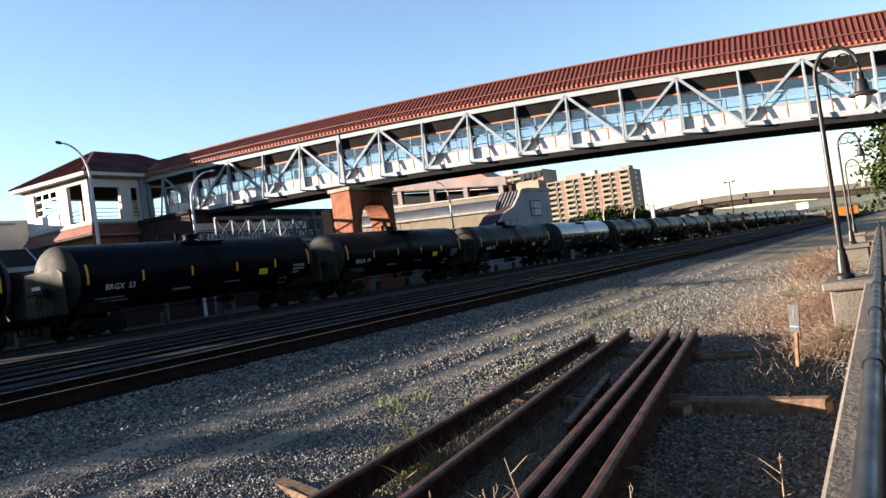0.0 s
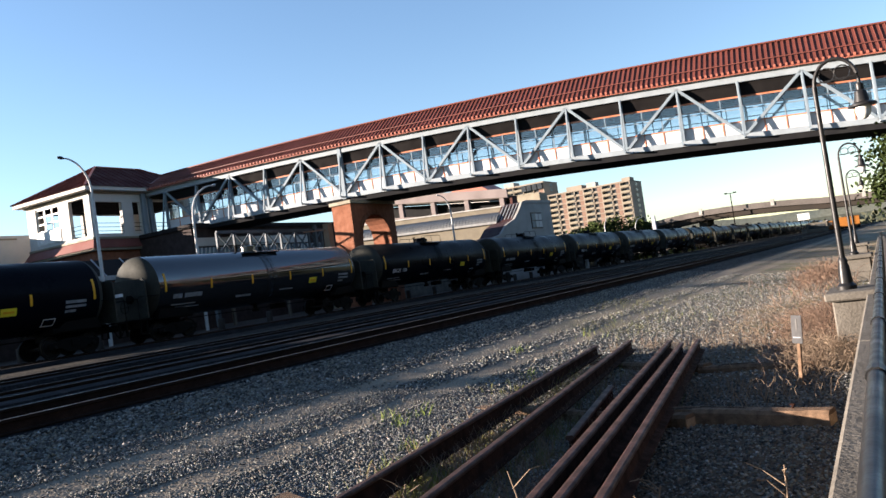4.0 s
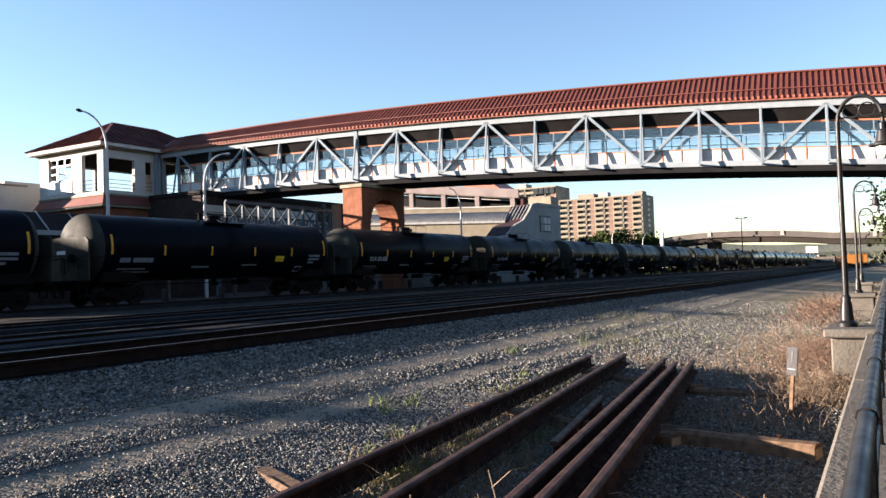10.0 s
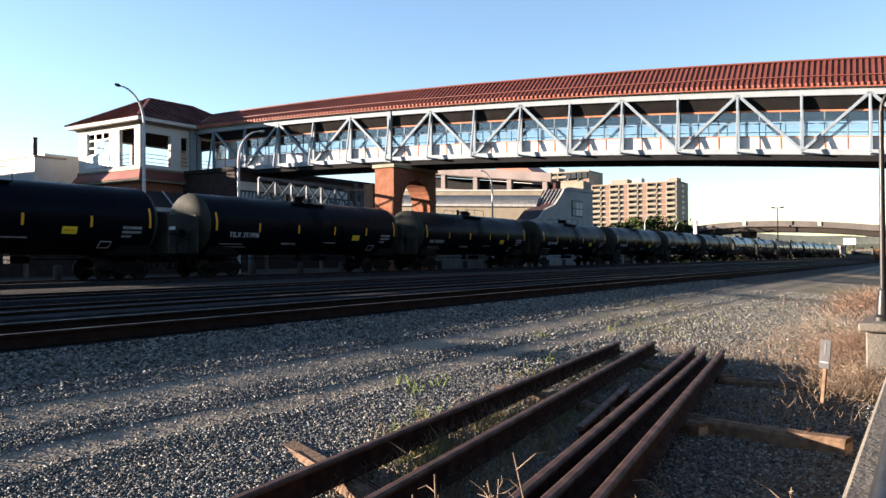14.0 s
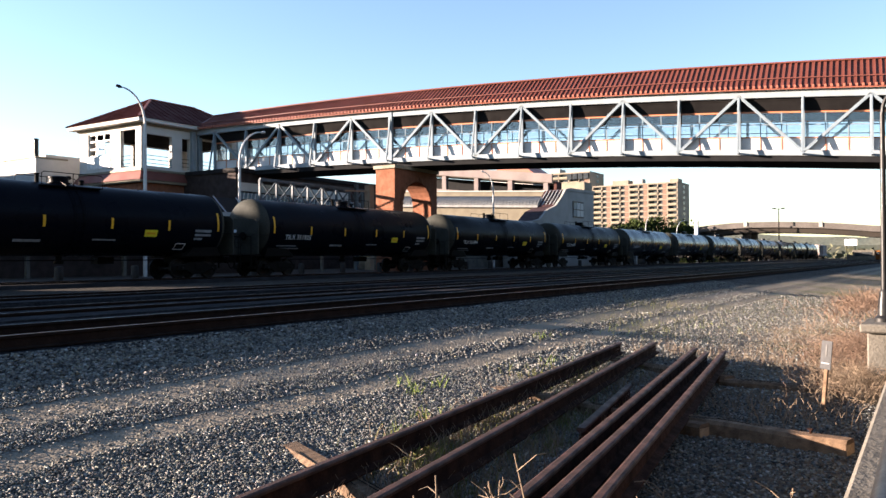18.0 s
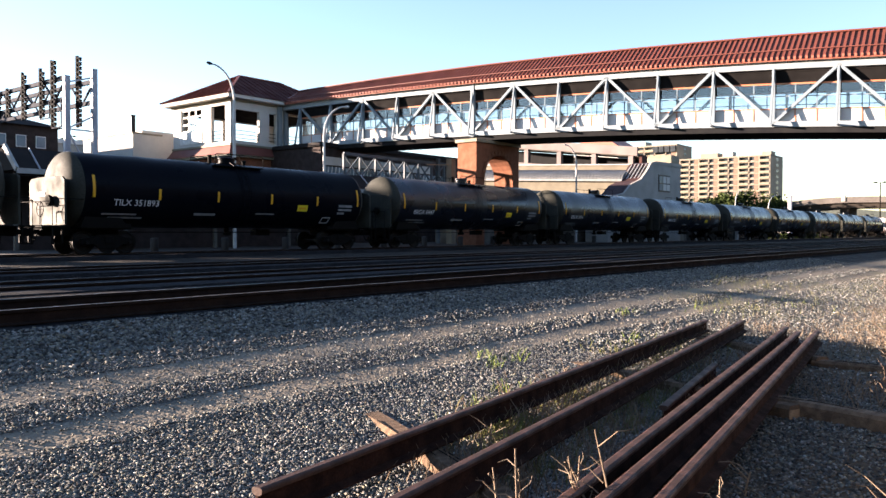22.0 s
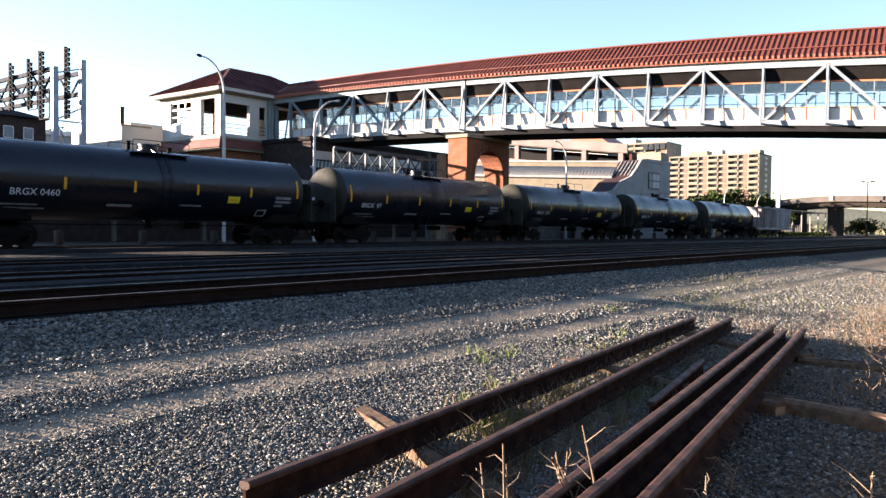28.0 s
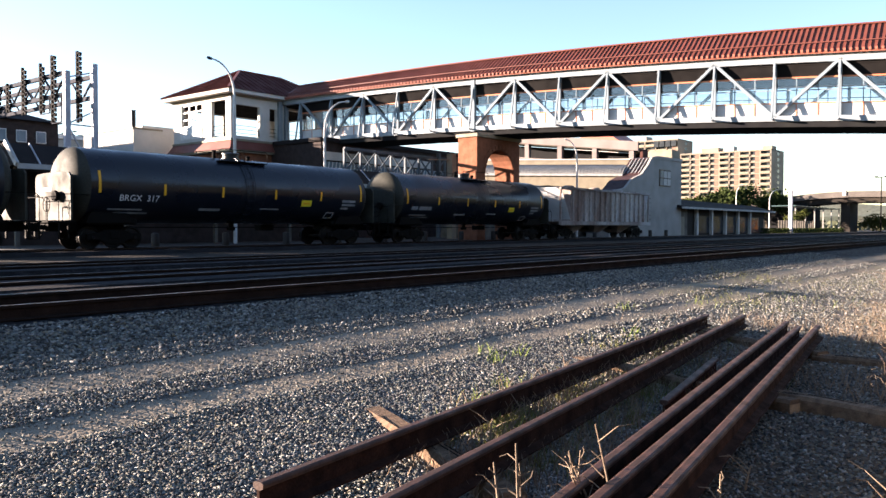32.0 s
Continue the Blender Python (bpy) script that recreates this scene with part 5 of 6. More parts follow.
# ---- left of the tower: brick works, shed, platform canopy ----
works = thing("brick_works", "old dark brick works with a row of small windows", "building")
part("wall", Shape().box(-4, 35.6, 75, 92, 0.4, 11.4), M["works_brick"], works)
part("roof", Shape().add([(-4.4, 74.5, 11.4), (36, 74.5, 11.4), (36, 92.5, 11.4), (-4.4, 92.5, 11.4), (1, 80, 13.2), (31, 80, 13.2), (31, 88, 13.2), (1, 88, 13.2)], BOX_RING), M["canopy_dark"], works)
for k in range(14):
    x = 34.0 - k * 1.75
    w = part("window", Shape().box(x - 0.45, x + 0.45, 74.93, 75.05, 9.4, 10.5), M["frame_white"], works)
    part("pane", Shape().box(x - 0.38, x + 0.38, 74.9, 74.94, 9.47, 10.43), M["window_pale"], w)
shed = thing("loading_shed", "cream rendered shed with a flat parapet", "building")
part("wall", Shape().box(40.6, 43.6, 70.5, 80, 0.4, 11.1), M["stucco"], shed)
part("wall", Shape().box(43.6, 50, 74, 84, 0.4, 12.0), M["stucco"], shed)
part("parapet", Shape().box(40.5, 43.7, 70.4, 80.1, 11.1, 11.25), M["cream"], shed, "", 0.02)
part("chimney", Shape().lathe([(0.22, 0), (0.22, 1.7), (0.26, 1.72), (0.26, 1.8)], 12, (41.2, 71.5, 11.2)), M["black_iron"], shed, "thin dark flue", smooth=True)
store = thing("long_store", "long low pale store with a flat roof", "building")
part("wall", Shape().box(36.5, 60, 96, 110, 0.4, 12.4), M["concrete_pale"], store)
part("roof", Shape().box(36.2, 60.3, 95.7, 110.3, 12.4, 12.9), M["panel_white"], store)

canopy = thing("platform_canopy", "dark platform canopy with a pale fascia on posts", "canopy")
cy0, cy1 = 40.6, 44.8
part("roof", Shape().add([(17.3, cy0, 4.75), (49, cy0, 4.75), (49, cy1, 4.75), (17.3, cy1, 4.75), (17.3, 41.9, 5.9), (49, 41.9, 5.9), (49, 43.6, 5.9), (17.3, 43.6, 5.9)], BOX_RING), M["canopy_dark"], canopy, "dark ribbed roof")
part("fascia", Shape().box(17.25, 49.05, cy0 - 0.1, cy0, 4.55, 4.81), M["canopy_edge"], canopy, "pale fascia board")
part("verge", Shape().beam((17.25, cy0, 4.75), (17.25, 41.95, 5.98), 0.14, 0.26), M["canopy_edge"], canopy, "pale sloping verge board")
part("verge", Shape().beam((17.25, cy1, 4.75), (17.25, 43.55, 5.98), 0.14, 0.26), M["canopy_edge"], canopy, "pale sloping verge board")
for k in range(6):
    part("post", Shape().box(17.9 + 6 * k, 18.1 + 6 * k, 42.4, 42.6, 0.6, 4.75), M["concrete"], canopy)
for k in range(16):
    x = 18.4 + k * 2.0
    part("roof_rib", Shape().beam((x, cy0 + 0.05, 4.82), (x, 41.9, 5.96), 0.06, 0.06), M["gantry_grey"], canopy)
part("back_wall", Shape().box(17.5, 42, 44.4, 44.6, 0.6, 4.7), M["works_brick"], canopy)

solid("platform", Shape().box(-60, 260, 36.2, 62, 0.2, 0.68), M["asphalt"], "paved station platform beyond the tracks", "platform", kind="structure", bevel=0.03)
bollards = []
for k in range(24):
    x = -12 + k * 4.3
    b = solid("bollard", Shape().lathe([(0.2, 0), (0.2, 0.62), (0.17, 0.68), (0.05, 0.7)], 12, (0, 0, 0)), M["asphalt"], "short dark bollard on the platform edge", "bollard", "bollards along the platform", smooth=True) if k == 0 else copy_thing(bollards[0], pose(x, 36.9, 0.68))
    if k == 0:
        b.matrix_basis = pose(x, 36.9, 0.68)
    bollards.append(b)

# ---- station hall behind the bridge with its lower truss ----
hall = thing("station_hall", "dark red brick station hall behind the footbridge", "building")
# hall wall takes the darkest brick to hold the shade behind the footbridge
part("wall", Shape().box(48.6, 72, 53, 62, 0.5, 9.4), M["works_brick"], hall)
part("light_band", Shape().box(49.0, 64.0, 52.86, 53.0, 7.75, 8.5), M["stucco"], hall, "sunlit pale band")
part("lattice_window", Shape().box(49.0, 66.0, 52.9, 53.0, 5.6, 7.6), M["window_pale"], hall, "wide patterned window")
for k in range(36):
    x = 49.1 + 0.46 * k
    part("window_bar", Shape().beam((x, 52.86, 5.6), (x + 0.35, 52.86, 7.6), 0.05, 0.06, (0, 1, 0)), M["frame_white"], hall)
part("roof_edge", Shape().box(48.4, 72.3, 52.7, 59.5, 9.4, 9.75), M["canopy_dark"], hall)

ramp = thing("ramp_truss", "pale blue steel lattice truss of a lower walkway", "truss walkway")
rx0, rx1, ry_, rz0_, rz1_ = 43.7, 56.4, 45.0, 6.1, 7.85
for z, h in ((rz0_, 0.22), (rz1_, 0.24)):
    part("chord", Shape().beam((rx0, ry_, z), (rx1 + (0.8 if z > 7 else 0), ry_, z), 0.2, h), M["steel_shade"], ramp, "", 0.01)
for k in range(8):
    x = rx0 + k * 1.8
    part("post", Shape().beam((x, ry_, rz0_), (x, ry_, rz1_), 0.16, 0.16, (0, 1, 0)), M["steel_shade"], ramp)
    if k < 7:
        part("diagonal", Shape().beam((x, ry_ - 0.05, rz0_), (x + 1.8, ry_ - 0.05, rz1_), 0.1, 0.1, (0, 1, 0)), M["steel_shade"], ramp)
        part("diagonal", Shape().beam((x, ry_ + 0.05, rz1_), (x + 1.8, ry_ + 0.05, rz0_), 0.1, 0.1, (0, 1, 0)), M["steel_shade"], ramp)
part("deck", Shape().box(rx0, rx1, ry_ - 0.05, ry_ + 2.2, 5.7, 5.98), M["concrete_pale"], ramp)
part("end_post", Shape().beam((55.2, ry_ - 0.2, 0.6), (55.2, ry_ - 0.2, 8.3), 0.3, 0.3, (0, 1, 0)), M["steel_shade"], ramp, "", 0.01)
part("end_post", Shape().beam((44.0, ry_ + 1.2, 0.6), (44.0, ry_ + 1.2, 5.8), 0.3, 0.3, (0, 1, 0)), M["steel_shade"], ramp)
cp = thing("camera_post", "pale box post with a side arm", "post")
part("box_post", Shape().box(53.6, 54.2, 42.0, 42.6, 0.6, 8.0), M["cream"], cp, "", 0.02)
part("side_arm", Shape().beam((53.9, 42.3, 7.5), (51.0, 42.6, 7.35), 0.09, 0.09), M["cream"], cp)

# ---- barrel-roofed concourse and stair house ----
hallb = thing("concourse", "barrel-roofed concourse with a tan wall and a grey ribbed roof", "building")
C_AT, C_ALONG, C_OUT, C_LONG = Vector((86.8, 41.0)), Vector((-0.18, 0.983)), Vector((-0.983, -0.18)), 19.0


def along(u, o, z):
    p = C_AT + C_ALONG * u + C_OUT * o
    return (p.x, p.y, z + 0.035 * u)


def run_of(outline, u0=0.0, u1=C_LONG):
    n = len(outline)
    return Shape().add([along(u, o, z) for u in (u0, u1) for o, z in outline], [tuple(range(n))[::-1], tuple(range(n, 2 * n))] + [(i, (i + 1) % n, n + (i + 1) % n, n + i) for i in range(n)])


arc = [(4.2 * math.sin(a), 7.7 + 1.3 * math.cos(a)) for a in [math.pi / 2 * k / 8 for k in range(9)]]
part("barrel_roof", run_of(arc + [(0.0, 7.6)]), M["grey_roof"], hallb, "grey ribbed barrel roof")
for k in range(46):
    u = 0.3 + 0.4 * k
    part("roof_rib", Shape().tube([along(u, o, z + 0.02) for o, z in arc], 0.025, 5), M["grey_roof"], hallb)
part("crown_wall", run_of([(-4.0, 7.6), (0.02, 7.6), (0.02, 9.62), (-4.0, 9.62)]), M["cream"], hallb, "cream upstand above the barrel")
part("crown_coping", run_of([(-4.1, 9.62), (0.14, 9.62), (0.14, 9.76), (-4.1, 9.76)]), M["stucco"], hallb)
part("side_wall", run_of([(-4.0, 0.5), (4.1, 0.5), (4.1, 7.45), (-4.0, 7.45)]), M["cream"], hallb, "sunlit tan side wall")
part("eave_band", run_of([(3.9, 7.45), (4.4, 7.45), (4.4, 7.72), (3.9, 7.72)]), M["canopy_edge"], hallb, "pale eave gutter", 0.02)
# lower hall before it, in the shade of the bridge
lowhall = thing("lower_hall", "low grey station hall with a band of dark windows", "building")
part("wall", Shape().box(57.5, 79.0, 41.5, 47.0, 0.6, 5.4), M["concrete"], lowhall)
part("roof_edge", Shape().box(57.2, 79.2, 41.2, 47.2, 5.4, 5.75), M["grey_roof"], lowhall, "", 0.03)
for k in range(8):
    x = 58.6 + k * 2.5
    part("bay_window", Shape().box(x, x + 1.9, 41.44, 41.5, 2.6, 4.9), M["window_dark"], lowhall)

stair = thing("stair_house", "pale concrete stair house with a stepped brown roof", "building")
prof = [(74.8, 4.6), (76.6, 5.3), (78.6, 5.65), (80.3, 6.7), (82.7, 7.35), (84.4, 8.5), (85.4, 9.4), (86.8, 9.6)]
wall_line = [(74.8, 0.6)] + prof + [(94.0, 9.72), (94.0, 0.6)]
n = len(wall_line)
ring_f = [tuple(range(n)), tuple(range(n, 2 * n))[::-1]] + [(i, (i + 1) % n, n + (i + 1) % n, n + i) for i in range(n)]
part("wall", Shape().add([(x, y, z) for y in (38.0, 40.6) for x, z in wall_line], ring_f), M["concrete_pale"], stair)
part("back_block", Shape().box(87.2, 94.0, 40.6, 44.5, 0.6, 9.5), M["concrete_pale"], stair)
for (xa, za), (xb, zb) in zip(prof, prof[1:]):
    part("stair_roof", Shape().beam((xa, 39.45, za + 0.08), (xb, 39.45, zb + 0.08), 2.5, 0.22), M["slate_roof"], stair, "brown metal stair roof")
    part("wall_coping", Shape().beam((xa, 38.05, za + 0.12), (xb, 38.05, zb + 0.12), 0.28, 0.36), M["concrete_pale"], stair, "pale wall coping")
part("wall_coping", Shape().beam((86.8, 38.05, 9.72), (94.1, 38.05, 9.84), 0.28, 0.36), M["concrete_pale"], stair, "pale wall coping")
for k in range(5):
    y = 38.5 + k * 0.45
    part("roof_rib", Shape().beam((83.0, y, 7.75), (85.3, y, 9.55), 0.09, 0.12), M["galv"], stair, "pale standing rib")
part("lift_head", Shape().box(92.3, 94.6, 38.5, 41.6, 9.72, 11.1), M["cream"], stair, "tan lift head", 0.03)
sw = part("window", Shape().box(87.4, 90.6, 37.93, 38.0, 6.45, 8.42), M["window_brown"], stair, "gridded window in a dark frame")
for i in range(3):
    for j in range(2):
        # all but the left panes take stucco colour as a painted reflection
        part("pane", Shape().box(87.55 + 1.02 * i, 88.45 + 1.02 * i, 37.9, 37.94, 6.6 + 0.88 * j, 7.36 + 0.88 * j), M["window_pale"] if i < 1 else M["stucco"], sw)

# ---- low platform building ----
low = thing("platform_building", "long low platform building with large windows and a dark roof", "building")
part("wall", Shape().box(93.5, 128, 38.4, 44, 0.6, 4.0), M["girder_dark"], low)
part("roof", Shape().add([(92.6, 37.3, 4.15), (130, 37.3, 4.15), (130, 45, 4.15), (92.6, 45, 4.15), (93.5, 40, 5.3), (128.5, 40, 5.0), (128.5, 43, 5.0), (93.5, 43, 5.3)], BOX_RING), M["canopy_dark"], low)
part("fascia", Shape().box(92.5, 130.1, 37.2, 37.3, 3.95, 4.2), M["canopy_edge"], low, "pale fascia")
part("end_wall", Shape().box(92.8, 96.5, 38.2, 38.5, 0.6, 4.0), M["concrete"], low)
part("door", Shape().box(94.3, 95.4, 38.12, 38.2, 0.7, 3.0), M["cream"], low, "pale door")
for k in range(5):
    x = 99.3 + k * 5.24
    part("window", Shape().box(x + 0.3, x + 4.9, 38.3, 38.4, 0.9, 3.15), M["window_dark"], low, "large platform window")
    part("column", Shape().box(x - 0.22, x + 0.22, 37.9, 38.3, 0.6, 4.1), M["stucco"], low, "", 0.02)

# ---- parking deck ----
deck = thing("parking_deck", "concrete parking deck with open dark levels and sloping parapets", "parking deck")


def deck_run(x0, x1, z0, z1, y0=46.5, y1=74.0):
    """A bar along the ramp, which climbs away from the tracks."""
    return Shape().add([(x, y, z + 0.118 * (y - 48)) for x in (x0, x1) for y in (y0, y1) for z in (z0, z1)], BOX)


for z, mat in ((12.2, "deck_concrete"), (8.9, "deck_concrete"), (5.6, "concrete")):
    part("parapet", deck_run(100.0, 100.3, z, z + 1.25), M[mat], deck, "sunlit sloping parapet", 0.03)
    part("slab", deck_run(100.32, 106.0, z - 0.1, z + 0.25), M["concrete"], deck)
# near-black back wall puts the shade of the open levels in colour
part("core_wall", deck_run(105.4, 105.8, 0.5, 12.0), M["deck_dark"], deck)
part("end_wall", Shape().box(100.4, 105.9, 46.0, 46.4, 0.5, 12.2), M["brick_dark"], deck)
for k in range(5):
    y = 47.5 + 5.6 * k
    part("column", Shape().box(100.05, 100.75, y - 0.35, y + 0.35, 0.5, 12.15 + 0.118 * (y - 48)), M["deck_concrete"], deck)
part("stair_roof", Shape().add([(112, 55.2, 15.0), (119, 55.2, 15.0), (119, 63.2, 15.0), (112, 63.2, 15.0), (112, 59.1, 17.6), (119, 59.1, 17.6), (119, 59.3, 17.6), (112, 59.3, 17.6)], BOX_RING), M["eave_red"], deck, "orange red gabled stair roof")
part("stair_tower", Shape().box(112.6, 118.6, 55.6, 62.8, 11.0, 15.0), M["stucco"], deck)


# ---- apartment blocks ----
def apartments(name, label, x, y0, y1, base, floors, fh, bays, depth, brick_bays):
    t = thing(name, label, "apartment building")
    top = base + floors * fh
    part("core", Shape().box(x + 1.2, x + depth, y0 + 0.1, y1, 0.3, top), M["tan"], t)
    side = part("side_wall", Shape().box(x, x + depth, y0 - 0.3, y0 + 0.1, 0.3, top + 0.5), M["tan"], t)
    for f in range(floors):
        part("side_window", Shape().box(x + depth * 0.45, x + depth * 0.62, y0 - 0.36, y0 - 0.3, base + f * fh + 0.8, base + f * fh + 2.2), M["window_dark"], side)
    w = (y1 - y0) / bays
    for b in range(bays + 1):
        part("column", Shape().box(x - 0.15, x + 1.2, y0 + b * w - 0.25, y0 + b * w + 0.25, 0.3, top), M["tan"], t)
    for f in range(floors + 1):
        part("floor_edge", Shape().box(x - 0.1, x + 1.2, y0, y1, base + f * fh - 0.18, base + f * fh + 0.18), M["tan"], t)
    for f in range(floors):
        z = base + f * fh
        for b in range(bays):
            a, c = y0 + b * w + 0.25, y0 + (b + 1) * w - 0.25
            m = (a + c) / 2
            if b in brick_bays:
                part("brick_infill", Shape().box(x + 0.15, x + 1.2, a, m, z + 0.18, z + fh - 0.18), M["tan_brick"], t)
                part("window", Shape().box(x + 0.5, x + 1.21, m + 0.1, c - 0.1, z + 0.9, z + fh - 0.3), M["window_dark"], t)
                part("spandrel", Shape().box(x + 0.1, x + 1.2, m, c, z + 0.18, z + 0.9), M["tan"], t)
            else:
                part("balcony_front", Shape().box(x - 0.35, x - 0.25, a, c, z + 0.1, z + 1.15), M["cream"], t)
                part("window", Shape().box(x + 1.1, x + 1.22, a + 0.2, c - 0.2, z + 0.2, z + fh - 0.35), M["window_dark"], t)
    part("roof_slab", Shape().box(x - 0.2, x + depth + 0.2, y0 - 0.3, y1 + 0.2, top + 0.1, top + 0.6), M["tan"], t)
    return t, top


apt, atop = apartments("apartment_block", "tall tan concrete apartment block with brick infill", 390, 114.0, 158.0, 5.4, 12, 2.75, 9, 20, (1, 3, 5, 7))
part("lift_house", Shape().box(393, 401, 140, 148.5, atop + 0.6, atop + 3.0), M["tan"], apt)
part("roof_plant", Shape().box(393, 398, 132.5, 137.5, atop + 0.6, atop + 3.2), M["concrete_pale"], apt)
part("stair_head", Shape().box(391, 398, 113.8, 118.0, atop + 0.6, atop + 2.2), M["tan"], apt)
apt2, atop2 = apartments("older_apartment_block", "lower tan apartment block with bands of balconies", 400, 164.0, 200.0, 8.4, 14, 2.8, 6, 20, (0,))
part("lift_house", Shape().box(406, 414, 184.0, 190.0, atop2 + 0.6, atop2 + 3.6), M["concrete_pale"], apt2)
for k in range(4):
    part("glazed_top", Shape().box(399.0, 400.0, 164.4 + 3.2 * k, 167.0 + 3.2 * k, atop2 - 3.4, atop2 - 0.2), M["window_dark"], apt2, "tall dark top-floor window")

# ---- road bridge in the distance ----
over = thing("road_overpass", "concrete road overpass with a parapet crossing the railway", "overpass")


def span(y):
    """Deck level: a crest over the tracks, falling to both ends."""
    d = y - 40
    if d > 0:
        return 8.9 - 0.0045 * d * d
    return 8.9 - 0.0024 * d * d if d > -26 else 7.28 + 0.03 * (d + 26)


ys = [70 - 5 * k for k in range(22)]
for (z0, z1, x0, x1, nm, mt) in ((-1.5, 0.0, 200, 210, "girder", "girder_dark"), (0.0, 1.05, 199.6, 199.9, "parapet", "overpass_rail"), (-0.3, 0.05, 199.3, 200.2, "deck_edge", "overpass_rail"), (0.0, 1.05, 210, 210.3, "parapet", "overpass_rail")):
    sh = Shape()
    for y in ys:
        sh.v += [(x0, y, span(y) + z0), (x1, y, span(y) + z0), (x1, y, span(y) + z1), (x0, y, span(y) + z1)]
    m = len(ys)
    sh.f = [(4 * k + i, 4 * k + (i + 1) % 4, 4 * k + 4 + (i + 1) % 4, 4 * k + 4 + i) for k in range(m - 1) for i in range(4)] + [(0, 3, 2, 1), (4 * m - 4, 4 * m - 3, 4 * m - 2, 4 * m - 1)]
    part(nm, sh, M[mt], over)
for y in (-12, 6.5, 25.5, 42.0, 60):
    part("parapet_post", Shape().box(199.4, 200.0, y - 0.4, y + 0.4, span(y), span(y) + 1.5), M["concrete_pale"], over)
for y in (42.0, 62.0, -18):
    part("pier", Shape().box(201, 209, y - 1.0, y + 1.0, 0.3, span(y) - 1.2), M["girder_dark"], over)
# abutment colour near-black to hold the shade beneath the overpass
part("abutment", Shape().box(199.8, 212, 50, 74, 0.3, 7.6), M["deck_dark"], over)
fp = thing("yard_light", "tall twin-headed yard light pole", "light pole", at=pose(198, 34.2, 0.5))
part("pole", Shape().tube([(0, 0, 0), (0, 0, 12.4)], 0.16, 8, 0.1), M["truck_steel"], fp)
part("crossarm", Shape().beam((0, -1.1, 12.3), (0, 1.1, 12.3), 0.12, 0.12), M["truck_steel"], fp)
for y in (-1.0, 1.0):
    part("lamp_head", Shape().box(-0.3, 0.3, y - 0.35, y + 0.35, 12.3, 12.55), M["truck_steel"], fp)
wp = thing("white_mast", "tall white square mast behind the platform", "mast")
part("mast", Shape().box(141.5, 142.1, 37.8, 38.4, 0.6, 8.0), M["gantry_grey"], wp, "", 0.03)
board = thing("billboard", "blank white billboard on posts", "billboard")
part("panel", Shape().box(240, 240.3, 21.8, 24.8, 4.5, 6.25), M["white_pipe"], board)
for y in (22.3, 24.3):
    part("post", Shape().box(240.3, 240.5, y - 0.1, y + 0.1, 0.3, 6.1), M["truck_steel"], board)
gc = thing("market_canopy", "pale green flat canopy on slim posts", "canopy")
part("roof", Shape().box(158, 195, 41.6, 46, 5.7, 5.9), M["teal_glass"], gc)
for k in range(6):
    part("post", Shape().box(159 + 7 * k, 159.25 + 7 * k, 41.8, 42.0, 0.6, 5.7), M["concrete_pale"], gc)
fencef = thing("picket_fence", "grey fence behind the platform", "fence")
for k in range(16):
    part("picket", Shape().box(142 + 1.5 * k, 142.5 + 1.5 * k, 40.0, 40.2, 0.6, 2.9), M["concrete"], fencef)
part("rail", Shape().box(131, 167, 40.2, 40.3, 1.4, 1.6), M["concrete"], fencef)


# ---- vehicles far down the yard ----
truck = thing("work_truck", "orange box-bodied work truck parked in the yard", "truck", at=pose(212, 12.6, 0.05))
part("body", Shape().box(-1.3, 1.3, -4.0, 1.6, 1.0, 3.4), M["safety_yellow"], truck, "", 0.05)
part("cab", Shape().add([(-1.2, 1.7, 0.8), (1.2, 1.7, 0.8), (1.2, 3.4, 0.8), (-1.2, 3.4, 0.8), (-1.15, 1.7, 2.9), (1.15, 1.7, 2.9), (1.15, 2.8, 2.9), (-1.15, 2.8, 2.9)], BOX_RING), M["safety_yellow"], truck, "", 0.05)
part("side_window", Shape().box(-1.24, -1.2, 1.9, 2.8, 1.8, 2.6), M["window_dark"], truck)
part("chassis", Shape().box(-1.0, 1.0, -3.9, 3.3, 0.6, 0.95), M["truck_steel"], truck)
for sx in (-1.05, 1.05):
    for yy in (-2.8, -1.7, 2.5):
        wh = part("wheel", Shape().lathe([(0.2, -0.14), (0.48, -0.14), (0.5, -0.08), (0.5, 0.08), (0.48, 0.14), (0.2, 0.14)], 16, (sx, yy, 0.5), "x"), M["black_iron"], truck, smooth=True)
van = thing("service_van", "grey high-bodied service van parked by the tracks", "van", at=pose(205, 17.5, 0.05))
part("body", Shape().box(-1.2, 1.2, -2.6, 2.0, 0.6, 3.0), M["concrete"], van, "", 0.15)
part("nose", Shape().box(-1.15, 1.15, 2.0, 3.2, 0.6, 1.9), M["concrete"], van, "", 0.15)
part("rear_window", Shape().box(-1.26, -1.2, -2.0, 1.6, 1.6, 2.5), M["window_dark"], van)
for sx in (-1.1, 1.1):
    for yy in (-1.7, 2.3):
        part("wheel", Shape().lathe([(0.2, -0.12), (0.4, -0.12), (0.42, 0.0), (0.4, 0.12), (0.2, 0.12)], 14, (sx, yy, 0.42), "x"), M["black_iron"], van, smooth=True)
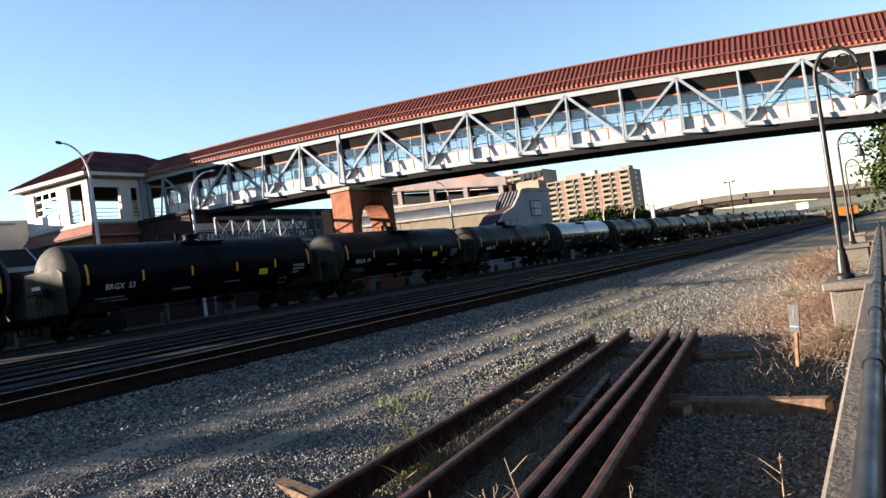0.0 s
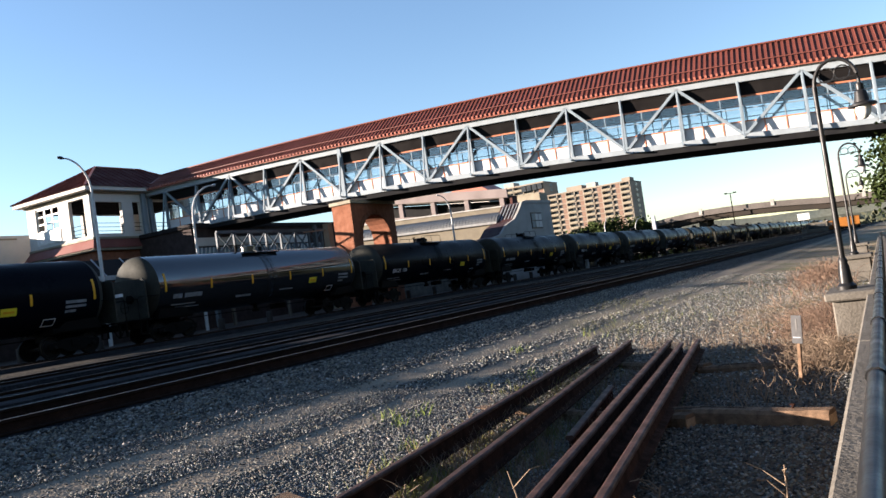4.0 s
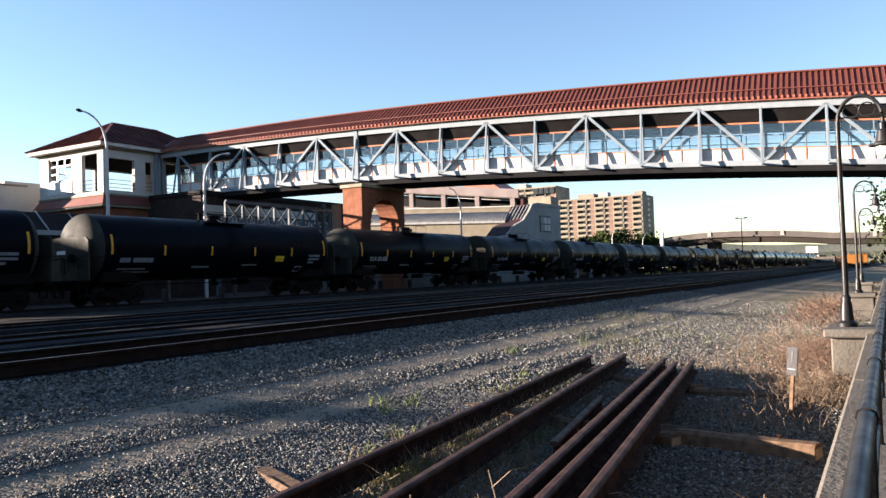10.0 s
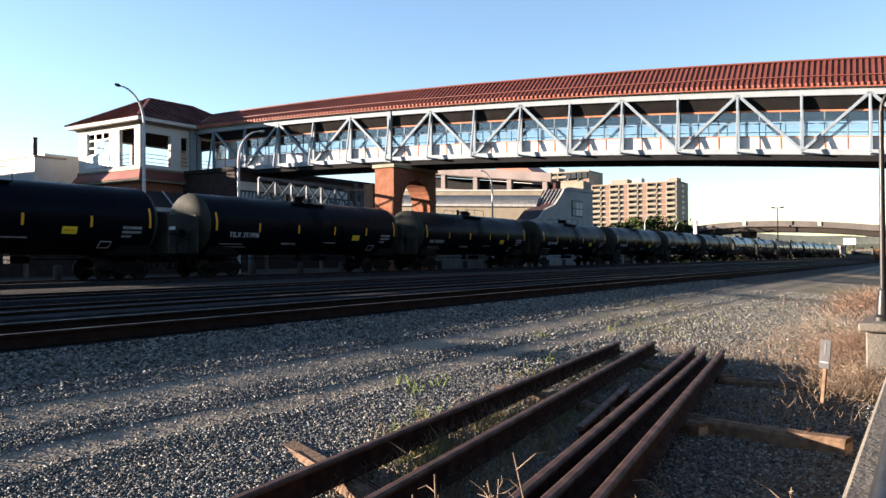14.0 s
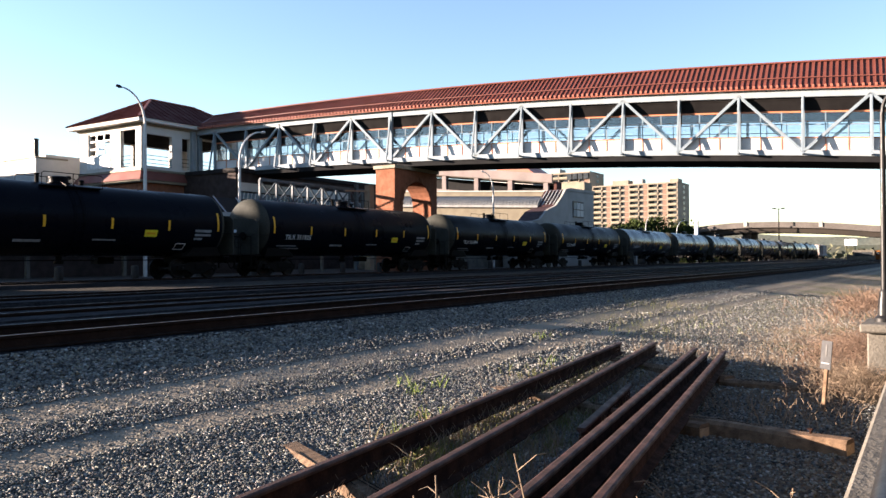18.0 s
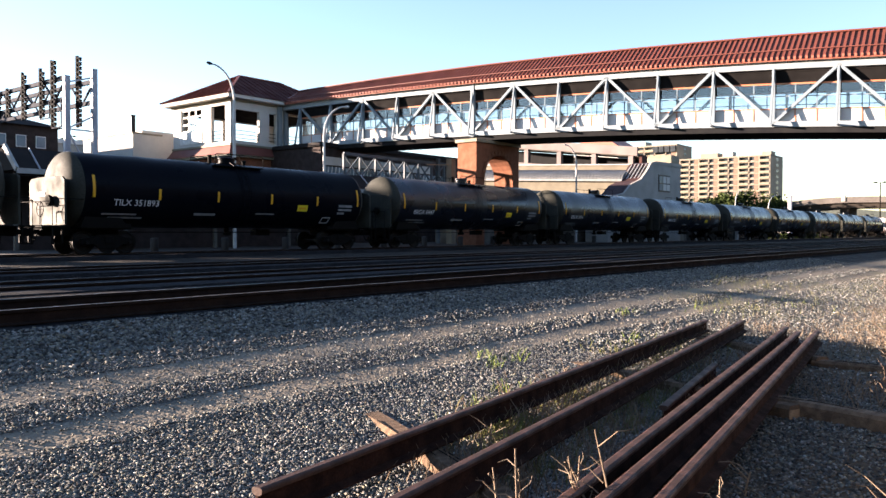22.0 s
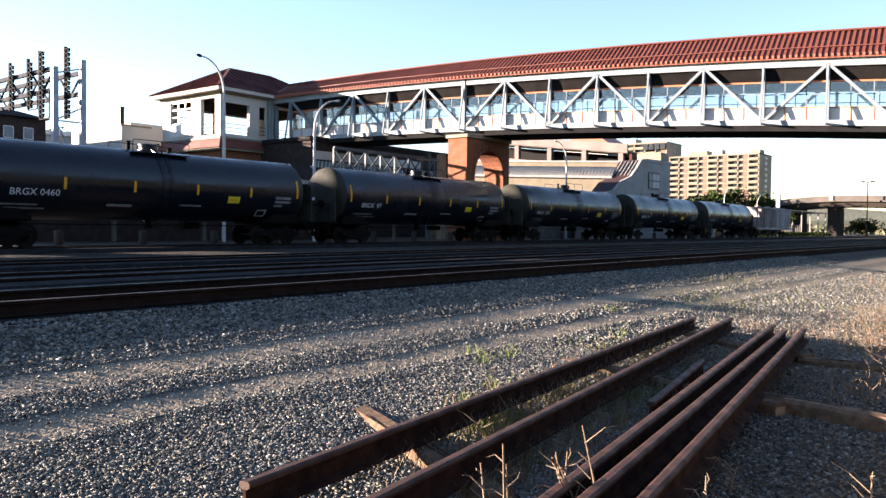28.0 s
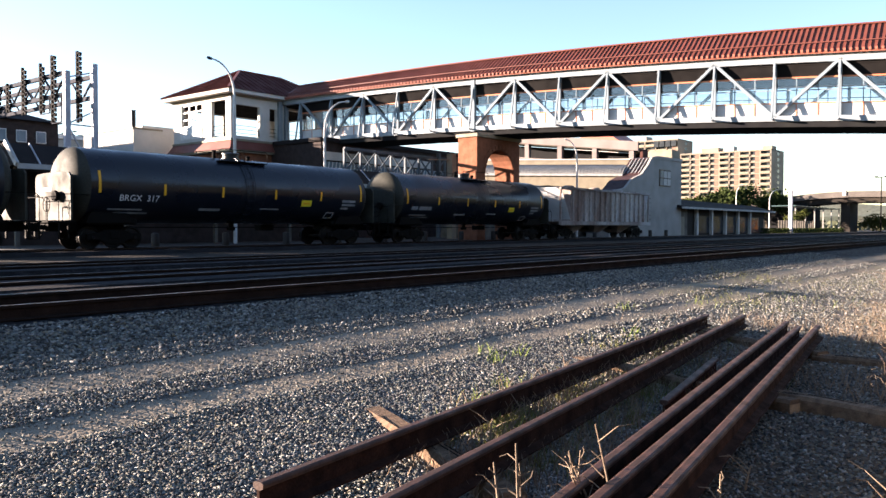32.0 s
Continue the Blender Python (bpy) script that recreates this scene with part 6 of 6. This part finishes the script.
# ---- plants ----
def quads(name, centres, size, mat, flat=0.0):
    """Many small leaves, each a bent quad of its own turn, as one mesh."""
    n = len(centres)
    c = np.asarray(centres, float)
    d = np.random.normal(size=(n, 3))
    d[:, 2] *= 1.0 - flat
    d /= np.linalg.norm(d, axis=1)[:, None] + 1e-9
    e = np.cross(d, np.random.normal(size=(n, 3)))
    e /= np.linalg.norm(e, axis=1)[:, None] + 1e-9
    s = size * np.random.uniform(0.6, 1.4, size=(n, 1))
    f = np.cross(d, e)
    v = np.stack([c - d * s, c + e * s * 0.55 + f * s * 0.12, c + d * s, c - e * s * 0.55 + f * s * 0.12], 1).reshape(-1, 3)
    me = bpy.data.meshes.new(name)
    me.vertices.add(4 * n)
    me.vertices.foreach_set("co", v.ravel())
    me.loops.add(4 * n)
    me.loops.foreach_set("vertex_index", np.arange(4 * n))
    me.polygons.add(n)
    me.polygons.foreach_set("loop_start", np.arange(0, 4 * n, 4))
    me.update()
    me.materials.append(mat)
    return me


def tree(x, y, z, h, r, leaves, size, mat, label, name="tree", lean=0.0):
    t = thing(name, label, "tree", at=pose(x, y, z))
    part("trunk", Shape().tube([(0, 0, -0.2), (0.05 * h * lean, 0, h * 0.3), (0.08 * h * lean, 0.03 * h, h * 0.62)], 0.035 * h, 8, 0.015 * h), M["bark"], t)
    pts = []
    for k in range(11):
        a, u = k * 2.4, random.uniform(0.35, 0.95)
        tip = Vector((math.cos(a) * r * random.uniform(0.45, 0.95), math.sin(a) * r * random.uniform(0.45, 0.95), h * u))
        start = Vector((0, 0, h * min(u * 0.6, 0.55)))
        part("limb", Shape().tube([start, start.lerp(tip, 0.5) + Vector((0, 0, 0.04 * h)), tip], 0.012 * h, 5, 0.003 * h), M["bark"], t)
        m = int(leaves / 14)
        spreadr = r * random.uniform(0.22, 0.5)
        pts.append(np.array(tip) + np.random.normal(size=(m, 3)) * spreadr * np.array([0.62, 0.62, 0.45]))
    m = int(leaves * 3 / 14)
    q = np.random.normal(size=(m, 3))
    q /= np.linalg.norm(q, axis=1)[:, None]
    pts.append(q * np.random.uniform(0.2, 0.8, size=(m, 1)) * np.array([r, r, h * 0.32]) + np.array([0, 0, h * 0.66]))
    tagged(part("crown", quads("crown", np.concatenate(pts), size, mat), None, t), kind="stuff")
    return t


tree(58, -1.5, 0.0, 7.6, 2.9, 5200, 0.17, M["leaf"], "leafy dark green tree beside the walkway wall")
tree(70, -2.6, 0.0, 8.6, 3.6, 3600, 0.2, M["leaf"], "tall leafy green tree beyond the walk")
tree(230, 80.5, 0.5, 13.0, 3.6, 2600, 0.42, M["leaf_light"], "yellow green tree in front of the apartments")
tree(230, 90.0, 0.5, 10.5, 2.8, 1600, 0.4, M["leaf_light"], "small yellow green tree in front of the apartments")
tree(172, 84.0, 0.5, 6.5, 3.4, 1600, 0.4, M["leaf"], "small dark green tree in front of the apartments")
tree(228, 84.0, 0.5, 9.0, 5.0, 2400, 0.45, M["leaf"], "dark spreading tree beside the apartments")
tree(225, 74.0, 0.5, 10.0, 4.6, 2600, 0.45, M["leaf"], "dark spreading tree beside the apartments")
tree(240, 70.0, 0.5, 10.5, 4.0, 1800, 0.45, M["leaf"], "dark spreading tree beside the apartments")
tree(188, 63.0, 0.5, 10.6, 4.6, 2600, 0.4, M["leaf"], "dense dark tree at the end of the overpass")
tree(196, 58.0, 0.5, 10.6, 4.0, 2200, 0.4, M["leaf"], "dense dark tree at the end of the overpass")
tree(176, 66.0, 0.5, 8.0, 3.6, 1500, 0.4, M["leaf"], "small dark green tree in front of the apartments")
tree(160, 41.5, 0.6, 4.6, 1.7, 900, 0.24, M["leaf_light"], "small bright green street tree")
tree(215, 38.0, 0.4, 4.0, 3.2, 1200, 0.3, M["leaf_light"], "broad yellow green bush by the overpass")
tree(60, 130.0, 0.5, 15.5, 6.0, 2200, 0.5, M["leaf"], "distant green tree behind the works")
tree(61, 114.0, 0.5, 16.4, 4.2, 2200, 0.45, M["leaf"], "distant green tree behind the works")
tree(66, 116.0, 0.5, 16.2, 4.0, 2000, 0.45, M["leaf"], "distant green tree behind the works")
tree(52, 122.0, 0.5, 14.5, 5.0, 2000, 0.5, M["leaf"], "distant green tree behind the works")
tree(70, 132.0, 0.5, 15.0, 6.0, 2000, 0.5, M["leaf"], "distant green tree behind the works")
tree(46, 104.0, 0.5, 14.2, 4.5, 1600, 0.45, M["leaf"], "distant green tree behind the works")


hedge = [(random.uniform(126, 181), 38.6 + random.gauss(0, 0.35), random.uniform(0.7, 1.5)) for k in range(3600)]
tagged(new("hedge", quads("hedge", hedge, 0.17, M["leaf"])), "low clipped dark green hedge along the platform", "hedge", kind="stuff")


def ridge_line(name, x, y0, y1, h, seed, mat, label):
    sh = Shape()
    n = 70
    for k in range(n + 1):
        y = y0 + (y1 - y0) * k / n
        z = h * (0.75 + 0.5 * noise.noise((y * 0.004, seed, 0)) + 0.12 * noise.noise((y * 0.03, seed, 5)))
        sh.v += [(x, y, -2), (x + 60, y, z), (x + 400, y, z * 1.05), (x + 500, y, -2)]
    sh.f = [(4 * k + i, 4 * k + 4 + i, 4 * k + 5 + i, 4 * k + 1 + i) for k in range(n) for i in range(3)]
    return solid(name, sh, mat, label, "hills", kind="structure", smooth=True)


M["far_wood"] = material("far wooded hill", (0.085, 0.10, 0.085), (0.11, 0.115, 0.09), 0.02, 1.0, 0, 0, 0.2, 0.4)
M["bluff_wood"] = material("unseen wooded bluff", (0.03, 0.036, 0.02), (0.045, 0.045, 0.028), 0.06, 1.0, 0, 0, 0.5, 0.5, spec=0.0)
M["near_wood"] = material("wooded slope", (0.07, 0.08, 0.045), (0.10, 0.095, 0.06), 0.06, 1.0, 0, 0, 0.5, 0.5)
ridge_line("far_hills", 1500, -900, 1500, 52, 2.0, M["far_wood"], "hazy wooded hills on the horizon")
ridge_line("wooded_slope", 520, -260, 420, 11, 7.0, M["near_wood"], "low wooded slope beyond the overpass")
# an unseen bluff, added behind the walk to close it and block sky light
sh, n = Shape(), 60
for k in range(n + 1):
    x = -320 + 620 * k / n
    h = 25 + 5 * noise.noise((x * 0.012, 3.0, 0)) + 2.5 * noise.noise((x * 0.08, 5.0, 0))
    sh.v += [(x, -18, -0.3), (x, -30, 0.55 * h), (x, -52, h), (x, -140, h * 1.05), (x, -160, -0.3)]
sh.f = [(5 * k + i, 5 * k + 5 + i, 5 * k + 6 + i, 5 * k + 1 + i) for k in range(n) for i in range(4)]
solid("wooded_bluff", sh, M["bluff_wood"], "unseen dark bluff added behind the walkway to block sky light", "hillside", kind="structure", smooth=True)
woods = []
for k in range(1400):
    y = random.uniform(-60, 140)
    x = random.uniform(330, 500)
    woods.append((x, y, abs(random.gauss(0, 1)) * 1.6 + 1.0))
tagged(new("far_trees", quads("far_trees", woods, 1.5, M["near_wood"])), "far belt of low scrubby trees along the railway", "trees", kind="stuff")


def stems(name, items, mat, r=0.006):
    """Many thin curved stalks as one mesh: items of (base, tip, sag)."""
    sh = Shape()
    for a, b, sag in items:
        a, b = Vector(a), Vector(b)
        m = a.lerp(b, 0.55) + Vector(sag)
        sh.tube([a, m, b], r, 3, r * 0.35, cap=False)
    return mesh_of(name, sh, mat)


def brush(name, label, mat, cx, cy, rx, ry, n, hmin, hmax, r=0.006, sagz=0.0):
    it = []
    for k in range(n):
        x, y = cx + random.gauss(0, rx), cy + random.gauss(0, ry)
        y = max(y, wall_y(x) + 0.08)
        h = random.uniform(hmin, hmax)
        a = random.uniform(0, 6.28)
        d = h * random.uniform(0.4, 1.7)
        tip = (x + math.cos(a) * d, max(y + math.sin(a) * d * 0.8, wall_y(x) + 0.05), ground_z(x, y) + h * random.uniform(0.4, 1.0))
        it.append(((x, y, ground_z(x, y) - 0.03), tip, (random.uniform(-0.1, 0.1), random.uniform(-0.1, 0.1), h * 0.25)))
    return tagged(new(name, stems(name, it, mat, r)), label, "dry brush", kind="stuff")


brush("dry_brush", "tangle of dry tan stems beside the concrete wall", M["dry_stem"], 11.0, 1.12, 0.7, 0.26, 1500, 0.05, 0.30, 0.0035)
brush("red_brush", "reddish dry brush growing along the wall", M["dry_red"], 14.8, 1.4, 1.6, 0.36, 1900, 0.06, 0.36, 0.0035)
brush("dry_grass", "pale dry grass along the wall", M["dry_stem"], 17.0, 2.2, 3.0, 0.7, 1300, 0.04, 0.18, 0.004)
for x, y, rr in ((5.3, 3.25, 0.3), (6.2, 3.42, 0.3), (7.2, 3.5, 0.35), (5.3, 2.68, 0.22), (6.3, 2.85, 0.2), (9.2, 3.85, 0.3)):
    brush("dry_litter", "dry tan grass and leaf litter between the rails", M["dry_stem"], x, y, rr, 0.1, 170, 0.015, 0.075, 0.003)
brush("far_brush", "dry brown brush farther along the wall", M["dry_red"], 29.0, 2.3, 4.0, 0.6, 900, 0.15, 0.6, 0.009)


def tuft_field(name, label, mat, spots, per, size, h):
    it = []
    for cx, cy, rr in spots:
        for k in range(per):
            x, y = cx + random.gauss(0, rr), cy + random.gauss(0, rr)
            a = random.uniform(0, 6.28)
            hh = h * random.uniform(0.4, 1.2)
            it.append(((x, y, ground_z(x, y) - 0.01), (x + math.cos(a) * hh * 0.6, y + math.sin(a) * hh * 0.6, ground_z(x, y) + hh), (0, 0, hh * 0.15)))
    return tagged(new(name, stems(name, it, mat, size)), label, "weeds", kind="stuff")


tuft_field("weed_tufts", "small green and yellow weeds in the gravel", M["grass"], [(5.55, 3.85, 0.14), (5.1, 3.45, 0.16), (5.3, 3.6, 0.16), (6.9, 3.4, 0.15), (6.4, 3.75, 0.3), (5.6, 3.35, 0.25), (6.9, 3.3, 0.3), (7.6, 3.0, 0.3), (9.3, 4.3, 0.3), (4.8, 3.2, 0.2), (10.2, 3.9, 0.3), (15.5, 5.2, 0.7), (18, 5.0, 1.0), (22, 4.6, 1.5), (21, 6.6, 0.8), (5.9, 3.0, 0.3), (4.5, 2.9, 0.25), (7.9, 3.6, 0.3), (6.6, 3.55, 0.35), (5.3, 3.5, 0.3), (9.0, 3.75, 0.3)], 130, 0.0035, 0.11)
tuft_field("green_sprigs", "fresh green weed sprigs in the gravel", M["sprig"], [(7.4, 5.3, 0.07), (7.7, 5.0, 0.08), (7.2, 5.0, 0.06), (10.4, 4.8, 0.12), (5.5, 3.85, 0.12), (5.1, 3.4, 0.1), (6.3, 4.3, 0.06), (12.5, 6.0, 0.15), (14.5, 5.4, 0.3), (17.0, 4.6, 0.5)], 15, 0.004, 0.12)
tuft_field("straw_tufts", "dry straw between the stacked rails", M["dry_stem"], [(5.2, 3.0, 0.4), (6.2, 3.35, 0.4), (7.3, 2.95, 0.35), (8.6, 3.5, 0.4), (10.0, 3.3, 0.4), (4.0, 2.8, 0.3), (12.6, 3.6, 0.7), (13.4, 2.6, 0.8), (11.9, 1.9, 0.5), (8.8, 1.6, 0.4), (4.6, 3.2, 0.3), (5.6, 3.45, 0.3), (6.6, 3.5, 0.3), (7.6, 3.6, 0.3), (4.2, 3.0, 0.3)], 190, 0.004, 0.16)

# tall dry stalks in the foreground
stalks = [
    ((3.27, 2.14), 0.58, (0.00, 0.02)),
    ((3.47, 2.25), 0.41, (-0.00, 0.02)),
    ((3.33, 2.29), 0.44, (-0.01, 0.04)),
    ((3.65, 2.01), 0.48, (-0.03, 0.05)),
    ((3.71, 1.94), 0.46, (-0.08, 0.13)),
    ((3.87, 2.15), 0.41, (0.02, -0.01)),
    ((4.11, 2.30), 0.14, (0.29, -0.36)),
    ((3.77, 1.87), 0.62, (-0.05, 0.09)),
    ((4.11, 1.44), 0.36, (0.01, -0.00)),
    ((4.35, 1.54), 0.02, (0.17, -0.22)),
    ((4.95, 1.75), -0.04, (-0.15, 0.19)),
    ((5.01, 1.77), -0.20, (0.19, -0.25)),
    ((4.94, 1.58), 0.18, (0.03, -0.03)),
    ((4.65, 0.76), 0.39, (0.02, -0.01)),
    ((4.58, 3.25), 0.28, (0.02, -0.01)),
    ((5.41, 3.55), 0.18, (0.01, -0.01)),
    ((4.02, 2.25), 0.07, (-0.04, 0.05)),
]
for (x, y), h, (dx, dy) in stalks:
    st = thing("dry_stalk", "tall pale dry weed stalk in the gravel", "weed", "dry stalks", at=pose(x, y, ground_z(x, y) - 0.03))
    part("stem", Shape().tube([(0, 0, 0), (dx * 0.4, dy * 0.4, h * 0.55), (dx, dy, h)], 0.010, 6, 0.004), M["dry_stem"], st)
    for k in range(5):
        u = 0.25 + 0.15 * k
        a, q = random.uniform(0, 6.28), random.uniform(0.05, 0.2)
        p = Vector((dx * u, dy * u, h * u))
        m = p + Vector((math.cos(a) * q * 0.6, math.sin(a) * q * 0.6, q * random.uniform(0.1, 0.7)))
        part("twig", Shape().tube([p, m, m + Vector((math.cos(a + 0.6) * q * 0.5, math.sin(a + 0.6) * q * 0.5, q * random.uniform(-0.2, 0.4)))], 0.0045, 5, 0.0015), M["dry_stem"], st)

sign = thing("stake_sign", "small weathered sign on a leaning wooden stake", "sign", at=pose(9.1, 1.16, 0.03, 2, 5, -35))
part("stake", Shape().box(-0.012, 0.012, -0.022, 0.022, -0.1, 0.62), M["timber"], sign, "", 0.003)
pl = part("plate", Shape().box(-0.025, -0.013, -0.068, 0.068, 0.44, 0.74), M["sign_grey"], sign, "grey weathered plate", 0.003)
part("mark", Shape().box(-0.029, -0.0255, -0.012, 0.012, 0.58, 0.7), M["black_iron"], pl)
part("mark", Shape().box(-0.029, -0.0255, -0.05, 0.05, 0.5, 0.51), M["lettering_dim"], pl)

# ---- gravel ----
def gravel(name, label, n, area, size, mat, keep):
    """Loose broken stones as one mesh, made of a few rough shapes."""
    base = []
    for k in range(10):
        bm = bmesh.new()
        for c in ((1, 0, 0), (-1, 0, 0), (0, 1, 0), (0, -1, 0), (0, 0, 1), (0, 0, -1)):
            c = Vector(c) + Vector((random.uniform(-0.4, 0.4), random.uniform(-0.4, 0.4), random.uniform(-0.4, 0.4)))
            bm.verts.new((c.x * 1.45, c.y * random.uniform(0.8, 1.1), c.z * 0.8))
        bmesh.ops.convex_hull(bm, input=bm.verts)
        bmesh.ops.triangulate(bm, faces=bm.faces)
        bm.verts.index_update()
        vv = np.array([v.co[:] for v in bm.verts])
        ff = np.array([[v.index for v in f.verts] for f in bm.faces])
        bm.free()
        base.append((vv, ff))
    allv, allf, off = [], [], 0
    for k in range(10):
        vv, ff = base[k]
        m = n // 10
        x = np.random.uniform(area[0], area[1], m)
        y = np.random.uniform(area[2], area[3], m)
        ok = np.array([keep(a, b) for a, b in zip(x, y)])
        x, y = x[ok], y[ok]
        m = len(x)
        s = size * np.random.uniform(0.45, 1.35, m)
        a, t = np.random.uniform(0, 6.28, m), np.random.uniform(-0.6, 0.6, m)
        z = np.array([ground_z(p, q) for p, q in zip(x, y)]) + s * np.random.uniform(-0.1, 0.55, m)
        ca, sa, ct, st = np.cos(a), np.sin(a), np.cos(t), np.sin(t)
        rot = np.zeros((m, 3, 3))
        rot[:, 0, 0], rot[:, 0, 1], rot[:, 1, 0], rot[:, 1, 1], rot[:, 2, 2] = ca * ct, -sa, sa * ct, ca, ct
        rot[:, 0, 2], rot[:, 1, 2], rot[:, 2, 0] = ca * st, sa * st, -st
        p = np.einsum("mij,vj->mvi", rot, vv) * s[:, None, None] + np.stack([x, y, z], -1)[:, None, :]
        allv.append(p.reshape(-1, 3))
        allf.append((ff[None] + (np.arange(m) * len(vv))[:, None, None] + off).reshape(-1, 3))
        off += m * len(vv)
    v, f = np.concatenate(allv), np.concatenate(allf)
    me = bpy.data.meshes.new(name)
    me.vertices.add(len(v))
    me.vertices.foreach_set("co", v.ravel())
    me.loops.add(3 * len(f))
    me.loops.foreach_set("vertex_index", f.ravel())
    me.polygons.add(len(f))
    me.polygons.foreach_set("loop_start", np.arange(0, 3 * len(f), 3))
    me.update()
    me.materials.append(mat)
    return tagged(new(name, me), label, "gravel", kind="stuff")


def stone_material(name, k):
    """Broken stone, each piece of its own tone; k scales the tones."""
    m = bpy.data.materials.new(name)
    m.use_nodes = True
    nt, b = m.node_tree, m.node_tree.nodes["Principled BSDF"]
    g = nt.nodes.new("ShaderNodeNewGeometry")
    r = nt.nodes.new("ShaderNodeValToRGB")
    e = r.color_ramp.elements
    e[0].color, e[1].color = (0.045 * k, 0.046 * k, 0.047 * k, 1), (0.40 * k, 0.40 * k, 0.38 * k, 1)
    for p, c in ((0.35, (0.125, 0.125, 0.119)), (0.75, (0.242, 0.24, 0.218)), (0.88, (0.225, 0.195, 0.145))):
        stop = e.new(p)
        stop.color = (c[0] * k, c[1] * k, c[2] * k, 1)
    nt.links.new(g.outputs["Random Per Island"], r.inputs[0])
    co = nt.nodes.new("ShaderNodeTexCoord")
    n = nt.nodes.new("ShaderNodeTexNoise")
    n.inputs["Scale"].default_value, n.inputs["Detail"].default_value = 55.0, 4.0
    nt.links.new(co.outputs["Object"], n.inputs["Vector"])
    mx = nt.nodes.new("ShaderNodeMix")
    mx.data_type, mx.blend_type = "RGBA", "MULTIPLY"
    mx.inputs["Factor"].default_value = 0.35
    nt.links.new(r.outputs["Color"], mx.inputs[6])
    nt.links.new(n.outputs["Color"], mx.inputs[7])
    nt.links.new(mx.outputs[2], b.inputs["Base Color"])
    b.inputs["Roughness"].default_value = 0.9
    b.inputs["Specular IOR Level"].default_value = 0.02
    return m


M["stone"] = stone_material("broken stone", 1.02)
# tones cut further, for dark dirt and the rail pile's shadow
M["dark_stone"] = stone_material("dark stone toned for shade", 0.7)
# darker than the yard stone to carry the train's shade
M["track_stone"] = stone_material("shade-toned track stone", 0.88)


def rut(y, x):
    w = 0.08 * noise.noise((x * 0.45, y * 0.45, 9))
    return 5.38 < y + w < 5.83 or 6.36 < y + w < 6.95


def by_wall(x, y):
    return y < 2.45 - 0.25 * noise.noise((x, y, 4)) and x < 9.8


def keep_near(x, y):
    if y < wall_y(x) + 0.05 or y > 2.6 * x + 0.4:
        return False
    if rut(y, x):
        return random.random() < 0.07
    return not by_wall(x, y)


gravel("gravel_near", "loose grey broken stone in the yard", 215000, (1.6, 9.0, 0.5, 7.7), 0.0115, M["stone"], keep_near)
gravel("gravel_by_wall", "dark broken stone and dirt by the wall, rail shade in its tone", 52000, (1.6, 9.9, 0.3, 2.8), 0.0125, M["dark_stone"], lambda x, y: y > wall_y(x) + 0.05 and y < 2.6 * x + 0.4 and by_wall(x, y) and random.random() < 0.6)
gravel("gravel_middle", "loose grey broken stone in the yard", 120000, (9.0, 34.0, 0.9, 7.7), 0.017, M["stone"], lambda x, y: keep_near(x, y) and random.random() < (0.75 if x < 13 else 0.5 - 0.012 * (x - 13)) * (1.0 if y > 3.5 else 0.6))
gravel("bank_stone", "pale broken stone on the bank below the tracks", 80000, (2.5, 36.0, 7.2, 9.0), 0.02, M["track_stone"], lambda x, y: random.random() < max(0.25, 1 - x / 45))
gravel("strip_stone", "pale broken stone between the tracks", 16000, (2.5, 45.0, 11.75, 12.35), 0.026, M["track_stone"], lambda x, y: True)
gravel("strip_stone", "pale broken stone between the tracks", 9000, (5.0, 60.0, 16.3, 17.0), 0.03, M["track_stone"], lambda x, y: True)


def motions():
    # the train rolls past at about 12.9 m/s; each car keeps its place in the consist
    head = [(0, 56.15 + 20 * CAR), (3, 18.0 + 20 * CAR), (13, 18.85 + 13 * CAR), (23, 19.2 + 6 * CAR), (31.5, 20.3), (32, 13.9)]
    for k, car in cars.items():
        walk(car, [(t, pose(x + (2 - k) * CAR, TRAIN_Y, RAIL_Z)) for t, x in head])
    # the wheels roll with the rails; alike wheelsets share one rolling action
    steps = int(32.0 * 18)
    rolled = {}
    for k, car in cars.items():
        for bg in car.children:
            for ws in bg.children:
                if not ws.name.startswith("wheelset"):
                    continue
                at = round(ws.location.x, 2)
                if at not in rolled:
                    walk(ws, [(i / 18, pose(at, 0, 0.46, 0, -math.degrees(12.7 * i / 18 / 0.46) % 360, 0)) for i in range(steps + 1)])
                    rolled[at] = ws.animation_data
                else:
                    ws.rotation_mode = "QUATERNION"
                    ws.animation_data_create()
                    ws.animation_data.action = rolled[at].action
                    ws.animation_data.action_slot = rolled[at].action_slot


motions()
